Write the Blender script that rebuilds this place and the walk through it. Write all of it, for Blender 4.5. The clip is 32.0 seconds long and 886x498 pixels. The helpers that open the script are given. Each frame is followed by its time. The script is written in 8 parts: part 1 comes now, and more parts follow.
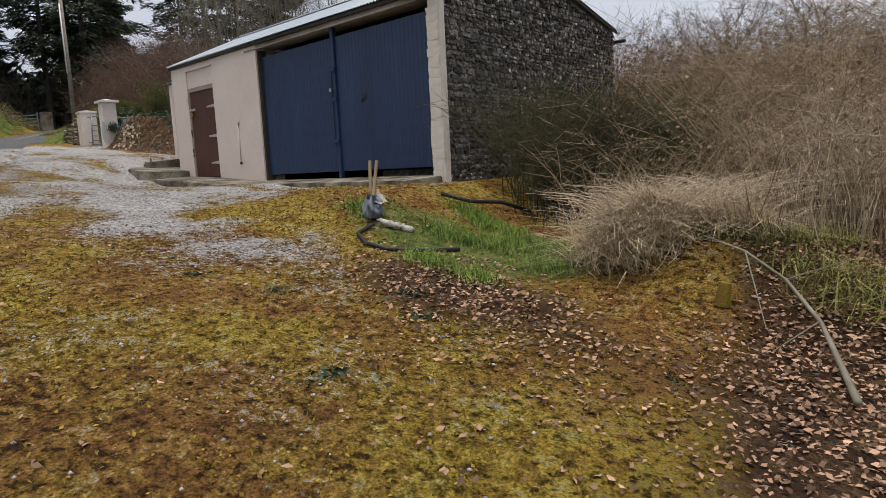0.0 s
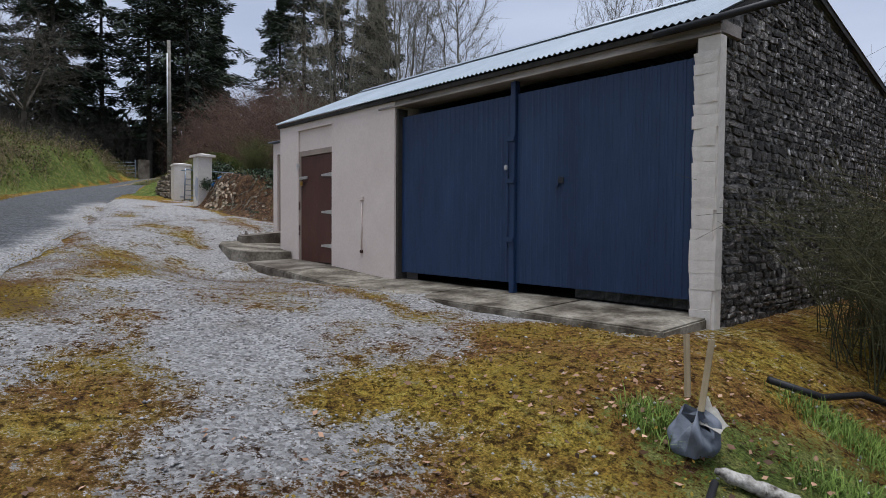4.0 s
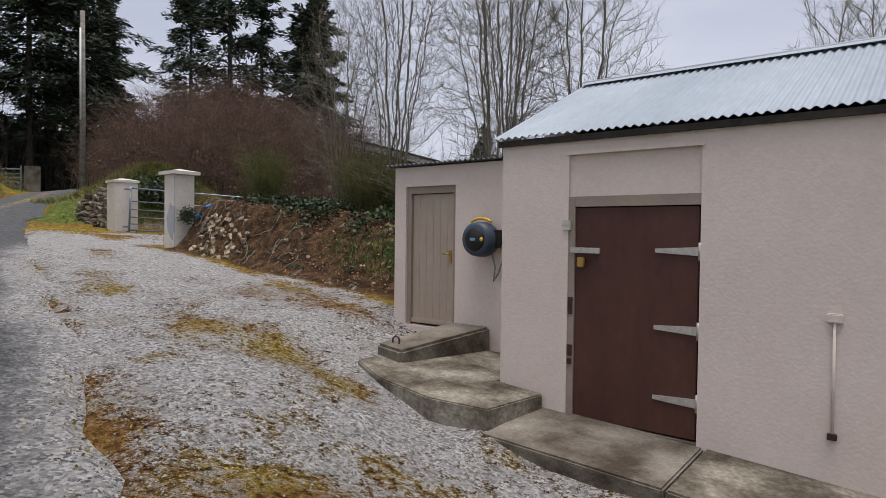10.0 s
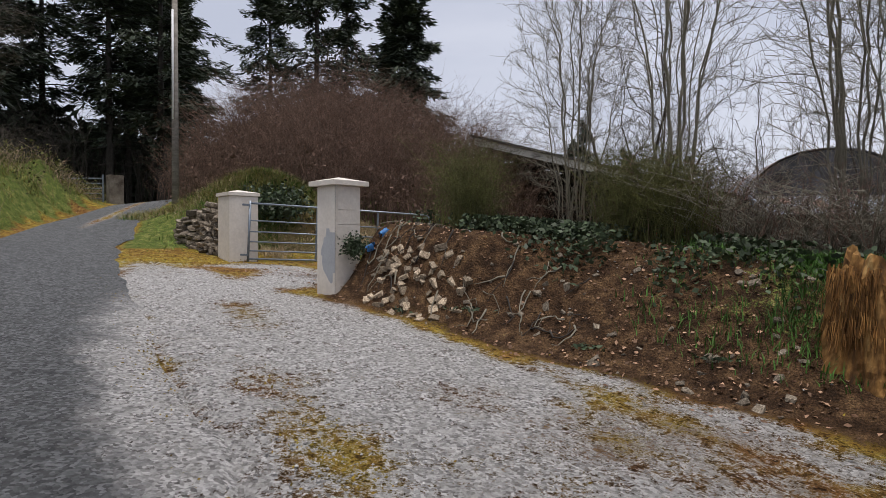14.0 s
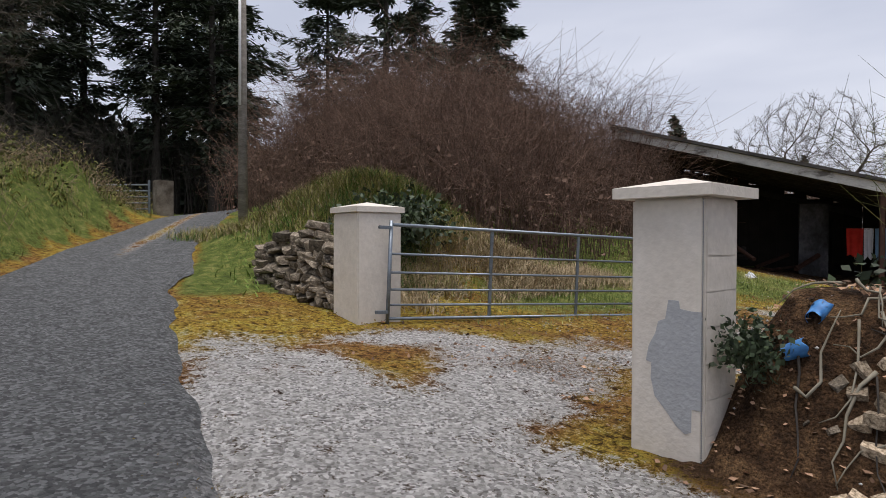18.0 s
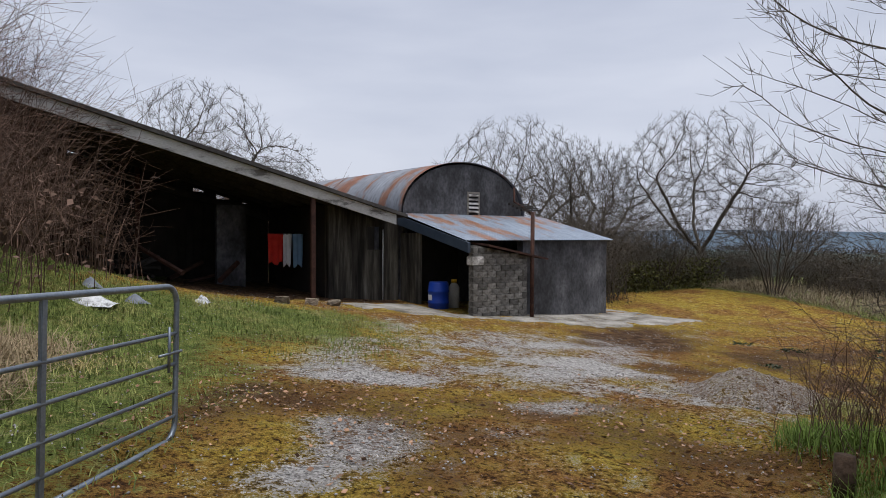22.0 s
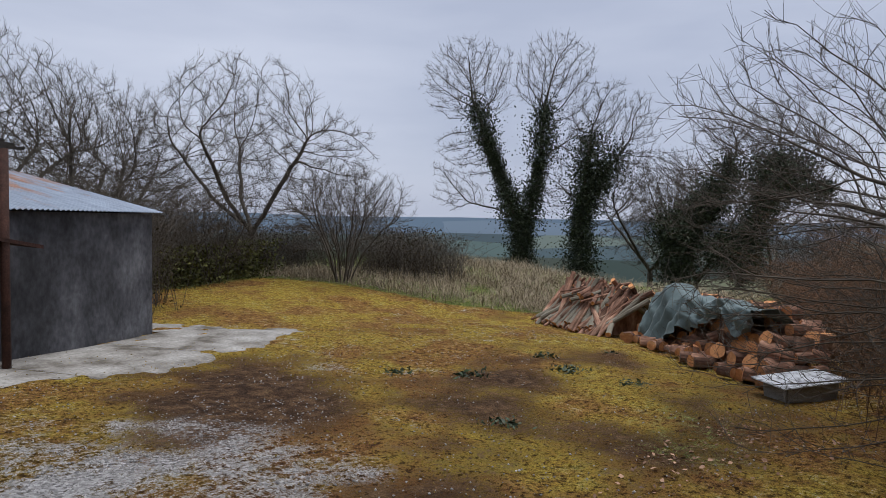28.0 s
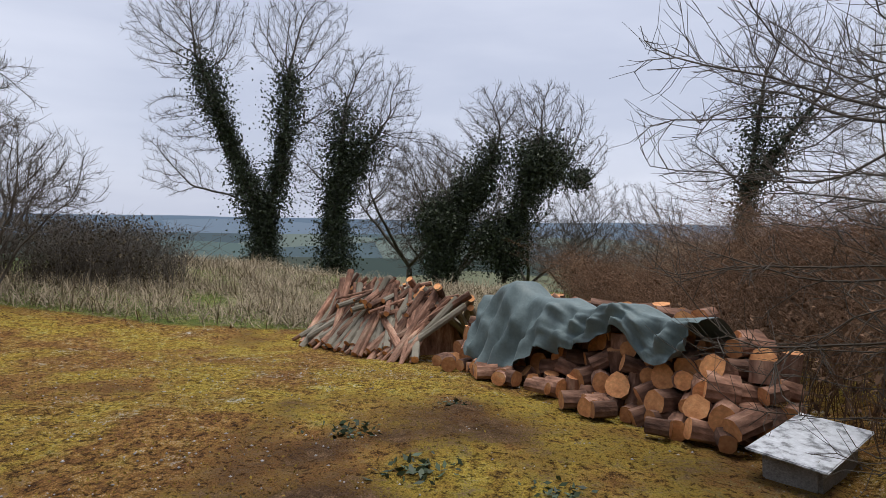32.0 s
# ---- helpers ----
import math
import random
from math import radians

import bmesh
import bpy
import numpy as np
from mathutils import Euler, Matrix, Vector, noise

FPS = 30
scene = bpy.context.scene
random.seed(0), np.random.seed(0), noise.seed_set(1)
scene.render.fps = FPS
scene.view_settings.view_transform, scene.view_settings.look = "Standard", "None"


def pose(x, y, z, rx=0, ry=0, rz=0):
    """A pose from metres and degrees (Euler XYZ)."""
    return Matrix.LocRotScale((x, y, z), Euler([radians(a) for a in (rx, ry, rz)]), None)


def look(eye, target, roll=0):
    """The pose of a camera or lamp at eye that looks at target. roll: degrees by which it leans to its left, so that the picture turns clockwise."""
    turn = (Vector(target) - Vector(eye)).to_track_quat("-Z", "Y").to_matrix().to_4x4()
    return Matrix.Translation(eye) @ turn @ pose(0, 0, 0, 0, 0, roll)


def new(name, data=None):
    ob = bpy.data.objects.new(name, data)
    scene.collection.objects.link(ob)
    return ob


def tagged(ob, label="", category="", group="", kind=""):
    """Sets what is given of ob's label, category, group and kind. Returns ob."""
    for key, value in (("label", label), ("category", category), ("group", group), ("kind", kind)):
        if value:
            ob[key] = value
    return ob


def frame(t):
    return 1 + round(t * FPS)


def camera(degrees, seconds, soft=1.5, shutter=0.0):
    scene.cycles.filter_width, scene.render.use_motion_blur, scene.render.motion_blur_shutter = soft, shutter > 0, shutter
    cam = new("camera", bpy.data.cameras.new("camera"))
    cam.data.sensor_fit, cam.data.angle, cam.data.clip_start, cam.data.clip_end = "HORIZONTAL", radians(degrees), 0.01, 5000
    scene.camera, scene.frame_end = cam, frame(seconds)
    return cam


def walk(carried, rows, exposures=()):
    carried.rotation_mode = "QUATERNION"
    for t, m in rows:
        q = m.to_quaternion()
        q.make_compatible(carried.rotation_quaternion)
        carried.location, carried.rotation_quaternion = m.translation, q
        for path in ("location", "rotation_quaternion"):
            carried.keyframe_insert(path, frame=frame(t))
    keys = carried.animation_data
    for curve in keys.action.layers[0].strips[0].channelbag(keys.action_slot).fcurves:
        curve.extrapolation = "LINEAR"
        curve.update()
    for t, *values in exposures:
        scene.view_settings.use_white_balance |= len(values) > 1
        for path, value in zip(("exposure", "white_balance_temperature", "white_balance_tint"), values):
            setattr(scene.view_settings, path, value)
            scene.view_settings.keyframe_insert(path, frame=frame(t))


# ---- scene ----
cam = camera(70.6, 32.0, soft=0.6)
METRES, EYE, TILT, LEAN, TURN = 41.0, 1.5, 0.0, 0.0, 42.5
ROWS = [
    (0.0, 0.0, 0.0, 0.0, -0.36, -7.37, 2.75),
    (0.5, -0.0047, 0.006, 0.0019, 5.56, -5.57, 2.19),
    (1.0, -0.008, 0.0151, 0.0059, 8.04, -5.1, 1.6),
    (1.5, -0.0115, 0.0261, 0.0076, 7.69, -4.6, 1.64),
    (2.0, -0.0151, 0.0371, 0.0091, 7.04, -4.11, 1.42),
    (2.5, -0.0193, 0.0492, 0.0118, 6.75, -3.47, 0.71),
    (3.0, -0.0261, 0.0606, 0.0142, 6.35, -2.8, 0.19),
    (3.5, -0.0333, 0.0718, 0.0153, 6.3, -2.31, -0.13),
    (4.0, -0.0419, 0.0828, 0.0171, 6.23, -2.07, -0.45),
    (4.5, -0.0516, 0.093, 0.0199, 6.11, -1.94, -0.67),
    (6.5, -0.0935, 0.1343, 0.0266, -2.73, -1.35, -0.65),
    (7.0, -0.1052, 0.1434, 0.0297, -3.75, -1.4, -0.61),
    (7.5, -0.1158, 0.1548, 0.0318, -3.9, -1.26, -0.76),
    (8.0, -0.1277, 0.1662, 0.0332, -4.03, -1.23, -0.8),
    (8.5, -0.1388, 0.1781, 0.0347, -3.86, -1.24, -0.85),
    (9.0, -0.1497, 0.1908, 0.0369, -3.56, -1.31, -0.83),
    (9.5, -0.1607, 0.2034, 0.0387, -3.81, -1.29, -0.58),
    (10.0, -0.1722, 0.2164, 0.0407, -4.08, -1.32, -0.71),
    (10.5, -0.1838, 0.2295, 0.0429, -4.29, -1.28, -0.74),
    (11.0, -0.1938, 0.2439, 0.0442, -4.27, -1.22, -0.65),
    (11.5, -0.2043, 0.2589, 0.0458, -4.31, -1.16, -0.55),
    (12.0, -0.2143, 0.2737, 0.0467, -4.0, -1.12, -0.54),
    (12.5, -0.224, 0.2891, 0.0484, -3.47, -1.08, -0.52),
    (13.0, -0.2332, 0.3046, 0.05, -1.79, -1.11, -0.46),
    (13.5, -0.2415, 0.3208, 0.0517, 0.17, -1.2, -0.39),
    (14.0, -0.2498, 0.3376, 0.0533, 0.9, -1.19, -0.3),
    (14.5, -0.2582, 0.3545, 0.0546, 2.23, -1.3, -0.52),
    (15.0, -0.2682, 0.3706, 0.056, 3.24, -1.52, -0.4),
    (15.5, -0.2778, 0.3872, 0.0573, 4.8, -1.57, -0.27),
    (17.5, -0.3154, 0.4513, 0.0634, 4.9, -0.95, -0.08),
    (18.0, -0.3233, 0.4676, 0.0649, 4.22, -0.83, -0.2),
    (18.5, -0.3303, 0.484, 0.0664, 2.35, -0.78, 0.02),
    (19.0, -0.3353, 0.5018, 0.0671, -1.45, -0.9, -0.08),
    (19.5, -0.3391, 0.5196, 0.0682, -8.64, -0.69, -0.36),
    (20.0, -0.3395, 0.5374, 0.0687, -16.98, -0.91, -0.37),
    (20.5, -0.3381, 0.5541, 0.0704, -28.69, -1.05, -0.61),
    (21.0, -0.3347, 0.5698, 0.0719, -41.59, -1.18, -0.8),
    (21.5, -0.3301, 0.5838, 0.0738, -49.12, -1.27, -0.65),
    (22.0, -0.3254, 0.597, 0.0754, -52.27, -1.42, -0.29),
    (22.5, -0.3187, 0.6073, 0.0758, -53.46, -1.57, -0.13),
    (23.0, -0.3112, 0.6169, 0.0762, -55.03, -1.75, -0.15),
    (23.5, -0.3032, 0.6269, 0.0774, -59.46, -2.03, -0.17),
    (24.0, -0.2936, 0.6353, 0.0768, -61.88, -2.27, -0.28),
    (24.5, -0.2822, 0.6438, 0.0765, -65.54, -2.6, -0.41),
    (25.0, -0.2689, 0.6523, 0.0766, -71.39, -2.6, -0.58),
    (25.5, -0.2536, 0.6611, 0.0755, -75.57, -2.59, -0.66),
    (26.0, -0.2372, 0.6691, 0.0744, -80.57, -2.53, -0.65),
    (26.5, -0.2201, 0.6762, 0.0731, -83.14, -2.57, -0.81),
    (28.5, -0.1536, 0.6865, 0.0684, -98.7, -2.6, -0.87),
    (29.0, -0.1369, 0.6857, 0.0674, -99.9, -2.6, -0.84),
    (29.5, -0.12, 0.6855, 0.0664, -101.25, -2.53, -0.7),
    (30.0, -0.1029, 0.6838, 0.0647, -102.98, -2.49, -0.71),
    (30.5, -0.0861, 0.6814, 0.0634, -108.04, -2.22, -0.71),
    (31.0, -0.0704, 0.6774, 0.0615, -112.48, -2.21, -0.96),
    (31.5, -0.0543, 0.6728, 0.0600, -116.9, -2.31, -0.9),
    (32.0, -0.0389, 0.6677, 0.0591, -119.73, -2.34, -0.88),
]
walk(cam, [(t, pose(0, 0, EYE, TILT, LEAN, TURN) @ pose(METRES * x, METRES * y, METRES * z, 90 + pitch, roll, yaw)) for t, x, y, z, yaw, pitch, roll in ROWS],
     [(0.0, 0.14, 6550, 10), (2.0, 0.06, 6500, 9), (4.0, -0.04, 5800, 10), (7.0, 0.1, 6050, 11), (11.0, 0.07, 6400, 12), (15.0, 0.14, 6400, 12), (19.0, 0.17, 6400, 12), (22.0, 0.04, 6250, 11), (24.0, 0.05, 6050, 11), (26.0, -0.08, 5950, 11), (30.0, -0.05, 6150, 12), (32.0, 0.2, 6200, 12)])

# ---- world and light: overcast sky, high soft sun ----
world = bpy.data.worlds.new("overcast")
scene.world = world
world.use_nodes = True
wn, wl = world.node_tree.nodes, world.node_tree.links
wbg = wn["Background"]
sky = wn.new("ShaderNodeTexSky")
sky.sky_type, sky.sun_disc = "NISHITA", False
sky.sun_elevation, sky.sun_rotation = radians(81), radians(135)
sky.air_density, sky.dust_density, sky.ozone_density = 1.0, 3.0, 1.0
wco = wn.new("ShaderNodeTexCoord")
wmap = wn.new("ShaderNodeMapping")
wmap.inputs["Scale"].default_value = (1.0, 1.0, 4.5)
wno = wn.new("ShaderNodeTexNoise")
wno.inputs["Scale"].default_value, wno.inputs["Detail"].default_value = 1.6, 5.0
wramp = wn.new("ShaderNodeValToRGB")
wramp.color_ramp.elements[0].position, wramp.color_ramp.elements[1].position = 0.35, 0.68
wramp.color_ramp.elements[0].color, wramp.color_ramp.elements[1].color = (5.0, 5.3, 6.2, 1), (6.7, 6.9, 7.6, 1)
wmix = wn.new("ShaderNodeMixRGB")
wmix.inputs[0].default_value = 0.88
wl.new(wco.outputs["Generated"], wmap.inputs["Vector"])
wl.new(wmap.outputs["Vector"], wno.inputs["Vector"])
wl.new(wno.outputs["Fac"], wramp.inputs["Fac"])
wl.new(sky.outputs["Color"], wmix.inputs[1])
wl.new(wramp.outputs["Color"], wmix.inputs[2])
wl.new(wmix.outputs["Color"], wbg.inputs["Color"])
wbg.inputs["Strength"].default_value = 0.105
sun = bpy.data.lights.new("sun", "SUN")
sun.energy, sun.angle, sun.color = 2.9, radians(35), (1.0, 0.94, 0.86)
sun_ob = new("sun", sun)
sun_ob.matrix_world = look((5, -5, 46), (0, 0, 0))


# ---- materials ----
def mat(name, stops, scale=3.0, rough=0.9, bump=0.3, bump_scale=None, metal=0.0, stretch=(1, 1, 1), fine=None, detail=6.0, var=0.0, trans=0.0, spec=0.3, bdist=0.02):
    """Procedural surface. stops: (position, colour) rows of a noise ramp; fine: a second, smaller grain multiplied in; var: spread between objects."""
    m = bpy.data.materials.new(name)
    m.use_nodes = True
    n, l = m.node_tree.nodes, m.node_tree.links
    b = n["Principled BSDF"]
    b.inputs["Roughness"].default_value, b.inputs["Metallic"].default_value = rough, metal
    b.inputs["Specular IOR Level"].default_value = spec
    co = n.new("ShaderNodeTexCoord")
    mp = n.new("ShaderNodeMapping")
    mp.inputs["Scale"].default_value = stretch
    l.new(co.outputs["Object"], mp.inputs["Vector"])
    no = n.new("ShaderNodeTexNoise")
    no.inputs["Scale"].default_value, no.inputs["Detail"].default_value, no.inputs["Roughness"].default_value = scale, detail, 0.62
    l.new(mp.outputs["Vector"], no.inputs["Vector"])
    ra = n.new("ShaderNodeValToRGB")
    els = ra.color_ramp.elements
    while len(els) < len(stops):
        els.new(0.5)
    for e, (p, c) in zip(els, stops):
        e.position, e.color = p, (*c, 1)
    l.new(no.outputs["Fac"], ra.inputs["Fac"])
    out = ra.outputs["Color"]
    if fine:
        fs, amount = fine
        n2 = n.new("ShaderNodeTexNoise")
        n2.inputs["Scale"].default_value, n2.inputs["Detail"].default_value = fs, 4.0
        l.new(mp.outputs["Vector"], n2.inputs["Vector"])
        r2 = n.new("ShaderNodeMapRange")
        r2.inputs["From Min"].default_value, r2.inputs["From Max"].default_value = 0.3, 0.7
        r2.inputs["To Min"].default_value, r2.inputs["To Max"].default_value = 1 - amount, 1 + amount
        l.new(n2.outputs["Fac"], r2.inputs["Value"])
        mx = n.new("ShaderNodeVectorMath")
        mx.operation = "SCALE"
        l.new(out, mx.inputs[0])
        l.new(r2.outputs["Result"], mx.inputs["Scale"])
        out = mx.outputs["Vector"]
    if var:
        oi = n.new("ShaderNodeObjectInfo")
        gi = n.new("ShaderNodeNewGeometry")
        ad = n.new("ShaderNodeMath")
        ad.operation = "ADD"
        l.new(oi.outputs["Random"], ad.inputs[0])
        l.new(gi.outputs["Random Per Island"], ad.inputs[1])
        fr = n.new("ShaderNodeMath")
        fr.operation = "FRACT"
        l.new(ad.outputs["Value"], fr.inputs[0])
        r3 = n.new("ShaderNodeMapRange")
        r3.inputs["To Min"].default_value, r3.inputs["To Max"].default_value = 1 - var, 1 + var
        l.new(fr.outputs["Value"], r3.inputs["Value"])
        mv = n.new("ShaderNodeVectorMath")
        mv.operation = "SCALE"
        l.new(out, mv.inputs[0])
        l.new(r3.outputs["Result"], mv.inputs["Scale"])
        out = mv.outputs["Vector"]
    l.new(out, b.inputs["Base Color"])
    if bump:
        bn = n.new("ShaderNodeTexNoise")
        bn.inputs["Scale"].default_value, bn.inputs["Detail"].default_value = bump_scale or scale * 6, 5.0
        l.new(mp.outputs["Vector"], bn.inputs["Vector"])
        bu = n.new("ShaderNodeBump")
        bu.inputs["Strength"].default_value, bu.inputs["Distance"].default_value = bump, bdist
        l.new(bn.outputs["Fac"], bu.inputs["Height"])
        l.new(bu.outputs["Normal"], b.inputs["Normal"])
    return m


def S(*rows):
    return [(p, c) for p, c in rows]


M_CREAM = mat("cream_paint", S((0.3, (0.58, 0.49, 0.435)), (0.7, (0.655, 0.565, 0.51))), 1.2, 0.85, 0.25, 40, fine=(30, 0.04), bdist=0.01)
M_PIER = mat("pier_render", S((0.3, (0.56, 0.51, 0.45)), (0.7, (0.68, 0.63, 0.57))), 2.0, 0.9, 0.35, 35, fine=(18, 0.06), bdist=0.01)
M_BLUE = mat("blue_paint", S((0.3, (0.009, 0.023, 0.062)), (0.55, (0.013, 0.032, 0.082)), (0.8, (0.022, 0.046, 0.10))), 1.6, 0.5, 0.2, 14, stretch=(1, 1, 0.25), fine=(9, 0.12), spec=0.4)
M_BROWN = mat("brown_paint", S((0.3, (0.055, 0.022, 0.016)), (0.65, (0.085, 0.036, 0.026)), (0.85, (0.11, 0.055, 0.04))), 2.2, 0.5, 0.15, 12, stretch=(1, 1, 0.4), fine=(16, 0.1))
M_BEIGE = mat("beige_door_paint", S((0.3, (0.33, 0.265, 0.21)), (0.75, (0.41, 0.335, 0.275))), 2.0, 0.55, 0.12, 20, stretch=(1, 1, 0.3), fine=(24, 0.05))
M_BEIGE2 = mat("beige_frame_paint", S((0.3, (0.24, 0.19, 0.155)), (0.75, (0.31, 0.25, 0.205))), 2.0, 0.6, 0.12, 20, fine=(24, 0.05))
M_ZINC = mat("zinc_roof_paint", S((0.3, (0.29, 0.335, 0.38)), (0.7, (0.40, 0.445, 0.49))), 0.9, 0.45, 0.08, 10, metal=0.25, stretch=(1, 0.4, 0.4), fine=(14, 0.06))
M_GALV = mat("galvanised_steel", S((0.3, (0.16, 0.19, 0.225)), (0.7, (0.26, 0.295, 0.335))), 6.0, 0.42, 0.08, 40, metal=0.7, fine=(60, 0.12))
M_TINROOF = mat("blue_grey_tin_roof", S((0.34, (0.20, 0.085, 0.05)), (0.43, (0.26, 0.15, 0.105)), (0.49, (0.21, 0.25, 0.31)), (0.8, (0.32, 0.38, 0.46))), 0.8, 0.5, 0.15, 8, metal=0.25, stretch=(1.2, 0.25, 1), fine=(9, 0.18), detail=8)
M_RUSTROOF = mat("rusted_tin_roof", S((0.36, (0.19, 0.075, 0.042)), (0.45, (0.22, 0.12, 0.085)), (0.51, (0.19, 0.205, 0.235)), (0.8, (0.30, 0.33, 0.38))), 0.7, 0.6, 0.15, 8, metal=0.2, stretch=(0.5, 1.2, 0.5), fine=(9, 0.22), detail=9)
M_STONE = mat("rubble_stone", S((0.34, (0.022, 0.019, 0.017)), (0.48, (0.075, 0.066, 0.059)), (0.57, (0.17, 0.155, 0.14)), (0.64, (0.46, 0.44, 0.41))), 11.0, 0.95, 0.7, 30, fine=(50, 0.3), var=0.7)
M_MORTAR = mat("old_mortar", S((0.34, (0.06, 0.057, 0.052)), (0.5, (0.15, 0.145, 0.135)), (0.66, (0.33, 0.32, 0.30))), 5.0, 1.0, 0.6, 40, fine=(60, 0.3))
M_DRYSTONE = mat("bank_stone", S((0.32, (0.055, 0.045, 0.034)), (0.5, (0.17, 0.14, 0.105)), (0.66, (0.34, 0.29, 0.225)), (0.8, (0.48, 0.42, 0.34))), 5.0, 0.95, 0.5, 26, fine=(40, 0.2), var=0.5)
M_TANSTONE = mat("tan_bank_stone", S((0.36, (0.09, 0.066, 0.045)), (0.48, (0.27, 0.21, 0.145)), (0.60, (0.44, 0.36, 0.265)), (0.78, (0.58, 0.50, 0.40))), 5.0, 0.95, 0.5, 26, fine=(30, 0.25), var=0.45)
M_CONC = mat("weathered_concrete", S((0.34, (0.055, 0.042, 0.03)), (0.48, (0.145, 0.125, 0.10)), (0.7, (0.27, 0.245, 0.21))), 1.6, 0.95, 0.4, 30, fine=(36, 0.18))
M_APRON = mat("worn_apron_concrete", S((0.36, (0.05, 0.04, 0.028)), (0.47, (0.13, 0.112, 0.085)), (0.58, (0.24, 0.215, 0.172)), (0.75, (0.34, 0.315, 0.26))), 2.2, 0.95, 0.5, 30, fine=(26, 0.3), detail=9)
M_SLABPALE = mat("pale_yard_concrete", S((0.36, (0.10, 0.088, 0.07)), (0.47, (0.22, 0.207, 0.185)), (0.7, (0.37, 0.36, 0.335))), 1.4, 0.95, 0.4, 30, fine=(20, 0.25), detail=9)
M_BIRCH = mat("peeling_birch_bark", S((0.34, (0.06, 0.05, 0.042)), (0.44, (0.27, 0.25, 0.22)), (0.6, (0.46, 0.44, 0.40)), (0.75, (0.20, 0.155, 0.115))), 14.0, 0.9, 0.5, 40, fine=(60, 0.25))
M_CONCPALE = mat("pale_concrete", S((0.3, (0.30, 0.28, 0.24)), (0.7, (0.42, 0.40, 0.35))), 1.8, 0.95, 0.35, 30, fine=(40, 0.12))
M_DARKCONC = mat("dark_stained_render", S((0.32, (0.022, 0.022, 0.023)), (0.46, (0.052, 0.052, 0.056)), (0.58, (0.098, 0.098, 0.106)), (0.72, (0.18, 0.18, 0.19))), 0.9, 0.95, 0.4, 18, stretch=(1, 1, 0.7), fine=(12, 0.3), detail=10)
M_SHEDWALL = mat("stained_shed_render", S((0.38, (0.016, 0.014, 0.012)), (0.50, (0.05, 0.045, 0.037)), (0.60, (0.115, 0.105, 0.085)), (0.74, (0.24, 0.225, 0.19))), 2.2, 0.95, 0.4, 18, stretch=(1.6, 1.6, 0.16), fine=(9, 0.3), detail=9)
M_BLOCK = mat("concrete_block", S((0.36, (0.055, 0.05, 0.044)), (0.47, (0.17, 0.163, 0.15)), (0.57, (0.30, 0.292, 0.275)), (0.70, (0.52, 0.51, 0.49))), 2.2, 0.95, 0.6, 60, fine=(24, 0.35), var=0.4, detail=10)
M_TIMBER = mat("grey_timber", S((0.3, (0.13, 0.115, 0.10)), (0.7, (0.27, 0.25, 0.22))), 3.0, 0.9, 0.4, 14, stretch=(0.3, 1, 2.5), fine=(22, 0.2))
M_PALEBOARD = mat("flaking_white_board", S((0.36, (0.14, 0.13, 0.12)), (0.46, (0.50, 0.49, 0.47)), (0.8, (0.66, 0.65, 0.63))), 2.2, 0.85, 0.3, 20, stretch=(0.7, 1, 2.0), fine=(20, 0.12))
M_LINTEL = mat("weathered_lintel_paint", S((0.34, (0.17, 0.15, 0.13)), (0.55, (0.30, 0.26, 0.23)), (0.75, (0.40, 0.35, 0.31))), 3.0, 0.9, 0.3, 30, stretch=(0.4, 1, 2.5), fine=(26, 0.12))
M_SHEDTIN = mat("dark_shed_tin", S((0.35, (0.03, 0.026, 0.024)), (0.55, (0.07, 0.064, 0.06)), (0.75, (0.12, 0.112, 0.105))), 1.4, 0.7, 0.3, 8, stretch=(0.4, 2.5, 1), fine=(14, 0.3))
M_DARKWOOD = mat("dark_wet_timber", S((0.3, (0.02, 0.018, 0.016)), (0.7, (0.055, 0.048, 0.042))), 3.0, 0.9, 0.4, 14, fine=(22, 0.2))
M_IRON = mat("rusty_iron", S((0.3, (0.035, 0.018, 0.014)), (0.7, (0.09, 0.042, 0.03))), 6.0, 0.8, 0.4, 40, metal=0.2, fine=(40, 0.2))
M_STEEL = mat("bare_steel", S((0.3, (0.42, 0.40, 0.37)), (0.75, (0.62, 0.60, 0.57))), 12.0, 0.4, 0.1, 40, metal=0.6, fine=(50, 0.12))
M_BLACK = mat("black_plastic", S((0.3, (0.012, 0.012, 0.013)), (0.7, (0.025, 0.025, 0.027))), 6.0, 0.5, 0.1, 40)
# near-black stand-in for the shade inside rooms, bays and openings
M_ROOMSHADE = mat("interior_shade", S((0.3, (0.018, 0.016, 0.014)), (0.7, (0.035, 0.031, 0.027))), 2.0, 1.0, 0.2, 10)
M_BARK = mat("bare_bark", S((0.3, (0.055, 0.046, 0.037)), (0.6, (0.105, 0.09, 0.072)), (0.8, (0.16, 0.145, 0.115))), 5.0, 0.95, 0.4, 30, stretch=(1, 1, 0.4))
M_BARKPALE = mat("pale_lichened_bark", S((0.3, (0.13, 0.115, 0.085)), (0.6, (0.22, 0.20, 0.155)), (0.8, (0.30, 0.28, 0.22))), 4.0, 0.95, 0.4, 30, stretch=(1, 1, 0.5))
M_BARKDARK = mat("dark_bark", S((0.3, (0.022, 0.019, 0.017)), (0.7, (0.06, 0.052, 0.045))), 4.0, 0.95, 0.4, 30)
M_NEEDLE = mat("conifer_needles", S((0.3, (0.024, 0.034, 0.024)), (0.7, (0.08, 0.098, 0.066))), 1.5, 0.85, 0, fine=(8, 0.3), var=0.5)
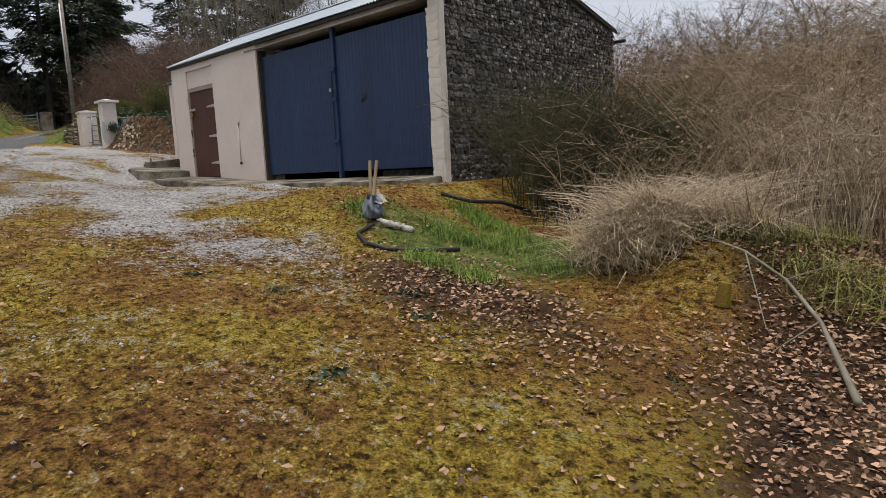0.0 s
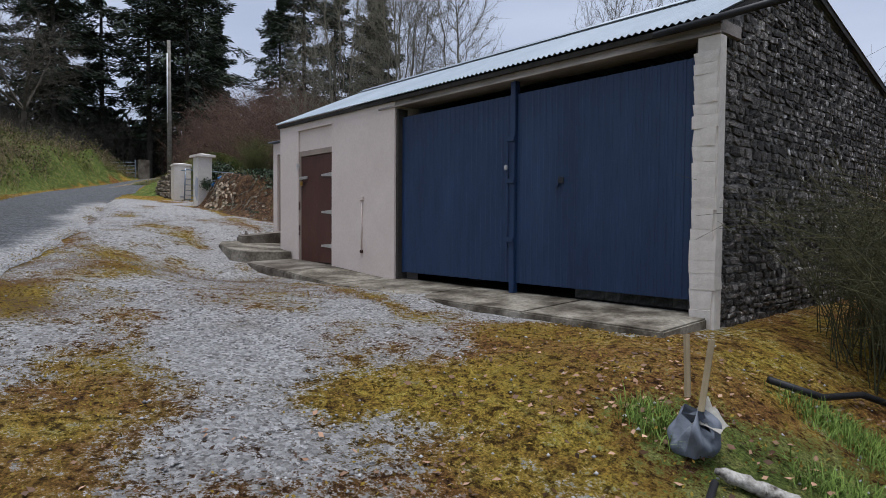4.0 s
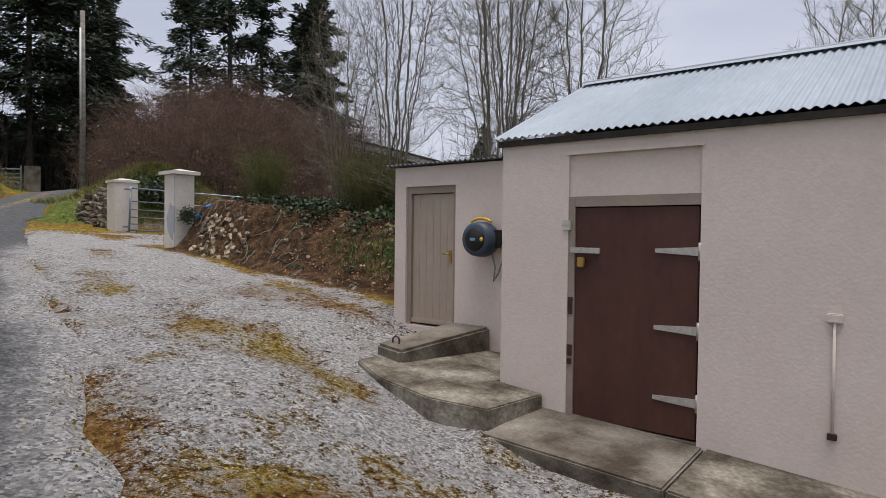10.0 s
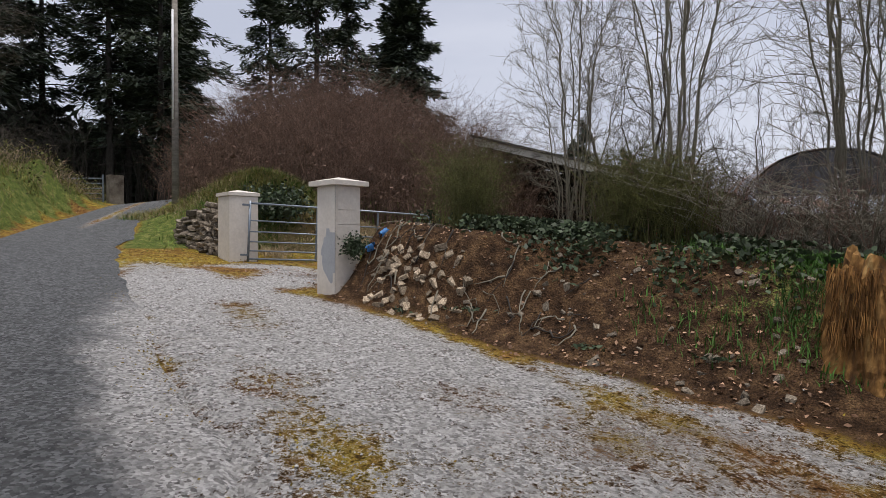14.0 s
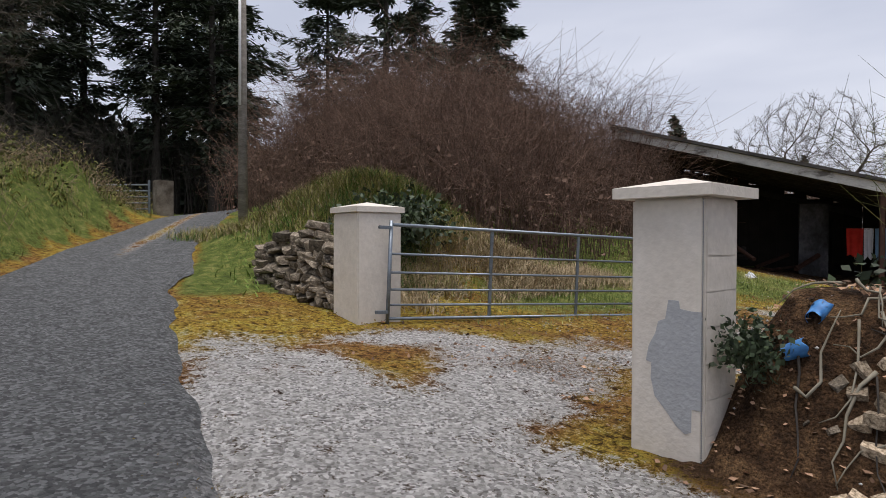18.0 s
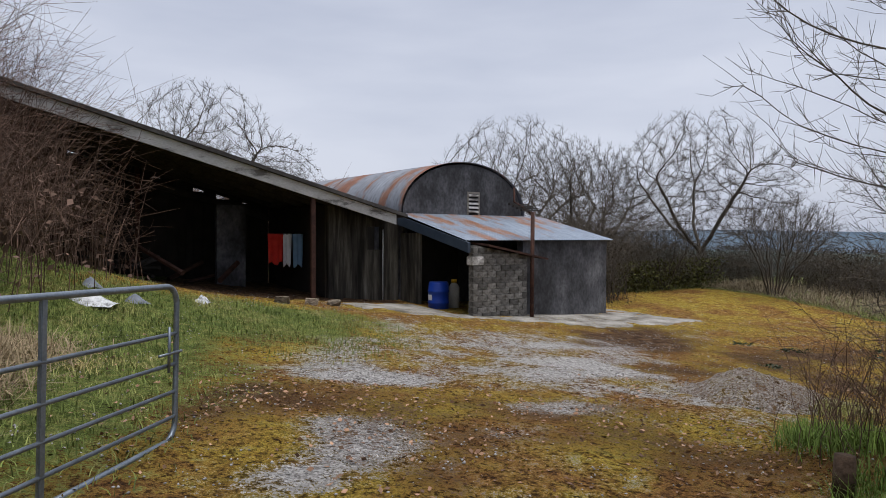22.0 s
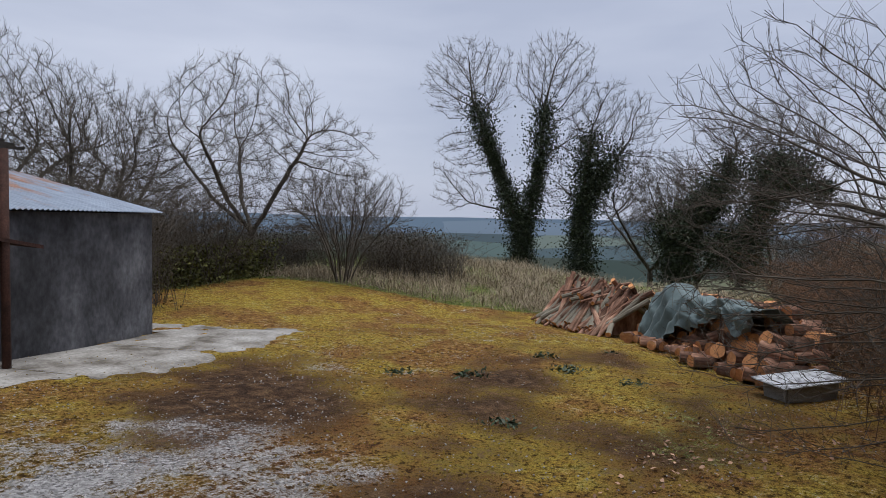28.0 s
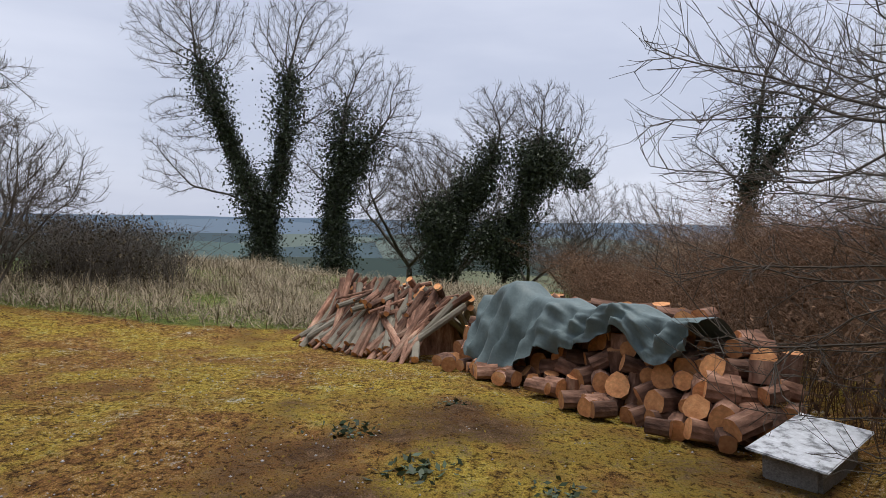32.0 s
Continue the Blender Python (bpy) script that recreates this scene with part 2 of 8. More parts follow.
M_IVY = mat("ivy_leaf", S((0.3, (0.016, 0.023, 0.011)), (0.7, (0.055, 0.07, 0.034))), 3.0, 0.5, 0, var=0.6)
M_IVYLOW = mat("bank_ivy_leaf", S((0.3, (0.020, 0.032, 0.016)), (0.7, (0.06, 0.085, 0.04))), 3.0, 0.55, 0, var=0.5)
M_GORSE = mat("gorse_green", S((0.3, (0.05, 0.055, 0.018)), (0.7, (0.14, 0.14, 0.045))), 2.0, 0.9, 0, var=0.5)
M_BRAMBLE = mat("bramble_stem", S((0.3, (0.085, 0.054, 0.041)), (0.6, (0.165, 0.105, 0.078)), (0.8, (0.25, 0.175, 0.13))), 1.5, 0.95, 0, var=0.5)
M_RUSSET = mat("russet_twigs", S((0.3, (0.16, 0.112, 0.07)), (0.6, (0.33, 0.25, 0.165)), (0.8, (0.48, 0.40, 0.28))), 1.2, 0.95, 0, var=0.6)
M_BANKBRUSH = mat("red_brown_brush", S((0.3, (0.085, 0.05, 0.03)), (0.6, (0.18, 0.105, 0.06)), (0.8, (0.27, 0.18, 0.105))), 1.2, 0.95, 0, var=0.5)
M_PALEGRASS = mat("bleached_grass", S((0.3, (0.17, 0.135, 0.085)), (0.7, (0.36, 0.30, 0.20))), 2.0, 0.9, 0, var=0.45)
M_PALESTRAW = mat("pale_straw", S((0.3, (0.30, 0.23, 0.145)), (0.7, (0.56, 0.46, 0.31))), 2.0, 0.9, 0, var=0.4)
M_STALK = mat("tan_stalks", S((0.3, (0.36, 0.28, 0.19)), (0.7, (0.62, 0.53, 0.39))), 1.4, 0.95, 0, var=0.45)
M_STRAW = mat("dead_straw", S((0.3, (0.22, 0.165, 0.095)), (0.7, (0.42, 0.34, 0.215))), 2.0, 0.9, 0, var=0.35)
M_GRASS = mat("green_grass", S((0.3, (0.085, 0.14, 0.028)), (0.7, (0.20, 0.28, 0.055))), 1.0, 0.85, 0, var=0.4)
M_GRASSSOFT = mat("soft_yard_grass", S((0.3, (0.085, 0.125, 0.03)), (0.5, (0.17, 0.21, 0.055)), (0.7, (0.36, 0.31, 0.13))), 1.1, 0.9, 0, var=0.5)
M_BROOM = mat("dark_broom_stem", S((0.3, (0.03, 0.032, 0.014)), (0.7, (0.085, 0.078, 0.035))), 2.0, 0.9, 0, var=0.5)
M_OLIVE = mat("olive_hedge_leaf", S((0.3, (0.035, 0.028, 0.017)), (0.7, (0.10, 0.078, 0.045))), 1.2, 0.95, 0, var=0.5)
M_GRASSDARK = mat("dark_bank_grass", S((0.3, (0.028, 0.07, 0.014)), (0.7, (0.075, 0.16, 0.028))), 1.0, 0.85, 0, var=0.4)
M_GRASSDULL = mat("rough_grass", S((0.3, (0.14, 0.145, 0.04)), (0.7, (0.30, 0.275, 0.09))), 0.8, 0.9, 0, var=0.45)
M_LEAF = mat("dead_leaf", S((0.3, (0.15, 0.08, 0.048)), (0.7, (0.38, 0.24, 0.155))), 3.0, 0.85, 0, var=0.7)
M_MOSS = mat("moss_cushion", S((0.3, (0.14, 0.085, 0.016)), (0.5, (0.23, 0.155, 0.024)), (0.75, (0.31, 0.25, 0.045))), 2.5, 1.0, 0.5, 60, var=0.45)
M_LOGBARK = mat("log_bark", S((0.32, (0.06, 0.03, 0.02)), (0.46, (0.16, 0.082, 0.052)), (0.60, (0.27, 0.155, 0.105)), (0.78, (0.44, 0.33, 0.23))), 4.0, 0.9, 0.5, 24, stretch=(1, 1, 0.5), fine=(20, 0.25), var=0.5)
M_LOGEND = mat("sawn_log_end", S((0.3, (0.34, 0.13, 0.05)), (0.55, (0.56, 0.27, 0.11)), (0.8, (0.70, 0.46, 0.25))), 6.0, 0.85, 0.2, 40, fine=(30, 0.15), var=0.35)
M_TARP = mat("grey_green_tarpaulin", S((0.3, (0.085, 0.118, 0.118)), (0.7, (0.14, 0.185, 0.185))), 2.5, 0.55, 0.4, 9, fine=(30, 0.08))
M_SILT = mat("grey_grit", S((0.3, (0.19, 0.175, 0.155)), (0.7, (0.31, 0.295, 0.27))), 3.0, 1.0, 0.6, 60, fine=(60, 0.25))
M_PEBBLE = mat("pale_chippings", S((0.3, (0.24, 0.23, 0.225)), (0.7, (0.42, 0.41, 0.40))), 6.0, 0.95, 0.2, 40, var=0.45)
M_CARPAINT = mat("dark_car_paint", S((0.3, (0.012, 0.016, 0.022)), (0.7, (0.02, 0.025, 0.033))), 1.0, 0.2, 0, spec=0.6)
M_GLASS = mat("car_glass", S((0.3, (0.02, 0.025, 0.03)), (0.7, (0.03, 0.035, 0.04))), 1.0, 0.06, 0, spec=0.8)
M_WHITE = mat("white_plastic", S((0.3, (0.62, 0.62, 0.62)), (0.7, (0.74, 0.74, 0.74))), 3.0, 0.5, 0.05, 20)
M_GREYPATCH = mat("bare_cement_patch", S((0.3, (0.33, 0.34, 0.355)), (0.7, (0.40, 0.41, 0.425))), 3.0, 0.9, 0.3, 40, fine=(30, 0.06))
M_REDCLOTH = mat("red_cloth", S((0.3, (0.42, 0.018, 0.012)), (0.7, (0.58, 0.035, 0.022))), 4.0, 0.9, 0.2, 20)
M_WHITECLOTH = mat("white_cloth", S((0.3, (0.66, 0.66, 0.70)), (0.7, (0.78, 0.78, 0.82))), 4.0, 0.9, 0.2, 20)
M_BLUECLOTH = mat("pale_blue_cloth", S((0.3, (0.15, 0.26, 0.40)), (0.7, (0.22, 0.36, 0.52))), 4.0, 0.9, 0.2, 20)
M_BLUEPLASTIC = mat("blue_plastic", S((0.3, (0.008, 0.035, 0.26)), (0.7, (0.016, 0.06, 0.38))), 3.0, 0.4, 0.05, 20)
M_TUB = mat("weathered_blue_tub", S((0.3, (0.03, 0.13, 0.36)), (0.7, (0.08, 0.24, 0.50))), 9.0, 0.5, 0.1, 20, fine=(20, 0.2))
M_SLATE = mat("slate_blue_plastic", S((0.3, (0.035, 0.05, 0.075)), (0.7, (0.055, 0.075, 0.105))), 3.0, 0.45, 0.05, 20)
M_YELLOW = mat("yellow_plastic", S((0.3, (0.62, 0.36, 0.02)), (0.7, (0.72, 0.44, 0.03))), 3.0, 0.45, 0.05, 20)
M_BRASS = mat("brass", S((0.3, (0.42, 0.27, 0.07)), (0.7, (0.55, 0.37, 0.12))), 10.0, 0.35, 0.05, 30, metal=0.8)
M_SOIL = mat("bare_bank_soil", S((0.3, (0.03, 0.021, 0.015)), (0.5, (0.065, 0.043, 0.029)), (0.75, (0.115, 0.082, 0.054))), 2.2, 1.0, 0.7, 20, fine=(24, 0.35))
M_STUMP = mat("rotten_stump_wood", S((0.34, (0.05, 0.026, 0.012)), (0.46, (0.15, 0.075, 0.024)), (0.58, (0.30, 0.165, 0.055)), (0.72, (0.42, 0.29, 0.12))), 7.0, 1.0, 1.0, 24, stretch=(1, 1, 0.3), fine=(22, 0.45), detail=9)
M_STUMPFIBRE = mat("rotten_wood_fibre", S((0.3, (0.13, 0.06, 0.02)), (0.6, (0.33, 0.17, 0.055)), (0.8, (0.50, 0.33, 0.14))), 3.0, 1.0, 0, var=0.6)
M_SHEETWHITE = mat("dirty_white_panel", S((0.38, (0.16, 0.165, 0.17)), (0.5, (0.50, 0.52, 0.54)), (0.8, (0.66, 0.68, 0.70))), 9.0, 0.5, 0.1, 20, fine=(30, 0.12))
M_BAG = mat("grey_sacking", S((0.3, (0.10, 0.115, 0.14)), (0.7, (0.20, 0.22, 0.26))), 6.0, 0.6, 0.3, 20)


# ---- mesh helpers ----
class Geo:
    """Collects vertices and faces of one mesh."""

    def __init__(self):
        self.v, self.f = [], []

    def add(self, verts, faces):
        k = len(self.v)
        self.v += [tuple(p) for p in verts]
        self.f += [tuple(i + k for i in q) for q in faces]
        return self

    def box(self, x0, x1, y0, y1, z0, z1):
        return self.add([(x, y, z) for z in (z0, z1) for x, y in ((x0, y0), (x1, y0), (x1, y1), (x0, y1))],
                        [(3, 2, 1, 0), (4, 5, 6, 7), (0, 1, 5, 4), (1, 2, 6, 5), (2, 3, 7, 6), (3, 0, 4, 7)])

    def prism(self, outline, axis, a, b):
        """An outline in the plane across the axis, drawn out from a to b."""
        def at(p, q, s):
            return {"x": (s, p, q), "y": (p, s, q), "z": (p, q, s)}[axis]
        n = len(outline)
        return self.add([at(p, q, a) for p, q in outline] + [at(p, q, b) for p, q in outline],
                        [tuple(range(n)), tuple(range(2 * n - 1, n - 1, -1))] + [(i, (i + 1) % n, n + (i + 1) % n, n + i) for i in range(n)])

    def tube(self, pts, radii, sides=8, cap=True):
        pts = [Vector(p) for p in pts]
        if not hasattr(radii, "__len__"):
            radii = [radii] * len(pts)
        rings, ref = [], None
        for i, p in enumerate(pts):
            d = (pts[min(i + 1, len(pts) - 1)] - pts[max(i - 1, 0)]).normalized()
            if ref is None:
                ref = d.orthogonal().normalized()
            ref = (ref - d * ref.dot(d))
            ref = ref.normalized() if ref.length > 1e-6 else d.orthogonal().normalized()
            bi = d.cross(ref)
            rings.append([p + (ref * math.cos(2 * math.pi * k / sides) + bi * math.sin(2 * math.pi * k / sides)) * radii[i] for k in range(sides)])
        faces = [(i * sides + k, i * sides + (k + 1) % sides, (i + 1) * sides + (k + 1) % sides, (i + 1) * sides + k) for i in range(len(pts) - 1) for k in range(sides)]
        if cap:
            faces += [tuple(range(sides - 1, -1, -1)), tuple((len(pts) - 1) * sides + k for k in range(sides))]
        return self.add([q for r in rings for q in r], faces)

    def grid(self, rows):
        """Rows of points of one length, joined into a sheet."""
        n = len(rows[0])
        return self.add([p for r in rows for p in r], [(i * n + j, i * n + j + 1, (i + 1) * n + j + 1, (i + 1) * n + j) for i in range(len(rows) - 1) for j in range(n - 1)])

    def mesh(self, name, material, smooth=False, bevel=0.0):
        me = bpy.data.meshes.new(name)
        me.from_pydata(self.v, [], self.f)
        bm = bmesh.new()
        bm.from_mesh(me)
        bmesh.ops.recalc_face_normals(bm, faces=bm.faces)
        if bevel:
            bmesh.ops.bevel(bm, geom=list(bm.edges), offset=bevel, segments=2, affect="EDGES", clamp_overlap=True)
        bm.to_mesh(me)
        bm.free()
        me.materials.append(material)
        if smooth:
            me.shade_smooth()
        return me


def arrays(name, verts, faces, material, smooth=False):
    """A mesh from numpy arrays of vertices and of faces of one size."""
    verts, faces = np.asarray(verts, np.float32), np.asarray(faces, np.int32)
    me = bpy.data.meshes.new(name)
    me.vertices.add(len(verts))
    me.vertices.foreach_set("co", verts.ravel())
    k = faces.shape[1]
    me.loops.add(faces.size)
    me.loops.foreach_set("vertex_index", faces.ravel())
    me.polygons.add(len(faces))
    me.polygons.foreach_set("loop_start", np.arange(0, faces.size, k, dtype=np.int32))
    me.update(calc_edges=True)
    me.materials.append(material)
    if smooth:
        me.shade_smooth()
    return me


def sticks(name, seg, rad, material, sides=3):
    """Many tapered rods: seg (n, 2, 3) ends, rad (n, 2)."""
    seg, rad = np.asarray(seg, float), np.asarray(rad, float)
    d = seg[:, 1] - seg[:, 0]
    d /= np.linalg.norm(d, axis=1, keepdims=True) + 1e-9
    ref = np.where(np.abs(d[:, 2:3]) < 0.9, (0.0, 0.0, 1.0), (1.0, 0.0, 0.0))
    a = np.cross(d, ref)
    a /= np.linalg.norm(a, axis=1, keepdims=True) + 1e-9
    b = np.cross(d, a)
    ang = 2 * np.pi * np.arange(sides) / sides
    ring = a[:, None] * np.cos(ang)[None, :, None] + b[:, None] * np.sin(ang)[None, :, None]
    v = np.concatenate([seg[:, 0, None] + ring * rad[:, 0, None, None], seg[:, 1, None] + ring * rad[:, 1, None, None]], 1).reshape(-1, 3)
    k = np.arange(sides)
    q = np.stack([k, (k + 1) % sides, sides + (k + 1) % sides, sides + k], 1)
    f = (np.arange(len(seg))[:, None, None] * 2 * sides + q[None]).reshape(-1, 4)
    return arrays(name, v, f, material, True)


def leaves(name, at, size, material, rng, flat=0.0, long=1.0):
    """Many small folded leaf blades at the points."""
    at, n = np.asarray(at, float), len(at)
    u = rng.normal(size=(n, 3))
    u[:, 2] *= 1 - flat
    u /= np.linalg.norm(u, axis=1, keepdims=True)
    w = rng.normal(size=(n, 3))
    w[:, 2] *= 1 - flat
    w -= u * (w * u).sum(1, keepdims=True)
    w /= np.linalg.norm(w, axis=1, keepdims=True)
    s = (size * rng.uniform(0.6, 1.4, n))[:, None]
    nn = np.cross(u, w) * s * 0.15
    v = np.stack([at - u * s * long, at + w * s * 0.6 + nn, at + u * s * long, at - w * s * 0.6 + nn], 1).reshape(-1, 3)
    f = np.arange(4 * n).reshape(-1, 4)
    return arrays(name, v, f, material)


def thing(name, label, category, m=None, group="", kind=""):
    ob = new(name)
    if m is not None:
        ob.matrix_world = m
    ob.empty_display_size = 0.2
    return tagged(ob, label, category, group, kind)


def part(name, me, parent, label="", m=None):
    ob = new(name, me)
    ob.parent = parent
    if m is not None:
        ob.matrix_basis = m
    return tagged(ob, label) if label else ob


def solid(name, me, label, category, m=None, group="", kind=""):
    ob = new(name, me)
    if m is not None:
        ob.matrix_world = m
    return tagged(ob, label, category, group, kind)


def bx(x0, x1, y0, y1, z0, z1):
    return Geo().box(x0, x1, y0, y1, z0, z1)


def smooth_step(v, a, b):
    t = min(1.0, max(0.0, (v - a) / (b - a)))
    return t * t * (3 - 2 * t)


# ---- lie of the land ----
FALL_X = (-3000, -400, -90, -45, -34, -28, -23, -19, -15, -10, -6.5, -3.5, 0, 6, 20, 60, 200, 500, 900, 1600, 3000)
FALL_Z = (60, 22, 6.4, 4.72, 3.6, 3.05, 2.65, 2.32, 1.95, 1.45, 1.05, 0.63, 0.0, -0.9, -3.2, -12, -34, -50, -60, -60, -60)


def sstep(v, a, b):
    t = np.clip((v - a) / (b - a), 0, 1)
    return t * t * (3 - 2 * t)


def hill(x, y, cx, cy, rx, ry, h, turn=0.0):
    c, s = math.cos(turn), math.sin(turn)
    u, w = (x - cx) * c + (y - cy) * s, -(x - cx) * s + (y - cy) * c
    return h * np.exp(-((u / rx) ** 2 + (w / ry) ** 2))


ROAD_X = (-160, -110, -65, -45, -37, -32, -28.5, -24, -20, -15, -10, -5, 0, 5, 20, 60)
ROAD_Y = (66, 46, 28.0, 15.9, 11.0, 8.6, 7.3, 6.0, 4.9, 3.4, 1.5, -0.9, -3.2, -5.2, -11, -26)


def road_edge(x):
    return np.interp(x, ROAD_X, ROAD_Y)


def land(x, y):
    """Height of the ground at x, y (numbers or arrays), without the banks."""
    x, y = np.asarray(x, float), np.asarray(y, float)
    z = np.interp(x, FALL_X, FALL_Z)
    for s in (0.8, 1.6):
        z = 0.5 * z + 0.25 * (np.interp(x - s, FALL_X, FALL_Z) + np.interp(x + s, FALL_X, FALL_Z))
    z = z - 0.2 * sstep(y, 12, 20) * sstep(-x, 14, 20) + 0.2 * sstep(y, 16, 21) * sstep(x, -17, -11) * (1 - sstep(x, -4, 6))
    # shelf that carries the hedge north and east of the yard
    shelf = 1.45 + 0.75 * sstep(y, 24, 35)
    hold_ = np.maximum(sstep(y, 23, 31) * sstep(x, -17, -9), sstep(x, -12, -6) * sstep(y, 16, 20)) * (1 - sstep(x, 2, 22)) * (1 - sstep(y, 42, 60))
    z = z + hold_ * (shelf - z)
    # level strip cut for the long shed
    cut = sstep(y, 3.2, 5.2) * (1 - sstep(y, 13, 15)) * sstep(-x, 4.3, 6.0) * (1 - sstep(-x, 13.0, 15.5))
    z = z + cut * (np.clip(z, 1.29, 1.37) - z)
    # hollow round the concrete landing
    z = z - 0.2 * sstep(y, 4.9, 6.0) * (1 - sstep(y, 8.0, 8.8)) * sstep(-x, 13.9, 14.7) * (1 - sstep(-x, 16.1, 17.3))
    # the land drops to a valley north and east
    z = z - 0.10 * np.maximum(y - 36, 0) * sstep(y, 36, 60) * (1 - sstep(y, 60, 400)) - 24 * sstep(y, 60, 300) - 20 * sstep(y, 300, 1200)
    return z


def ground(x, y):
    """Height of the ground with banks, mounds and hollows."""
    x, y = np.asarray(x, float), np.asarray(y, float)
    z = land(x, y)
    # earth bank between the gravel yard and the farmyard
    z = z + 1.15 * sstep(y, 8.6 + 0.12 * sstep(-x, 20.5, 22.3), 10.6 - 1.0 * sstep(-x, 20.5, 22.3)) * (1 - sstep(y, 11.4, 13.4)) * sstep(-x, 15.5, 17.5) * (1 - sstep(-x + 2.6 * sstep(y, 9.8, 11.4), 24.05, 24.7))
    z = z + hill(x, y, -22.0, 13.3, 0.7, 0.9, 0.3)
    # grass hump and thicket mound past the gate
    z = z + hill(x, y, -33.2, 12.9, 2.6, 1.5, 1.7, 0.45) + hill(x, y, -38, 19.5, 6.5, 5.0, 2.6, 0.3)
    # rough verge across the road
    south = road_edge(x) - y
    lump = 0.5 + 0.25 * np.sin(1.9 * x + 0.7 * y) + 0.25 * np.sin(2.3 * y - 1.1 * x + 1.0)
    z = z + (1.3 - 0.85 * sstep(-x, 18, 26)) * sstep(south, 5.2, 8.0) * sstep(-x, -6, 6) + (0.4 + 0.8 * lump + 0.7 * sstep(-x, 32, 38)) * sstep(south, 3.4, 5.0) * sstep(-x, 26, 29) * (1 - 0.75 * sstep(-x, 44.0, 46.0))
    # bank below the barn's gable and beside the path's start
    z = z + 0.55 * sstep(y, 4.0, 6.5) * (1 - sstep(y, 16, 20)) * sstep(x, -3.0, -0.6) + hill(x, y, -1.9, 5.4, 0.9, 0.7, 0.35)
    z = z + 0.6 * sstep(y, 12.6, 14.0) * (1 - sstep(y, 15.0, 17.5)) * sstep(x, -16.5, -12) * (1 - sstep(x, -2, 4))
    return z


def gz(x, y):
    return float(ground(x, y))


# ---- ground ----
def lattice(x, y, size, seed):
    """Smooth value noise in 0 to 1 on arrays."""
    u, w = np.asarray(x) / size + 1000.0, np.asarray(y) / size + 1000.0
    i, j = np.floor(u).astype(np.int64), np.floor(w).astype(np.int64)
    fu, fw = u - i, w - j
    fu, fw = fu * fu * (3 - 2 * fu), fw * fw * (3 - 2 * fw)

    def h(a, b):
        k = (a * 374761393 + b * 668265263 + seed * 974711) & 0x7FFFFFFF
        k = ((k ^ (k >> 13)) * 1274126177) & 0x7FFFFFFF
        return ((k ^ (k >> 16)) & 0xFFFF) / 65535.0
    return (h(i, j) * (1 - fu) + h(i + 1, j) * fu) * (1 - fw) + (h(i, j + 1) * (1 - fu) + h(i + 1, j + 1) * fu) * fw


def octaves(x, y, size, seed):
    return 0.5 * lattice(x, y, size, seed) + 0.3 * lattice(x, y, size * 0.43, seed + 1) + 0.2 * lattice(x, y, size * 0.19, seed + 2)


def blob(x, y, cx, cy, rx, ry, turn=0.0):
    return hill(x, y, cx, cy, rx, ry, 1.0, turn)


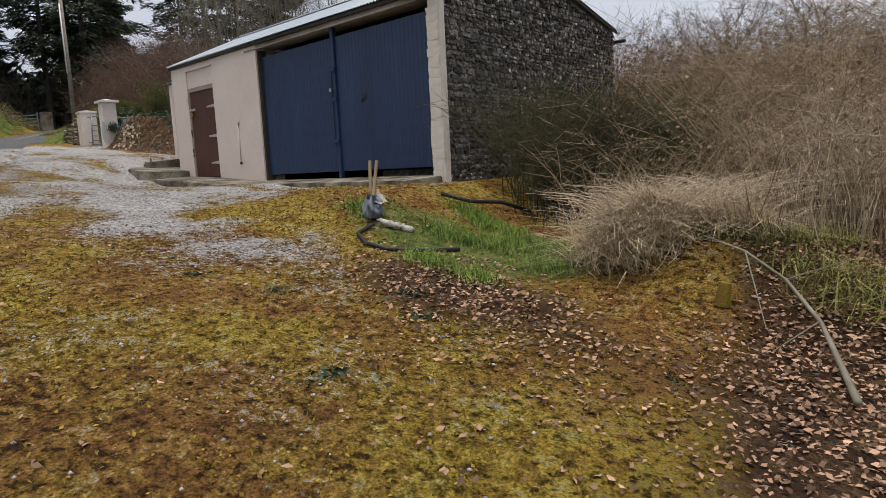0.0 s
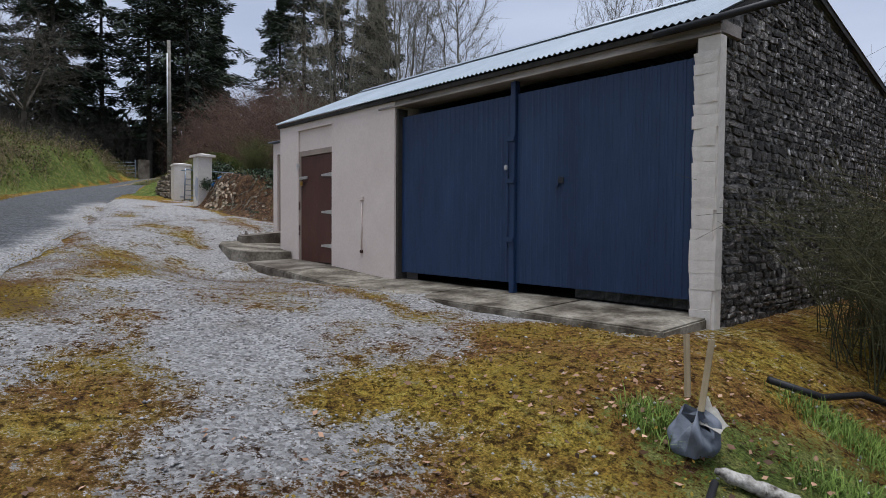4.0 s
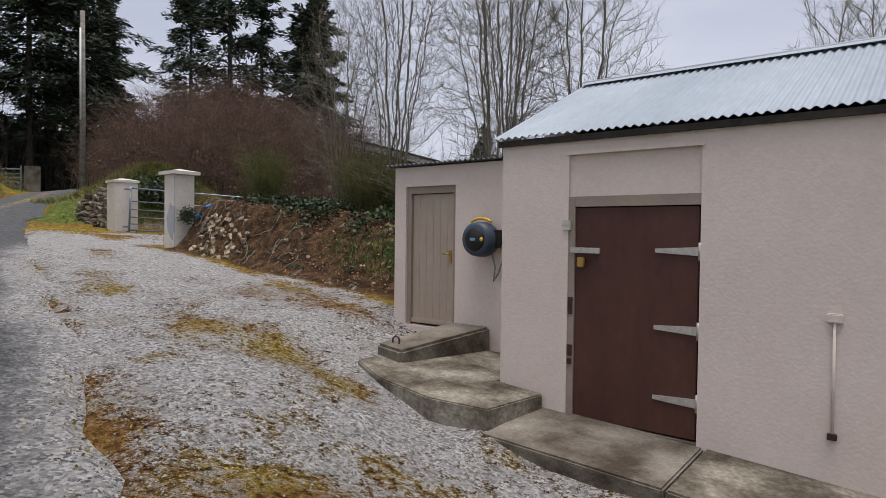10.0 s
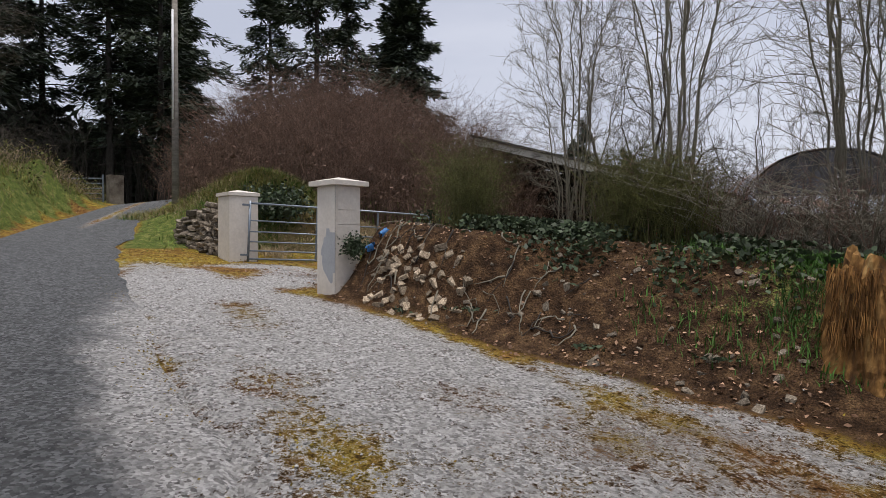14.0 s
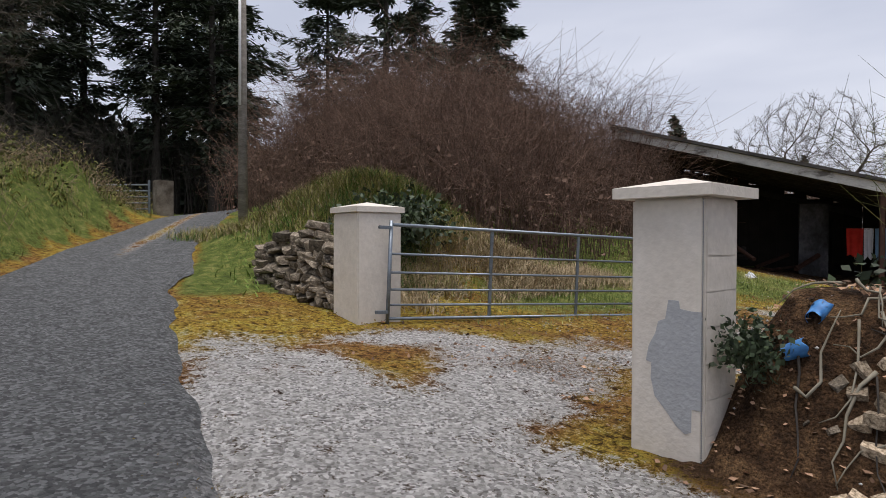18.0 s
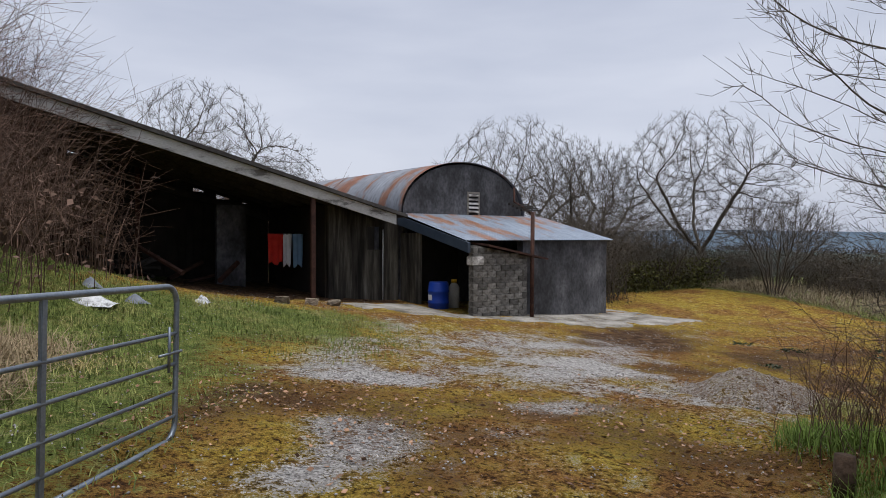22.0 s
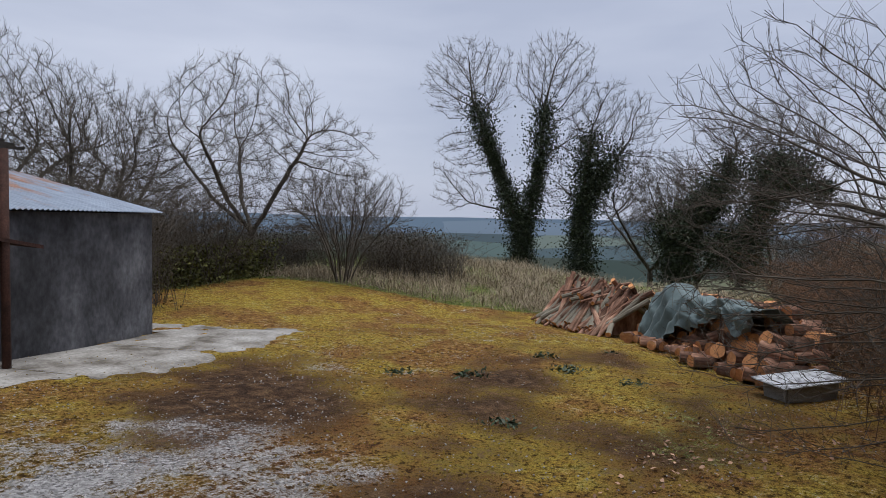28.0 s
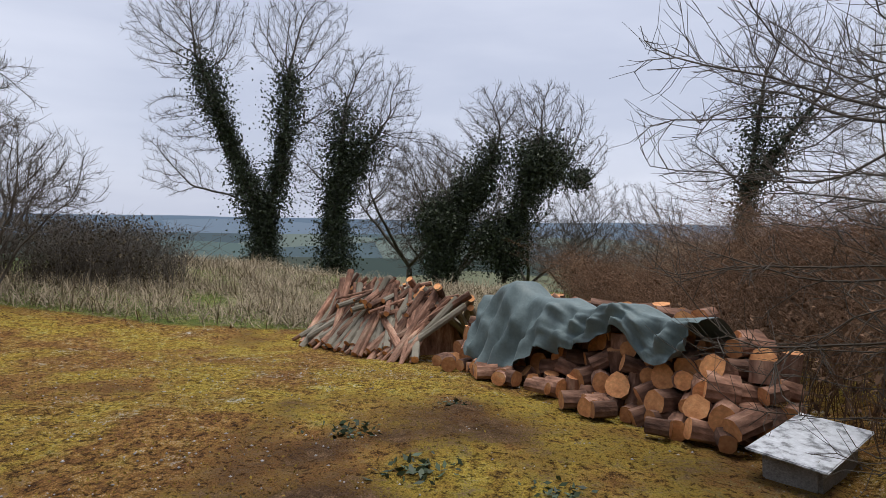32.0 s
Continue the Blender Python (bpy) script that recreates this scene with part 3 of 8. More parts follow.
def cover(x, y):
    """How much of gravel, grass and leaf mould, painted shade included, lies at x, y; the rest is moss."""
    n1, n2, n3 = octaves(x, y, 2.6, 3), octaves(x, y, 1.1, 17), octaves(x, y, 0.5, 29)
    past = y - road_edge(x)
    kept = 1.1 * (1 - sstep(-x, 7.5, 10))
    drive = sstep(past, -0.6 + kept, 0.3 + kept) * sstep(-x, 5.6, 7.8) * (1 - sstep(-x, 27.5, 30.0)) * (1 - sstep(y, 8.2, 9.0) * (1 - np.maximum(blob(x, y, -26.6, 9.6, 1.2, 2.4), blob(x, y, -28.4, 9.4, 1.1, 0.9, 0.5)) * 1.2).clip(0, 1))
    gravel = drive * 0.95
    # moss strips and islands in the drive
    for cx, cy, rx_, ry_, k in ((-12.4, 3.6, 0.45, 0.3, 0.6), (-13.6, 3.75, 0.6, 0.35, 0.5), (-13.9, 4.7, 0.6, 0.3, 0.2), (-15.2, 4.4, 0.9, 0.3, 0.22), (-15.0, 5.5, 1.0, 0.2, 0.45),
                                (-9.3, 2.9, 0.7, 0.3, 0.45), (-7.4, 2.0, 1.2, 0.45, 0.7), (-10.6, 2.2, 0.9, 0.3, 0.6), (-6.8, 5.3, 1.1, 0.4, 0.9), (-9.2, 5.45, 1.5, 0.18, 0.6), (-6.9, 3.5, 0.5, 0.35, 0.4),
                                (-19.7, 5.4, 0.9, 0.5, 0.45), (-17.9, 5.5, 0.6, 0.3, 0.45), (-30.4, 8.9, 1.1, 0.6, 1.0), (-26.9, 8.75, 0.6, 0.4, 0.8), (-29.2, 9.3, 0.5, 0.2, 0.5), (-21.0, 5.9, 1.3, 0.35, 0.45), (-24.0, 7.2, 1.6, 0.45, 0.5), (-21.5, 8.5, 3.5, 0.25, 0.5), (-17.5, 8.6, 2.0, 0.25, 0.5)):
        gravel = gravel - k * blob(x, y, cx, cy, rx_, ry_, -0.25) * (0.6 + 0.8 * n3)
    yard = sstep(y, 10.2, 11.5) * (1 - sstep(y, 21.5, 23.5)) * sstep(-x, 19.2, 20.8) * (1 - sstep(-x - 0.1 * (y - 14), 26.3, 27.4))
    gravel = gravel + 0.36 * yard
    for cx, cy, rx_, ry_, k in ((-26.1, 14.4, 0.6, 0.7, 0.8), (-26.6, 13.4, 0.5, 0.4, 0.6), (-24.6, 14.6, 0.5, 0.4, 0.3), (-25.7, 16.9, 0.7, 0.45, 0.6), (-23.8, 15.7, 0.9, 0.5, 0.6), (-22.5, 16.8, 0.8, 0.5, 0.45), (-25.8, 20.0, 0.7, 0.3, 0.5),
                                (-22.4, 19.1, 1.2, 0.35, 0.4), (-20.9, 17.3, 1.0, 1.0, 0.4), (-21.2, 21.2, 1.8, 0.4, 0.5), (-22.1, 18.3, 0.9, 0.6, 0.4), (-19.2, 22.9, 1.0, 0.4, 0.5), (-20.6, 21.9, 0.9, 0.5, 0.5), (-19.5, 21.4, 0.8, 0.4, 0.35), (-26.2, 9.2, 0.5, 0.9, 0.5), (-27.8, 10.0, 0.7, 0.4, 0.6), (-5.3, 2.7, 1.2, 0.8, 0.5)):
        gravel = gravel + k * blob(x, y, cx, cy, rx_, ry_, 0.35)
    gravel = np.clip(gravel * 1.15 - 0.45 * sstep(n1, 0.46, 0.66) + (n2 - 0.5) * 0.8 + (n3 - 0.5) * 0.6, 0, 0.9)
    gravel = gravel * (1 - sstep(y, 27, 29)) * sstep(-x, -8, -3)
    grass = 1.2 * blob(x, y, -3.6, 5.0, 1.3, 1.1) + 0.5 * blob(x, y, -5.2, 4.6, 0.9, 0.6)
    grass = grass + 0.55 * sstep(y, 9.0, 9.7) * (1 - sstep(y, 13.5, 15)) * (1 - sstep(-x, 18.4, 20.8)) * sstep(-x, 14.5, 15.5)
    grass = grass + 1.1 * blob(x, y, -29.3, 16.5, 1.9, 5.5, 0.15) + 0.9 * blob(x, y, -27.2, 21.5, 2.2, 2.6)
    grass = grass + sstep(-past, 3.0, 3.5) + sstep(past, -0.3, 0.3) * sstep(-x, 30.5, 32) + 0.9 * blob(x, y, -31.5, 10.6, 1.4, 0.7, -0.4)
    grass = grass + 0.5 * blob(x, y, -16.6, 17.9, 2.8, 1.0, 0.1) + sstep(x + 0.33 * (y - 25.3), -7.4, -6.2) * sstep(y, 17, 21) + sstep(y, 34.5, 36)
    wide = np.maximum(np.maximum(sstep(x, 3, 14), sstep(-x, 45, 60)), np.maximum(sstep(y, 32, 40), sstep(-y, 6, 12)))
    grass = np.clip(np.maximum(grass * 1.25 - 0.25 + (n2 - 0.5) * 0.8, wide), 0, 1)
    mould_shade = 1.25 * sstep(x + 0.45 * (y - 3), -1.3, -0.1) * sstep(y, 1.2, 2.6) * (1 - sstep(y, 9, 11)) + 0.9 * blob(x, y, -3.2, 3.6, 1.2, 0.7)
    mould_shade = mould_shade + 1.2 * sstep(y, 8.35, 9.0) * (1 - sstep(y, 12, 13.5)) * sstep(-x, 15.6, 16.9) * (1 - sstep(-x + 2.6 * sstep(y, 9.8, 11.4), 24.2, 24.9))
    # under the open shed and over the yard, mould share also paints in shade
    mould_shade = mould_shade + 0.9 * blob(x, y, -19.4, 22.5, 2.4, 1.1, 0.75) + 0.3 * blob(x, y, -17.0, 20.4, 2.2, 0.7, 0.4) + 0.4 * blob(x, y, -16.0, 17.6, 2.6, 1.0, 0.1) + 1.4 * sstep((y - 24.75) * 0.891 - (x + 22.87) * 0.454, 2.4, 3.2) * sstep(-(y - 24.75) * 0.454 - (x + 22.87) * 0.891, 0.0, 0.6) * (1 - sstep(y, 36, 38)) + 0.3 * blob(x, y, -27.5, 15.2, 0.6, 2.0, -0.1) + 0.27 * sstep(y, 16, 19) * (1 - sstep(y, 24, 28)) * sstep(-x, 11, 14) * (1 - sstep(-x, 21, 24)) * sstep(octaves(x, y, 1.5, 91), 0.38, 0.62) + 0.6 * blob(x, y, -17, 14.5, 4, 1.4)
    mould_shade = np.clip(mould_shade + (n1 - 0.5) * 1.3, 0, 1) * (1 - wide)
    return gravel, grass, mould_shade


def ground_material():
    m = bpy.data.materials.new("yard_ground")
    m.use_nodes = True
    n, l = m.node_tree.nodes, m.node_tree.links
    b = n["Principled BSDF"]
    b.inputs["Roughness"].default_value, b.inputs["Specular IOR Level"].default_value = 0.97, 0.15
    co = n.new("ShaderNodeTexCoord")

    def noise_at(scale, detail=6.0, rough=0.6):
        t = n.new("ShaderNodeTexNoise")
        t.inputs["Scale"].default_value, t.inputs["Detail"].default_value, t.inputs["Roughness"].default_value = scale, detail, rough
        l.new(co.outputs["Object"], t.inputs["Vector"])
        return t.outputs["Fac"]

    def ramp(fac, *rows):
        r = n.new("ShaderNodeValToRGB")
        while len(r.color_ramp.elements) < len(rows):
            r.color_ramp.elements.new(0.5)
        for e, (p, c) in zip(r.color_ramp.elements, rows):
            e.position, e.color = p, (*c, 1)
        l.new(fac, r.inputs["Fac"])
        return r.outputs["Color"]

    def mixed(fac, a, c, how="MIX"):
        x = n.new("ShaderNodeMixRGB")
        x.blend_type = how
        if isinstance(fac, float):
            x.inputs[0].default_value = fac
        else:
            l.new(fac, x.inputs[0])
        l.new(a, x.inputs[1])
        l.new(c, x.inputs[2])
        return x.outputs["Color"]

    def calc(op, a, c):
        x = n.new("ShaderNodeMath")
        x.operation = op
        for k, v in enumerate((a, c)):
            if isinstance(v, float):
                x.inputs[k].default_value = v
            else:
                l.new(v, x.inputs[k])
        return x.outputs["Value"]

    big, mid, clump, fine = noise_at(0.7), noise_at(5.0, 8.0, 0.7), noise_at(17.0, 4.0, 0.65), noise_at(60.0, 6.0, 0.75)
    vor = n.new("ShaderNodeTexVoronoi")
    vor.inputs["Scale"].default_value = 42.0
    l.new(co.outputs["Object"], vor.inputs["Vector"])
    sep = n.new("ShaderNodeSeparateColor")
    l.new(vor.outputs["Color"], sep.inputs["Color"])
    moss_a = ramp(mid, (0.30, (0.13, 0.07, 0.02)), (0.42, (0.27, 0.175, 0.03)), (0.55, (0.365, 0.275, 0.045)), (0.70, (0.34, 0.325, 0.075)))
    moss_b = ramp(mid, (0.30, (0.10, 0.046, 0.02)), (0.46, (0.215, 0.11, 0.032)), (0.60, (0.32, 0.19, 0.05)), (0.72, (0.38, 0.28, 0.07)))
    moss = mixed(ramp(big, (0.43, (0, 0, 0)), (0.58, (1, 1, 1))), moss_a, moss_b)
    grain = ramp(fine, (0.34, (0.2, 0.19, 0.18)), (0.5, (1.0, 1.0, 1.0)), (0.66, (1.9, 1.85, 1.8)))
    # dark hollows between moss clumps, their shade put into the colour
    lumps = ramp(clump, (0.37, (0.22, 0.18, 0.15)), (0.47, (0.9, 0.88, 0.85)), (0.60, (1.4, 1.4, 1.35)))
    moss = mixed(1.0, mixed(1.0, moss, grain, "MULTIPLY"), lumps, "MULTIPLY")
    stone = ramp(sep.outputs["Red"], (0.0, (0.15, 0.143, 0.137)), (0.3, (0.38, 0.367, 0.357)), (0.7, (0.60, 0.585, 0.575)), (1.0, (0.82, 0.80, 0.79)))
    gravel = mixed(ramp(mid, (0.42, (0, 0, 0)), (0.62, (0.55, 0.55, 0.55))), stone, ramp(fine, (0.32, (0.16, 0.148, 0.135)), (0.5, (0.40, 0.385, 0.365)), (0.68, (0.66, 0.64, 0.62))))
    gravel = mixed(ramp(big, (0.60, (0, 0, 0)), (0.74, (0.4, 0.4, 0.4))), gravel, ramp(fine, (0.3, (0.14, 0.10, 0.05)), (0.7, (0.27, 0.21, 0.11))))
    grass = ramp(mid, (0.3, (0.05, 0.075, 0.018)), (0.5, (0.125, 0.165, 0.036)), (0.68, (0.28, 0.27, 0.09)))
    grass = mixed(1.0, grass, grain, "MULTIPLY")
    # brown leaf mould colour, also the tone of shade painted into the ground
    mould_shade = ramp(mid, (0.32, (0.022, 0.013, 0.008)), (0.48, (0.075, 0.042, 0.022)), (0.64, (0.18, 0.108, 0.055)))
    mould_shade = mixed(1.0, mould_shade, grain, "MULTIPLY")
    att = n.new("ShaderNodeAttribute")
    att.attribute_name = "cover"
    cov = n.new("ShaderNodeSeparateColor")
    l.new(att.outputs["Color"], cov.inputs["Color"])

    def share(channel, soft=0.9):
        torn = calc("ADD", calc("MULTIPLY", calc("SUBTRACT", mid, 0.5), soft * 1.3), calc("ADD", calc("MULTIPLY", calc("SUBTRACT", fine, 0.5), soft * 1.7), calc("MULTIPLY", calc("SUBTRACT", clump, 0.5), soft * 1.3)))
        s = n.new("ShaderNodeMapRange")
        s.interpolation_type = "SMOOTHSTEP"
        s.inputs["From Min"].default_value, s.inputs["From Max"].default_value = 0.36, 0.64
        l.new(calc("ADD", cov.outputs[channel], torn), s.inputs["Value"])
        return s.outputs["Result"]

    col = mixed(share("Red", 1.45), moss, gravel)
    col = mixed(share("Blue"), col, mould_shade)
    col = mixed(share("Green"), col, grass)
    tar = mixed(1.0, ramp(mid, (0.3, (0.11, 0.114, 0.118)), (0.7, (0.185, 0.19, 0.195))), ramp(sep.outputs["Green"], (0.0, (0.55, 0.55, 0.55)), (0.6, (1.0, 1.0, 1.0)), (1.0, (1.7, 1.7, 1.7))), "MULTIPLY")
    tarred = n.new("ShaderNodeMapRange")
    tarred.interpolation_type = "SMOOTHSTEP"
    tarred.inputs["From Min"].default_value, tarred.inputs["From Max"].default_value = 0.3, 0.75
    l.new(calc("ADD", att.outputs["Alpha"], calc("MULTIPLY", calc("SUBTRACT", mid, 0.5), 0.9)), tarred.inputs["Value"])
    col = mixed(tarred.outputs["Result"], col, tar)
    l.new(col, b.inputs["Base Color"])
    rough_h = calc("ADD", calc("MULTIPLY", clump, 1.1), calc("ADD", fine, calc("MULTIPLY", vor.outputs["Distance"], -0.5)))
    bu = n.new("ShaderNodeBump")
    bu.inputs["Strength"].default_value, bu.inputs["Distance"].default_value = 1.0, 0.05
    l.new(rough_h, bu.inputs["Height"])
    l.new(bu.outputs["Normal"], b.inputs["Normal"])
    return m


M_GROUND = ground_material()


def spread(lo, hi, step, reach, grow=1.22):
    mid_part = np.arange(lo, hi + step * 0.5, step)
    out, d, s = [], 0.0, step
    while d < reach:
        s *= grow
        d += s
        out.append(d)
    out = np.array(out)
    return np.concatenate([lo - out[::-1], mid_part, hi + out])


gx, gy = spread(-34.0, 3.0, 0.13, 3000), spread(-3.0, 29.0, 0.13, 3000)
GX, GY = np.meshgrid(gx, gy)
GZ = ground(GX, GY)
near = sstep(GX, -45, -34) * (1 - sstep(GX, 3, 12)) * sstep(GY, -12, -3) * (1 - sstep(GY, 29, 36))
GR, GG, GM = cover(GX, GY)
GZ = GZ + near * ((octaves(GX, GY, 0.9, 5) - 0.5) * 0.07 * (1 - 0.6 * GR) + (lattice(GX, GY, 0.26, 9) - 0.5) * 0.035 * (1 - 0.55 * GR))
on_road = sstep(road_edge(GX) - GY, -0.25, 0.15) * (1 - sstep(road_edge(GX) - GY, 2.9, 3.3))
GZ = GZ - 0.05 * on_road
nx, ny = len(gx), len(gy)
gi = np.arange(nx * ny).reshape(ny, nx)
gf = np.stack([gi[:-1, :-1], gi[:-1, 1:], gi[1:, 1:], gi[1:, :-1]], -1).reshape(-1, 4)
g_me = arrays("ground", np.stack([GX, GY, GZ], -1).reshape(-1, 3), gf, M_GROUND, True)
g_col = g_me.color_attributes.new("cover", "FLOAT_COLOR", "POINT")
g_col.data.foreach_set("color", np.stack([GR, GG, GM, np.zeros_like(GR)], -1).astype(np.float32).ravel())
solid("ground", g_me, "mossy gravelled farmyard and rough grass ground", "ground", kind="structure")

# road, gently cambered, with worn edges
rx = np.concatenate([np.arange(-160, -40, 1.0), np.arange(-40, 8, 0.25), np.arange(8, 60, 2.0)])
rw = np.linspace(0, 1, 25)
RX, RW = np.meshgrid(rx, rw, indexing="ij")
ragged = (octaves(RX, RX * 0.3, 1.7, 41) - 0.5) * 0.5
RY = road_edge(RX) + ragged * (1 - RW) - 2.85 * RW
RZ = ground(RX, RY) + 0.012 + 0.04 * (1 - (2 * RW - 1) ** 2) - 0.045 * (np.abs(2 * RW - 1) > 0.97)
ri = np.arange(RX.size).reshape(RX.shape)
rf = np.stack([ri[:-1, :-1], ri[1:, :-1], ri[1:, 1:], ri[:-1, 1:]], -1).reshape(-1, 4)
road_me = arrays("road", np.stack([RX, RY, RZ], -1).reshape(-1, 3), rf[:, ::-1], M_GROUND, True)
loose = np.ones_like(RW)
wear = np.clip(0.95 - 2.6 * RW + 0.5 * (octaves(RX, RY, 1.1, 77) - 0.5), 0, 1) * (1 - 0.85 * sstep(-RX, 23, 27.5)) * sstep(-RX, 4, 9)
weeds = 0.75 * np.exp(-((RW - 0.5) / 0.09) ** 2) * sstep(-RX, 33, 38)
road_col = road_me.color_attributes.new("cover", "FLOAT_COLOR", "POINT")
road_col.data.foreach_set("color", np.stack([loose * (1 - weeds), weeds * 0.2, 0 * RW, np.clip(1 - wear - weeds, 0, 1)], -1).astype(np.float32).ravel())
solid("road", road_me, "narrow grey chipped country road with loose stone edges", "road", kind="structure")


# ---- long white shed ----
FY, BX0, BX1, BACK, FLOOR, EAVE, RIDGE = 6.85, -14.5, -6.15, 12.2, 1.40, 4.04, 4.895
MID = 8.75


def corrugated(name, x0, x1, lo, hi, pitch=0.076, depth=0.011, steps=6, axis="x", material=None, rows=2):
    """A corrugated sheet from the lower line lo (y, z) to the upper line hi, with waves along x."""
    n = int((x1 - x0) / pitch * steps)
    xs = np.linspace(x0, x1, n + 1)
    w = depth * np.cos((xs - x0) / pitch * 2 * np.pi)
    g = Geo()
    ny_, nz_ = -(hi[1] - lo[1]), hi[0] - lo[0]
    ln = math.hypot(ny_, nz_)
    ny_, nz_ = ny_ / ln, nz_ / ln
    lines = [[(x, lo[0] + (hi[0] - lo[0]) * s + ny_ * d, lo[1] + (hi[1] - lo[1]) * s + nz_ * d) for x, d in zip(xs, w)] for s in np.linspace(0, 1, rows)]
    g.grid(lines)
    g.grid([[(x, y - ny_ * 0.004, z - nz_ * 0.004) for x, y, z in r] for r in lines])
    me = bpy.data.meshes.new(name)
    me.from_pydata(g.v, [], g.f)
    me.materials.append(material)
    me.shade_smooth()
    return me


DX0, DX1, DTOP = -13.80, -12.66, 3.52       # brown door opening
GX0, GX1, GTOP = -10.92, -6.35, 3.92        # blue gate opening
barn = thing("stone_shed", "long single-storey farm shed with cream front and rubble gable", "shed")
wall = Geo()
wall.box(BX0, DX0, FY, FY + 0.45, 1.2, EAVE + 0.02)
wall.box(DX1, GX0, FY, FY + 0.45, 1.2, EAVE + 0.02)
wall.box(DX0, DX1, FY + 0.03, FY + 0.45, DTOP, EAVE - 0.13)
wall.box(DX0, DX1, FY, FY + 0.45, EAVE - 0.129, EAVE + 0.02)
part("front_wall", wall.mesh("front_wall", M_CREAM), barn)
part("door_head_band", bx(DX0 - 0.02, DX1 + 0.02, FY - 0.014, FY + 0.02, EAVE - 0.15, EAVE - 0.12).mesh("door_head_band", M_CREAM), barn)
part("jamb_core", bx(GX1, BX1 - 0.06, FY + 0.13, FY + 0.46, 1.2, EAVE - 0.12).mesh("jamb_core", M_MORTAR), barn)
part("gate_jamb", bx(GX1 - 0.0, BX1 + 0.005, FY - 0.0, FY + 0.12, 1.25, EAVE - 0.12).mesh("gate_jamb", M_PIER), barn, "cream-painted rough quoin jamb")
part("lintel", bx(GX0 - 0.002, BX1, FY + 0.012, FY + 0.42, GTOP + 0.03, EAVE + 0.02).mesh("lintel", M_LINTEL), barn, "grey weathered lintel over the gate opening")
part("lintel_board", bx(GX0 - 0.38, BX1 + 0.005, FY - 0.022, FY + 0.011, GTOP + 0.005, GTOP + 0.028).mesh("lintel_board", M_LINTEL), barn)
gable = [(FY + 0.02, 0.6), (BACK, 0.6), (BACK, EAVE + 0.02), (MID, RIDGE - 0.05), (FY + 0.02, EAVE + 0.02)]
part("gable_core", Geo().prism(gable, "x", BX1 - 0.19, BX1 - 0.05).mesh("gable_core", M_MORTAR), barn, "dark weathered mortar behind the gable stones")
gable_w = [(FY + 0.46, 1.2), (BACK - 0.46, 1.2), (BACK - 0.46, EAVE), (MID, RIDGE - 0.06), (FY + 0.46, EAVE)]
part("west_gable", Geo().prism(gable_w, "x", BX0, BX0 + 0.4).mesh("west_gable", M_CREAM), barn)
part("back_wall", bx(BX0, BX1 - 0.46, BACK - 0.45, BACK, 0.8, EAVE).mesh("back_wall", M_MORTAR), barn)
part("inner_floor", bx(BX0 + 0.4, BX1 - 0.46, FY + 0.46, BACK - 0.46, 1.2, FLOOR - 0.02).mesh("inner_floor", M_ROOMSHADE), barn)
fall, fall_b = (RIDGE - EAVE) / (MID - FY), (RIDGE - EAVE) / (BACK - MID)
part("front_roof", corrugated("front_roof", BX0 - 0.05, BX1 + 0.03, (FY - 0.07, EAVE - 0.07 * fall + 0.075), (MID, RIDGE + 0.09), material=M_ZINC), barn, "pale painted corrugated iron roof slope")
part("back_roof", corrugated("back_roof", BX0 - 0.05, BX1 + 0.03, (BACK + 0.07, EAVE - 0.07 * fall_b + 0.075), (MID, RIDGE + 0.09), material=M_ZINC), barn)
ridge = Geo().tube([(BX0 - 0.05, MID, RIDGE + 0.085), (BX1 + 0.03, MID, RIDGE + 0.085)], 0.05, 8)
for s in (-1, 1):
    ridge.add([(BX0 - 0.05, MID, RIDGE + 0.125), (BX1 + 0.03, MID, RIDGE + 0.125), (BX1 + 0.03, MID + s * 0.16, RIDGE + 0.125 - 0.16 * (fall if s < 0 else fall_b)), (BX0 - 0.05, MID + s * 0.16, RIDGE + 0.125 - 0.16 * (fall if s < 0 else fall_b))], [(0, 1, 2, 3)])
part("ridge_cap", ridge.mesh("ridge_cap", M_ZINC, True), barn)
# dark strip put where the roof edge's shadow band falls
part("eave_board", bx(BX0 - 0.03, BX1 + 0.02, FY - 0.045, FY - 0.003, EAVE - 0.03, EAVE + 0.022).mesh("eave_board", M_DARKWOOD), barn, "dark strip painting the shade beneath the roof edge")
part("gutter_end", Geo().tube([(BX1 - 0.6, FY - 0.07, EAVE - 0.02), (BX1 + 0.72, FY - 0.09, EAVE + 0.02)], 0.034, 8).mesh("gutter_end", M_BLACK, True), barn, "dark projecting gutter pole")
part("gutter_end", Geo().tube([(BX1 - 0.1, BACK + 0.05, EAVE - 0.16), (BX1 + 0.2, BACK + 0.05, EAVE - 0.16)], 0.035, 8).mesh("gutter_end", M_BLACK, True), barn)
for s, y0, fl in ((1, FY, fall), (-1, BACK, fall_b)):
    verge = [(y0 - s * 0.06, EAVE - 0.06 * fl), (MID, RIDGE), (MID, RIDGE + 0.07), (y0 - s * 0.06, EAVE - 0.06 * fl + 0.06)]
    part("verge_board", Geo().prism(verge, "x", BX1 + 0.004, BX1 + 0.022).mesh("verge_board", M_DARKWOOD), barn)


def ribbed(name, x0, x1, z0, z1, y, material, pitch=0.088, depth=0.007):
    """A sheet-metal leaf with upright ribs, facing -y."""
    xs, x = [], x0
    while x < x1 - 1e-6:
        for f, d in ((0, 0), (0.55, 0), (0.64, 1), (0.9, 1)):
            if x + f * pitch <= x1:
                xs.append((x + f * pitch, y - d * depth))
        x += pitch
    xs.append((x1, y))
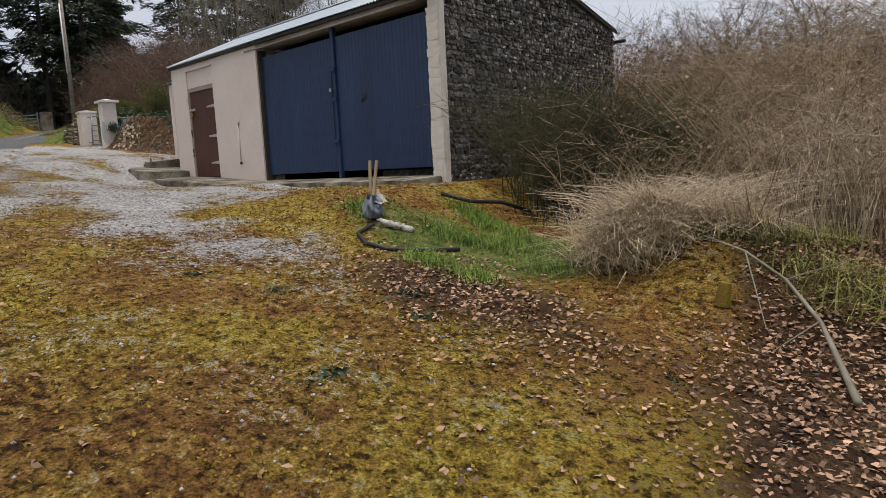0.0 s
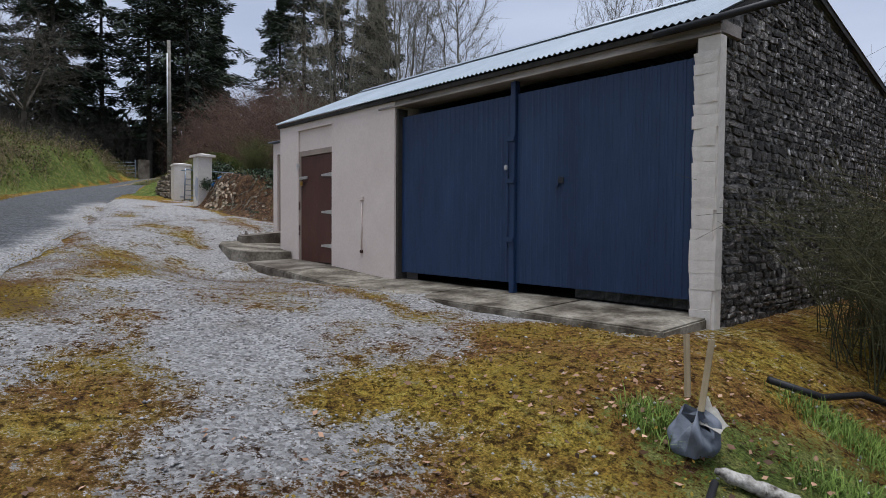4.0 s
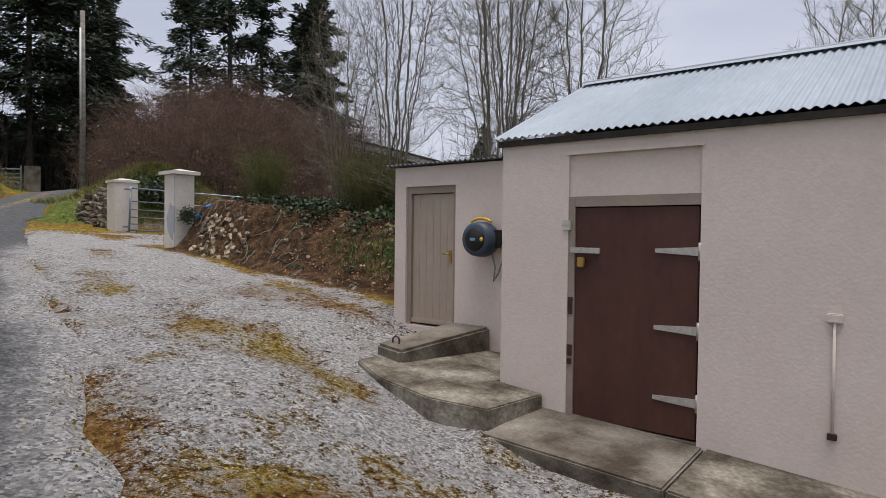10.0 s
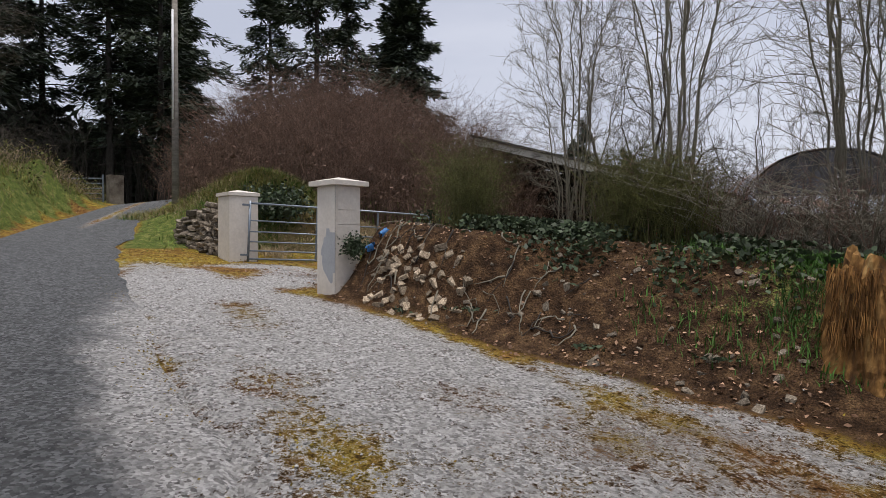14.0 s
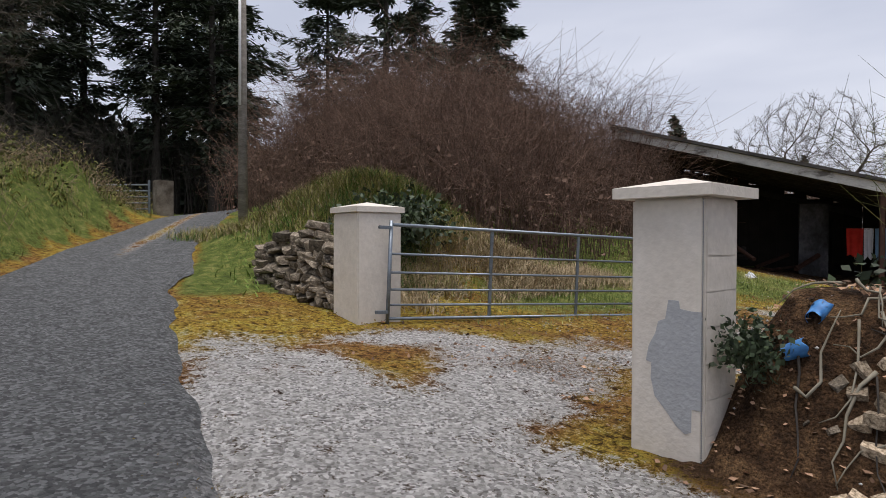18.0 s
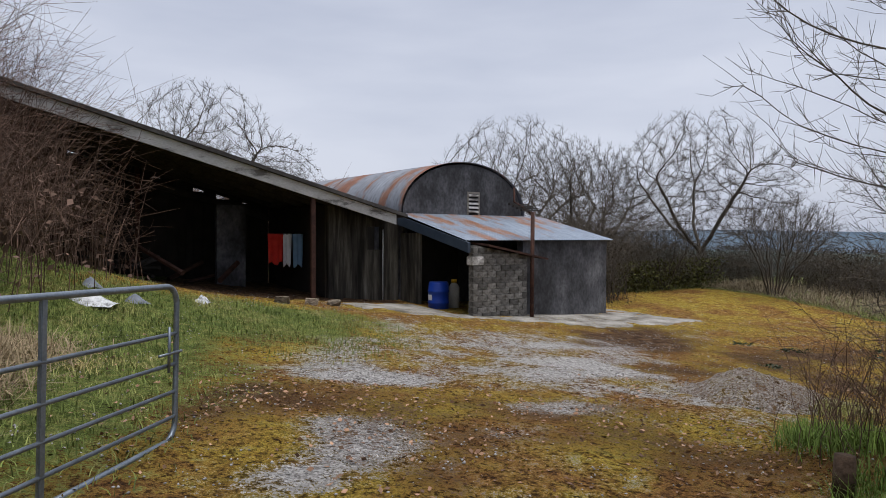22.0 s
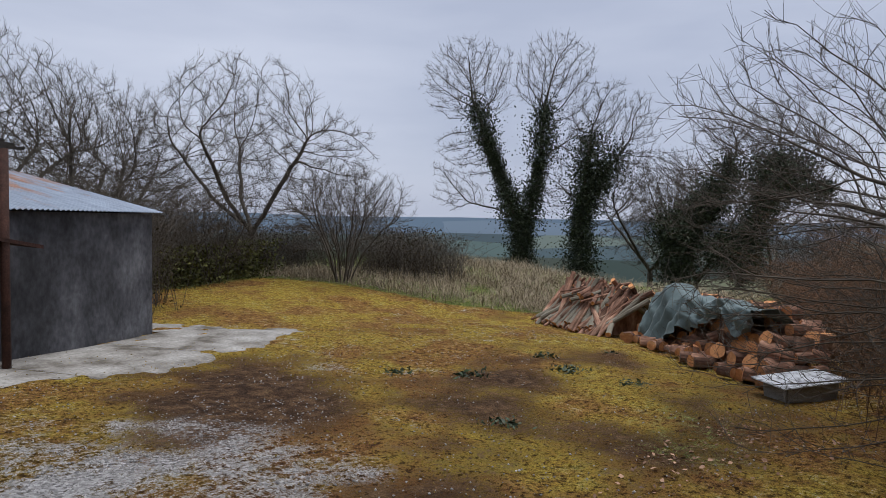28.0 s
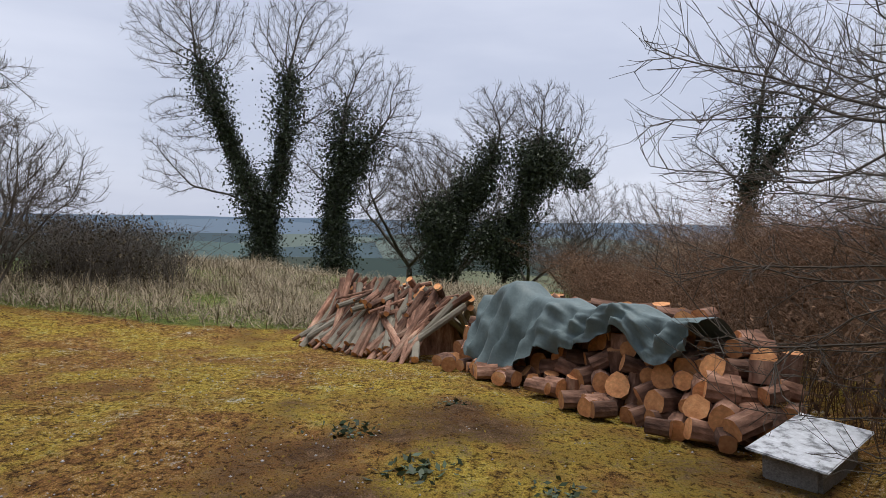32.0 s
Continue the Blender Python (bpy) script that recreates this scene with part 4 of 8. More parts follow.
    g = Geo()
    g.grid([[(a, b, z0) for a, b in xs], [(a, b, z1) for a, b in xs]])
    g.grid([[(a, b + 0.012, z0) for a, b in xs], [(a, b + 0.012, z1) for a, b in xs]])
    return g.mesh(name, material)


GS = -8.66
gates = thing("double_gate", "closed pair of tall blue-painted ribbed metal barn doors", "door")
for a, c in ((GX0 + 0.06, GS - 0.045), (GS + 0.045, GX1 - 0.03)):
    leaf = part("door_leaf", ribbed("door_leaf", a, c, FLOOR + 0.13, GTOP - 0.14, FY + 0.1, M_BLUE), gates)
    for z in (FLOOR + 0.2, 0.5 * (FLOOR + GTOP), GTOP - 0.2):
        part("rail", bx(a, c, FY + 0.125, FY + 0.165, z - 0.03, z + 0.03).mesh("rail", M_BLUE), leaf)
part("centre_post", bx(GS - 0.04, GS + 0.04, FY + 0.06, FY + 0.14, FLOOR + 0.0, GTOP + 0.01).mesh("centre_post", M_BLUE, bevel=0.006), gates)
part("draw_bolt", Geo().tube([(GS - 0.06, FY + 0.045, 1.95), (GS - 0.06, FY + 0.045, 3.3)], 0.014, 6).mesh("draw_bolt", M_BLUE), gates)
for z in (2.05, 2.75, 3.25):
    part("bolt_bracket", bx(GS - 0.09, GS + 0.05, FY + 0.03, FY + 0.06, z - 0.03, z + 0.03).mesh("bolt_bracket", M_BLUE, bevel=0.005), gates)
part("padlock", bx(GS - 0.085, GS - 0.04, FY + 0.0, FY + 0.03, 2.88, 2.94).mesh("padlock", M_STEEL, bevel=0.008), gates, "small steel padlock")
part("lock_hole", bx(-7.98, -7.91, FY + 0.076, FY + 0.085, 2.69, 2.76).mesh("lock_hole", M_BLACK), gates, "black lock hole")
part("lock_plate", bx(-8.03, -7.98, FY + 0.073, FY + 0.084, 2.66, 2.72).mesh("lock_plate", M_BLUE), gates)
part("side_post", bx(GX0 + 0.0, GX0 + 0.05, FY + 0.03, FY + 0.2, FLOOR, GTOP - 0.02).mesh("side_post", M_DARKWOOD), gates, "dark creosoted side post")
part("side_post", bx(GX1 - 0.03, GX1 + 0.0, FY + 0.03, FY + 0.2, FLOOR, GTOP - 0.02).mesh("side_post", M_DARKWOOD), gates)

bdoor = thing("door_1", "closed brown-painted sheet door with steel strap hinges", "door", kind="structure")
leaf = part("door_leaf", bx(DX0 + 0.06, DX1 - 0.02, FY + 0.03, FY + 0.075, 1.56, DTOP - 0.1).mesh("door_leaf", M_BROWN, bevel=0.004), bdoor)
part("door_frame", bx(DX0, DX0 + 0.06, FY + 0.01, FY + 0.12, 1.52, DTOP).mesh("door_frame", M_BEIGE2), bdoor, "worn beige timber frame")
part("door_frame", bx(DX0 + 0.062, DX1, FY + 0.01, FY + 0.12, DTOP - 0.09, DTOP).mesh("door_frame", M_BEIGE2), bdoor)
part("threshold", bx(DX0, DX1, FY + 0.0, FY + 0.3, 1.3, 1.545).mesh("threshold", M_CONC), bdoor)
for z in (1.855, 2.43, 3.06):
    part("strap_hinge", Geo().add([(DX1 - 0.02, FY + 0.012, z - 0.035), (DX1 - 0.02, FY + 0.012, z + 0.035), (DX1 - 0.36, FY + 0.012, z + 0.016), (DX1 - 0.36, FY + 0.012, z - 0.016),
        (DX1 - 0.02, FY + 0.028, z - 0.035), (DX1 - 0.02, FY + 0.028, z + 0.035), (DX1 - 0.36, FY + 0.028, z + 0.016), (DX1 - 0.36, FY + 0.028, z - 0.016)],
        [(0, 1, 2, 3), (7, 6, 5, 4), (0, 4, 5, 1), (1, 5, 6, 2), (2, 6, 7, 3), (3, 7, 4, 0)]).mesh("strap_hinge", M_STEEL), bdoor, "bare steel strap hinge")
    part("hinge_pin", Geo().tube([(DX1 - 0.008, FY + 0.018, z - 0.07), (DX1 - 0.008, FY + 0.018, z + 0.07)], 0.014, 8).mesh("hinge_pin", M_STEEL, True), bdoor)
hasp = part("hasp", bx(DX0 + 0.02, DX0 + 0.3, FY - 0.004, FY + 0.022, 3.02, 3.07).mesh("hasp", M_STEEL, bevel=0.004), bdoor, "steel hasp")
part("padlock", bx(DX0 + 0.1, DX0 + 0.165, FY - 0.03, FY + 0.005, 2.9, 2.985).mesh("padlock", M_BRASS, bevel=0.008), bdoor, "brass padlock")
part("staple_plate", bx(DX0 - 0.05, DX0 + 0.03, FY - 0.02, FY + 0.008, 3.22, 3.31).mesh("staple_plate", M_STEEL, bevel=0.004), bdoor)
for z, h in ((2.55, 0.15), (2.15, 0.1), (2.05, 0.05)):
    part("rusted_strike", bx(DX0 + 0.01, DX0 + 0.05, FY - 0.002, FY + 0.009, z - h / 2, z + h / 2).mesh("rusted_strike", M_IRON), bdoor)

pipe = thing("wall_pipe", "thin cream pipe with a small box on the wall", "pipe")
part("pipe", Geo().tube([(-12.0 + 0.25, FY - 0.016, 1.81), (-12.0 + 0.25, FY - 0.016, 2.60)], 0.010, 8).mesh("pipe", M_CREAM, True), pipe)
part("junction_box", bx(-11.8, -11.7, FY - 0.035, FY - 0.001, 2.59, 2.655).mesh("junction_box", M_CREAM, bevel=0.008), pipe)
part("foot_bracket", bx(-11.78, -11.72, FY - 0.03, FY - 0.001, 1.775, 1.82).mesh("foot_bracket", M_IRON, bevel=0.004), pipe)

# apron, steps and ramp of concrete
apron = thing("apron", "cracked weathered concrete apron along the shed front", "pavement", kind="structure")
xs = [-14.1, -12.6, -11.15, -9.4, -7.7, -6.2]
for i, (a, c) in enumerate(zip(xs, xs[1:])):
    za, zc = np.interp((a, c), (-14.1, -12.5, -11.1, -6), (1.6, 1.53, 1.43, FLOOR))
    ya, yc = np.interp((a, c), (-14.1, -11.2, -6.0), (5.95, 5.93, 6.08))
    g = Geo().add([(a + 0.008, ya, 0.7), (c - 0.008, yc, 0.7), (c - 0.008, FY + 0.2, 0.7), (a + 0.008, FY + 0.2, 0.7),
                   (a + 0.008, ya, za - 0.05), (c - 0.008, yc, zc - 0.05), (c - 0.008, FY + 0.2, zc), (a + 0.008, FY + 0.2, za)],
                  [(3, 2, 1, 0), (4, 5, 6, 7), (0, 1, 5, 4), (1, 2, 6, 5), (2, 3, 7, 6), (3, 0, 4, 7)])
    part("slab", g.mesh("slab", M_APRON if i >= 1 else M_CONC, bevel=0.015), apron)

# annex with plank door
AY, AX0, AX1 = 7.85, -16.83, -14.52
annex = thing("annex", "small flat-roofed cream outhouse built against the shed", "outhouse")
EX0, EX1, ETOP, EBOT = -16.64, -15.83, 3.78, 2.0
for x0, x1, y0, y1, z0, z1 in ((AX0, EX0, AY, AY + 0.2, 1.5, 4.03), (EX1, AX1, AY, AY + 0.2, 1.5, 4.03), (EX0, EX1, AY, AY + 0.2, ETOP, 4.03), (EX0, EX1, AY, AY + 0.2, 1.5, EBOT),
                                (AX0, AX0 + 0.2, AY + 0.2, 11.5, 1.5, 3.9), (AX0 + 0.2, AX1, 11.3, 11.5, 1.5, 3.9)):
    part("wall", bx(x0, x1, y0, y1, z0, z1).mesh("wall", M_CREAM), annex)
part("roof", corrugated("roof", AX0 - 0.08, AX1, (AY - 0.1, 4.06), (11.6, 3.95), material=M_GALV), annex, "grey corrugated sheet roof edge")
adoor = thing("door_2", "closed beige plank door in a beige frame", "door", kind="structure")
part("door_frame", Geo().box(EX0, EX0 + 0.07, AY + 0.03, AY + 0.14, EBOT, ETOP).box(EX1 - 0.05, EX1, AY + 0.03, AY + 0.14, EBOT, ETOP).box(EX0 + 0.07, EX1 - 0.05, AY + 0.03, AY + 0.14, ETOP - 0.09, ETOP).mesh("door_frame", M_BEIGE2), adoor)
pw = (EX1 - EX0 - 0.13) / 6
for i in range(6):
    part("plank", bx(EX0 + 0.0715 + i * pw, EX0 + 0.07 + (i + 1) * pw, AY + 0.07, AY + 0.1, EBOT + 0.04, ETOP - 0.1).mesh("plank", M_BEIGE, bevel=0.002), adoor)
part("weather_bar", bx(EX0 + 0.075, EX1 - 0.055, AY + 0.03, AY + 0.07, EBOT + 0.03, EBOT + 0.09).mesh("weather_bar", M_BEIGE, bevel=0.01), adoor)
handle = part("door_handle", bx(EX1 - 0.14, EX1 - 0.1, AY + 0.055, AY + 0.07, 2.82, 2.98).mesh("door_handle", M_BRASS, bevel=0.004), adoor, "brass lever handle")
part("lever", Geo().tube([(EX1 - 0.12, AY + 0.06, 2.93), (EX1 - 0.12, AY + 0.02, 2.93), (EX1 - 0.21, AY + 0.02, 2.93)], 0.009, 8).mesh("lever", M_BRASS, True), handle)

steps = thing("concrete_steps", "rough concrete landing and ramped block at the outhouse door", "steps")
outline = [(-15.85, 6.25), (-15.3, 5.98), (-14.62, 5.9), (-14.1, 6.05), (-14.02, 6.83), (-14.52, 6.84), (-14.52, 7.84), (-16.0, 7.84)]
land_g = Geo().prism(outline, "z", 1.2, 1.80)
land_g.v = [(x, y, z if z < 1.5 else 1.715 + 0.085 * (-14.0 - x)) for x, y, z in land_g.v]
part("landing", land_g.mesh("landing", M_APRON, bevel=0.012), steps)
ramp_g = Geo().add([(-15.93, 6.6, 1.7), (-15.5, 6.52, 1.7), (-15.28, 7.84, 1.7), (-15.88, 7.84, 1.7), (-15.93, 6.6, 1.99), (-15.5, 6.52, 1.97), (-15.28, 7.84, 2.1), (-15.88, 7.84, 2.1)],
                   [(3, 2, 1, 0), (4, 5, 6, 7), (0, 1, 5, 4), (1, 2, 6, 5), (2, 3, 7, 6), (3, 0, 4, 7)])
part("ramp", ramp_g.mesh("ramp", M_CONC, bevel=0.03), steps)
part("ring_bolt", Geo().tube([(-15.75 + 0.05 * math.cos(a), 6.72, 2.02 + 0.05 * math.sin(a)) for a in np.linspace(0, 2 * math.pi, 13)], 0.01, 6).mesh("ring_bolt", M_IRON, True), steps, "rusty iron ring")


# ---- gate piers and field gate ----
def pier(name, cx, cy, turn, w, d, z0, z1, cap, label):
    th = thing(name, label, "gate pier", pose(cx, cy, 0, 0, 0, turn), "gate piers")
    part("shaft", bx(-w / 2, w / 2, -d / 2, d / 2, z0, z1).mesh("shaft", M_PIER, bevel=0.015), th)
    part("cap", Geo().box(-w / 2 - cap, w / 2 + cap, -d / 2 - cap, d / 2 + cap, z1 + 0.002, z1 + 0.07).add(
        [(-w / 2 - cap, -d / 2 - cap, z1 + 0.071), (w / 2 + cap, -d / 2 - cap, z1 + 0.071), (w / 2 + cap, d / 2 + cap, z1 + 0.071), (-w / 2 - cap, d / 2 + cap, z1 + 0.071), (0, 0, z1 + 0.14)],
        [(0, 1, 4), (1, 2, 4), (2, 3, 4), (3, 0, 4)]).mesh("cap", M_PIER), th)
    return th


pier_r = pier("gate_pier", -24.62, 9.13, -2, 0.49, 0.46, 2.4, 4.43, 0.09, "square cream-rendered gate pier with a grey cement patch")
pier_l = pier("gate_pier", -29.25, 9.98, -8, 0.68, 0.62, 2.6, 4.5, 0.03, "square cream-rendered gate pier with a thin cap")

HINGE, TIP = Vector((-28.78, 9.95, 3.19)), Vector((-27.58, 14.05, 3.02))
gate_len = (TIP - HINGE).length
gd = (TIP - HINGE)
gate = thing("field_gate", "open galvanised steel tubular farm gate with five rails", "gate", pose(*HINGE, 0, -math.degrees(math.asin(gd.z / gate_len)), math.degrees(math.atan2(gd.y, gd.x))))
GH = 1.16
rails = [0.0, 0.17, 0.36, 0.57, 0.80]
cr = 0.14
top = [(0, 0, GH)] + [(gate_len - cr, 0, GH)] + [(gate_len - cr + cr * math.sin(a), 0, GH - cr + cr * math.cos(a)) for a in np.linspace(0.2, math.pi / 2, 6)]
bot = [(gate_len - cr * (1 - math.cos(a)), 0, cr - cr * math.sin(a)) for a in np.linspace(0, math.pi / 2, 6)] + [(0, 0, 0)]
part("outer_frame", Geo().tube(top + bot, 0.022, 8).mesh("outer_frame", M_GALV, True), gate)
for z in rails[1:]:
    part("rail", Geo().tube([(0, 0, z), (gate_len - 0.005, 0, z)], 0.015, 8).mesh("rail", M_GALV, True), gate)
part("heel_post", Geo().tube([(0, 0, -0.06), (0, 0, GH + 0.05)], 0.026, 8).mesh("heel_post", M_GALV, True), gate)
for u in (gate_len * 0.34, gate_len * 0.68):
    part("upright", bx(u - 0.022, u + 0.022, -0.012, 0.012, 0, GH).mesh("upright", M_GALV, bevel=0.004), gate)
latch = part("latch", Geo().tube([(gate_len - 0.13, -0.02, 0.52), (gate_len - 0.13, -0.02, 0.86)], 0.011, 6).mesh("latch", M_GALV, True), gate)
part("latch_bolt", Geo().tube([(gate_len - 0.26, -0.02, 0.66), (gate_len + 0.04, -0.02, 0.66)], 0.012, 6).mesh("latch_bolt", M_GALV, True), latch)
for z in (0.08, GH - 0.04):
    part("hinge_bracket", bx(-0.16, 0.0, -0.03, 0.03, z - 0.02, z + 0.02).mesh("hinge_bracket", M_GALV, bevel=0.005), gate)


# ---- farmyard buildings, turned about the yard ----
TH = 27.0
YARD = pose(-22.87, 24.75, 0, 0, 0, TH)
arch = thing("round_roofed_barn", "old rendered barn with a rusted barrel roof", "barn", YARD)
AC, AR, ASP, ATOP, AV, AL = 2.5, 2.45, 5.15, 6.82, 3.4, 12.0
rim = [(AC + AR * math.cos(a), ASP + (ATOP - ASP) * math.sin(a) ** 0.92) for a in np.linspace(math.pi, 0, 25)]
part("gable_wall", Geo().prism([(AC - AR, 1.8)] + rim + [(AC + AR, 1.8)], "y", AV, AV + 0.3).mesh("gable_wall", M_DARKCONC), arch)
part("side_wall", Geo().box(AC - AR, AC - AR + 0.25, AV + 0.3, AV + AL, 1.8, ASP).box(AC + AR - 0.25, AC + AR, AV + 0.3, AV + AL, 1.8, ASP).box(AC - AR, AC + AR, AV + AL, AV + AL + 0.3, 1.8, ASP).mesh("side_wall", M_DARKCONC), arch)
shell = Geo()
outer = [(AC + (AR + 0.1) * math.cos(a), ASP + 0.02 + (ATOP - ASP + 0.04) * abs(math.sin(a)) ** 0.92) for a in np.linspace(math.pi, 0, 41)]
vs = np.linspace(AV - 0.06, AV + AL + 0.2, 241)
shell.grid([[(p, v, q + 0.012 * math.cos(v * 30)) for p, q in outer] for v in vs])
part("barrel_roof", shell.mesh("barrel_roof", M_RUSTROOF, True), arch, "grey barrel-vaulted tin roof with orange rust")
VC = AC + 0.28
part("vent_frame", Geo().box(VC - 0.26, VC - 0.2, AV - 0.03, AV - 0.003, 5.2, 5.95).box(VC + 0.2, VC + 0.26, AV - 0.03, AV - 0.003, 5.2, 5.95).box(VC - 0.2, VC + 0.2, AV - 0.03, AV - 0.003, 5.89, 5.95).mesh("vent_frame", M_TIMBER), arch)
# flat dark panel paints the shade inside the vent opening
part("vent_hole", bx(VC - 0.2, VC + 0.2, AV - 0.012, AV - 0.002, 5.2, 5.89).mesh("vent_hole", M_ROOMSHADE), arch, "dark panel painting the shade in the louvred vent opening")
for i in range(5):
    part("louvre", Geo().prism([(AV - 0.05, 5.27 + i * 0.13), (AV - 0.014, 5.33 + i * 0.13), (AV - 0.014, 5.35 + i * 0.13), (AV - 0.055, 5.29 + i * 0.13)], "x", VC - 0.2, VC + 0.2).mesh("louvre", M_PALEBOARD), arch, "pale weathered louvre slat")

leanto = thing("lean_to", "rendered lean-to with a rusted tin roof and an open bay", "lean-to", YARD)
LU1, LV0 = 5.75, 0.35
LZE, LZT = 4.42, 5.2
part("front_wall", bx(2.1, LU1, LV0, LV0 + 0.25, 1.5, LZE - 0.03).mesh("front_wall", M_DARKCONC), leanto)
part("east_wall", Geo().prism([(LV0 + 0.25, 1.5), (AV, 1.5), (AV, LZT - 0.04), (LV0 + 0.25, LZE - 0.0)], "x", LU1 - 0.25, LU1).mesh("east_wall", M_DARKCONC), leanto)
tin = corrugated("tin_roof", -0.12, LU1 + 0.12, (LV0 - 0.15, LZE), (AV + 0.02, LZT), pitch=0.1, depth=0.012, material=M_TINROOF)
part("tin_roof", tin, leanto, "grey tin roof streaked with orange rust")
part("verge_fascia", Geo().prism([(0.05, 4.1), (AV, 4.85), (AV, 5.12), (0.05, 4.36)], "x", -0.14, -0.06).mesh("verge_fascia", M_SLATE), leanto, "dark slate-blue deep fascia board")
part("west_wall", bx(-0.02, 0.2, 2.6, AV, 1.5, 4.6).mesh("west_wall", M_SHEDWALL), leanto)
# dark panel carries the bay's inner shade in its colour
part("inner_back", bx(0.2, 2.1, AV - 0.1, AV - 0.02, 1.5, 4.9).mesh("inner_back", M_ROOMSHADE), leanto)
part("bay_lintel", bx(-0.05, 0.35, -0.02, 0.22, 3.78, 4.0).mesh("bay_lintel", M_BLOCK, bevel=0.01), leanto)
part("porch_roof", Geo().add([(0.35, -0.2, 4.32), (2.55, -0.2, 3.92), (2.55, 0.5, 3.97), (0.35, 0.5, 4.37), (0.35, -0.2, 4.27), (2.55, -0.2, 3.87), (2.55, 0.5, 3.92), (0.35, 0.5, 4.32)],
     [(0, 1, 2, 3), (7, 6, 5, 4), (0, 4, 5, 1), (1, 5, 6, 2), (2, 6, 7, 3), (3, 7, 4, 0)]).mesh("porch_roof", M_IRON), leanto, "rust-brown low porch roof edge")
part("bay_floor", bx(-0.3, 2.1, 0.0, AV - 0.1, 1.6, 2.33).mesh("bay_floor", M_CONC, bevel=0.01), leanto)

blockwall = thing("block_wall", "bare concrete block wall at the lean-to corner", "wall", YARD)
part("mortar", Geo().prism([(0.02, 1.7), (1.94, 1.7), (1.94, 3.96), (0.02, 4.3)], "y", 0.02, 0.19).mesh("mortar", M_MORTAR), blockwall)
block_me = bx(-0.157, 0.157, 0, 0.2, 0.004, 0.151).mesh("block", M_BLOCK, bevel=0.008)
half_me = bx(-0.077, 0.077, 0, 0.2, 0.004, 0.151).mesh("block", M_BLOCK, bevel=0.008)
rgb = np.random.default_rng(15)
for r in range(14):
    z, u = 2.05 + r * 0.155, 0.0
    while u < 1.8:
        w = 0.16 if (u == 0 and r % 2) or u + 0.32 > 1.94 else 0.32
        if z + 0.155 < 4.33 - 0.182 * (u + w / 2):
            part("block", block_me if w > 0.2 else half_me, blockwall, m=pose(u + w / 2, rgb.uniform(-0.006, 0.006), z))
        u += w
solid("iron_post", Geo().tube([(1.98, -0.14, 1.9), (1.98, -0.14, 5.2)], 0.055, 8).mesh("iron_post", M_IRON, True), "rusty round iron post beside the block wall", "post", YARD)
tank = thing("post_platform", "small slatted rack on a post above the lean-to roof", "rack", YARD)
for i in range(4):
    part("slat", bx(1.66, 2.41, -0.05 + i * 0.16, 0.02 + i * 0.16, 5.22 + 0.06 * i, 5.26 + 0.06 * i).mesh("slat", M_DARKWOOD), tank)
part("bracket", Geo().tube([(1.98, -0.1, 5.15), (1.98, 0.6, 5.5), (1.98, 0.6, 5.9)], 0.03, 6).mesh("bracket", M_IRON, True), tank)

# open-fronted shed
shed = thing("open_shed", "open-fronted pole shed with a sloping tin roof and flaking fascia", "shed", YARD)
SV0, SV1, SU0, SU1 = 2.5, 8.2, -10.3, -0.75


def shed_z(u):
    return 5.06 + (7.55 - 5.06) * (SU1 - u) / (SU1 - SU0)


def slab(u0, u1, v0, v1, dz0, dz1):
    return Geo().prism([(u0, shed_z(u0) + dz0), (u1, shed_z(u1) + dz0), (u1, shed_z(u1) + dz1), (u0, shed_z(u0) + dz1)], "y", v0, v1)


part("fascia", slab(SU0, SU1, SV0, SV0 + 0.05, -0.22, 0.055).mesh("fascia", M_PALEBOARD), shed, "flaking white-painted fascia board")
part("roof", slab(SU0 - 0.15, SU1 + 0.3, SV0 - 0.12, SV1 + 0.3, 0.06, 0.15).mesh("roof", M_SHEDTIN), shed, "dark corrugated roof sheets")
for v in np.linspace(SV0 + 1.0, SV1 - 0.2, 6):
    part("purlin", slab(SU0, SU1, v, v + 0.07, -0.12, 0.055).mesh("purlin", M_DARKWOOD), shed)
for u, v in ((-3.24, SV0 + 0.12), (-9.6, SV0 + 0.12), (-6.4, SV1 - 0.3), (-9.6, SV1 - 0.3)):
    gl = (YARD @ Vector((u, v, 0)))
    part("post", bx(u - 0.06, u + 0.06, v - 0.06, v + 0.06, gz(gl.x, gl.y) - 0.3, shed_z(u) - 0.0).mesh("post", M_IRON, bevel=0.01), shed, "rust-brown iron post")
for u0, u1, z0, z1 in ((-2.35, -1.11, 2.0, 5.4), (-1.11, -0.57, 2.0, 4.1), (-1.11, -0.57, 4.78, 5.3), (-0.57, -0.04, 2.0, 5.1)):
    part("rendered_wall", bx(u0, u1, 3.5, 3.75, z0, z1).mesh("rendered_wall", M_SHEDWALL), shed, "streaked grey rendered wall beside a window hole")
# near-black walls hold the room's shade in their colour
part("side_wall", bx(-2.35, -2.1, 3.76, 7.99, 2.0, 5.38).mesh("side_wall", M_ROOMSHADE), shed)
part("room_back", bx(-2.1, -0.05, 4.9, 5.0, 2.0, 5.3).mesh("room_back", M_ROOMSHADE), shed)
# darker render here paints in the shade under the roof
part("inner_wall", bx(-4.6, -3.75, 6.2, 6.4, 2.0, 5.4).mesh("inner_wall", M_DARKCONC), shed, "stained inner wall darkened for the shed's shade")
# dark boards added across the open back to keep daylight out
rgb = np.random.default_rng(8)
u = -10.2
while u < -2.4:
    w = min(rgb.uniform(0.22, 0.42), -2.36 - u)
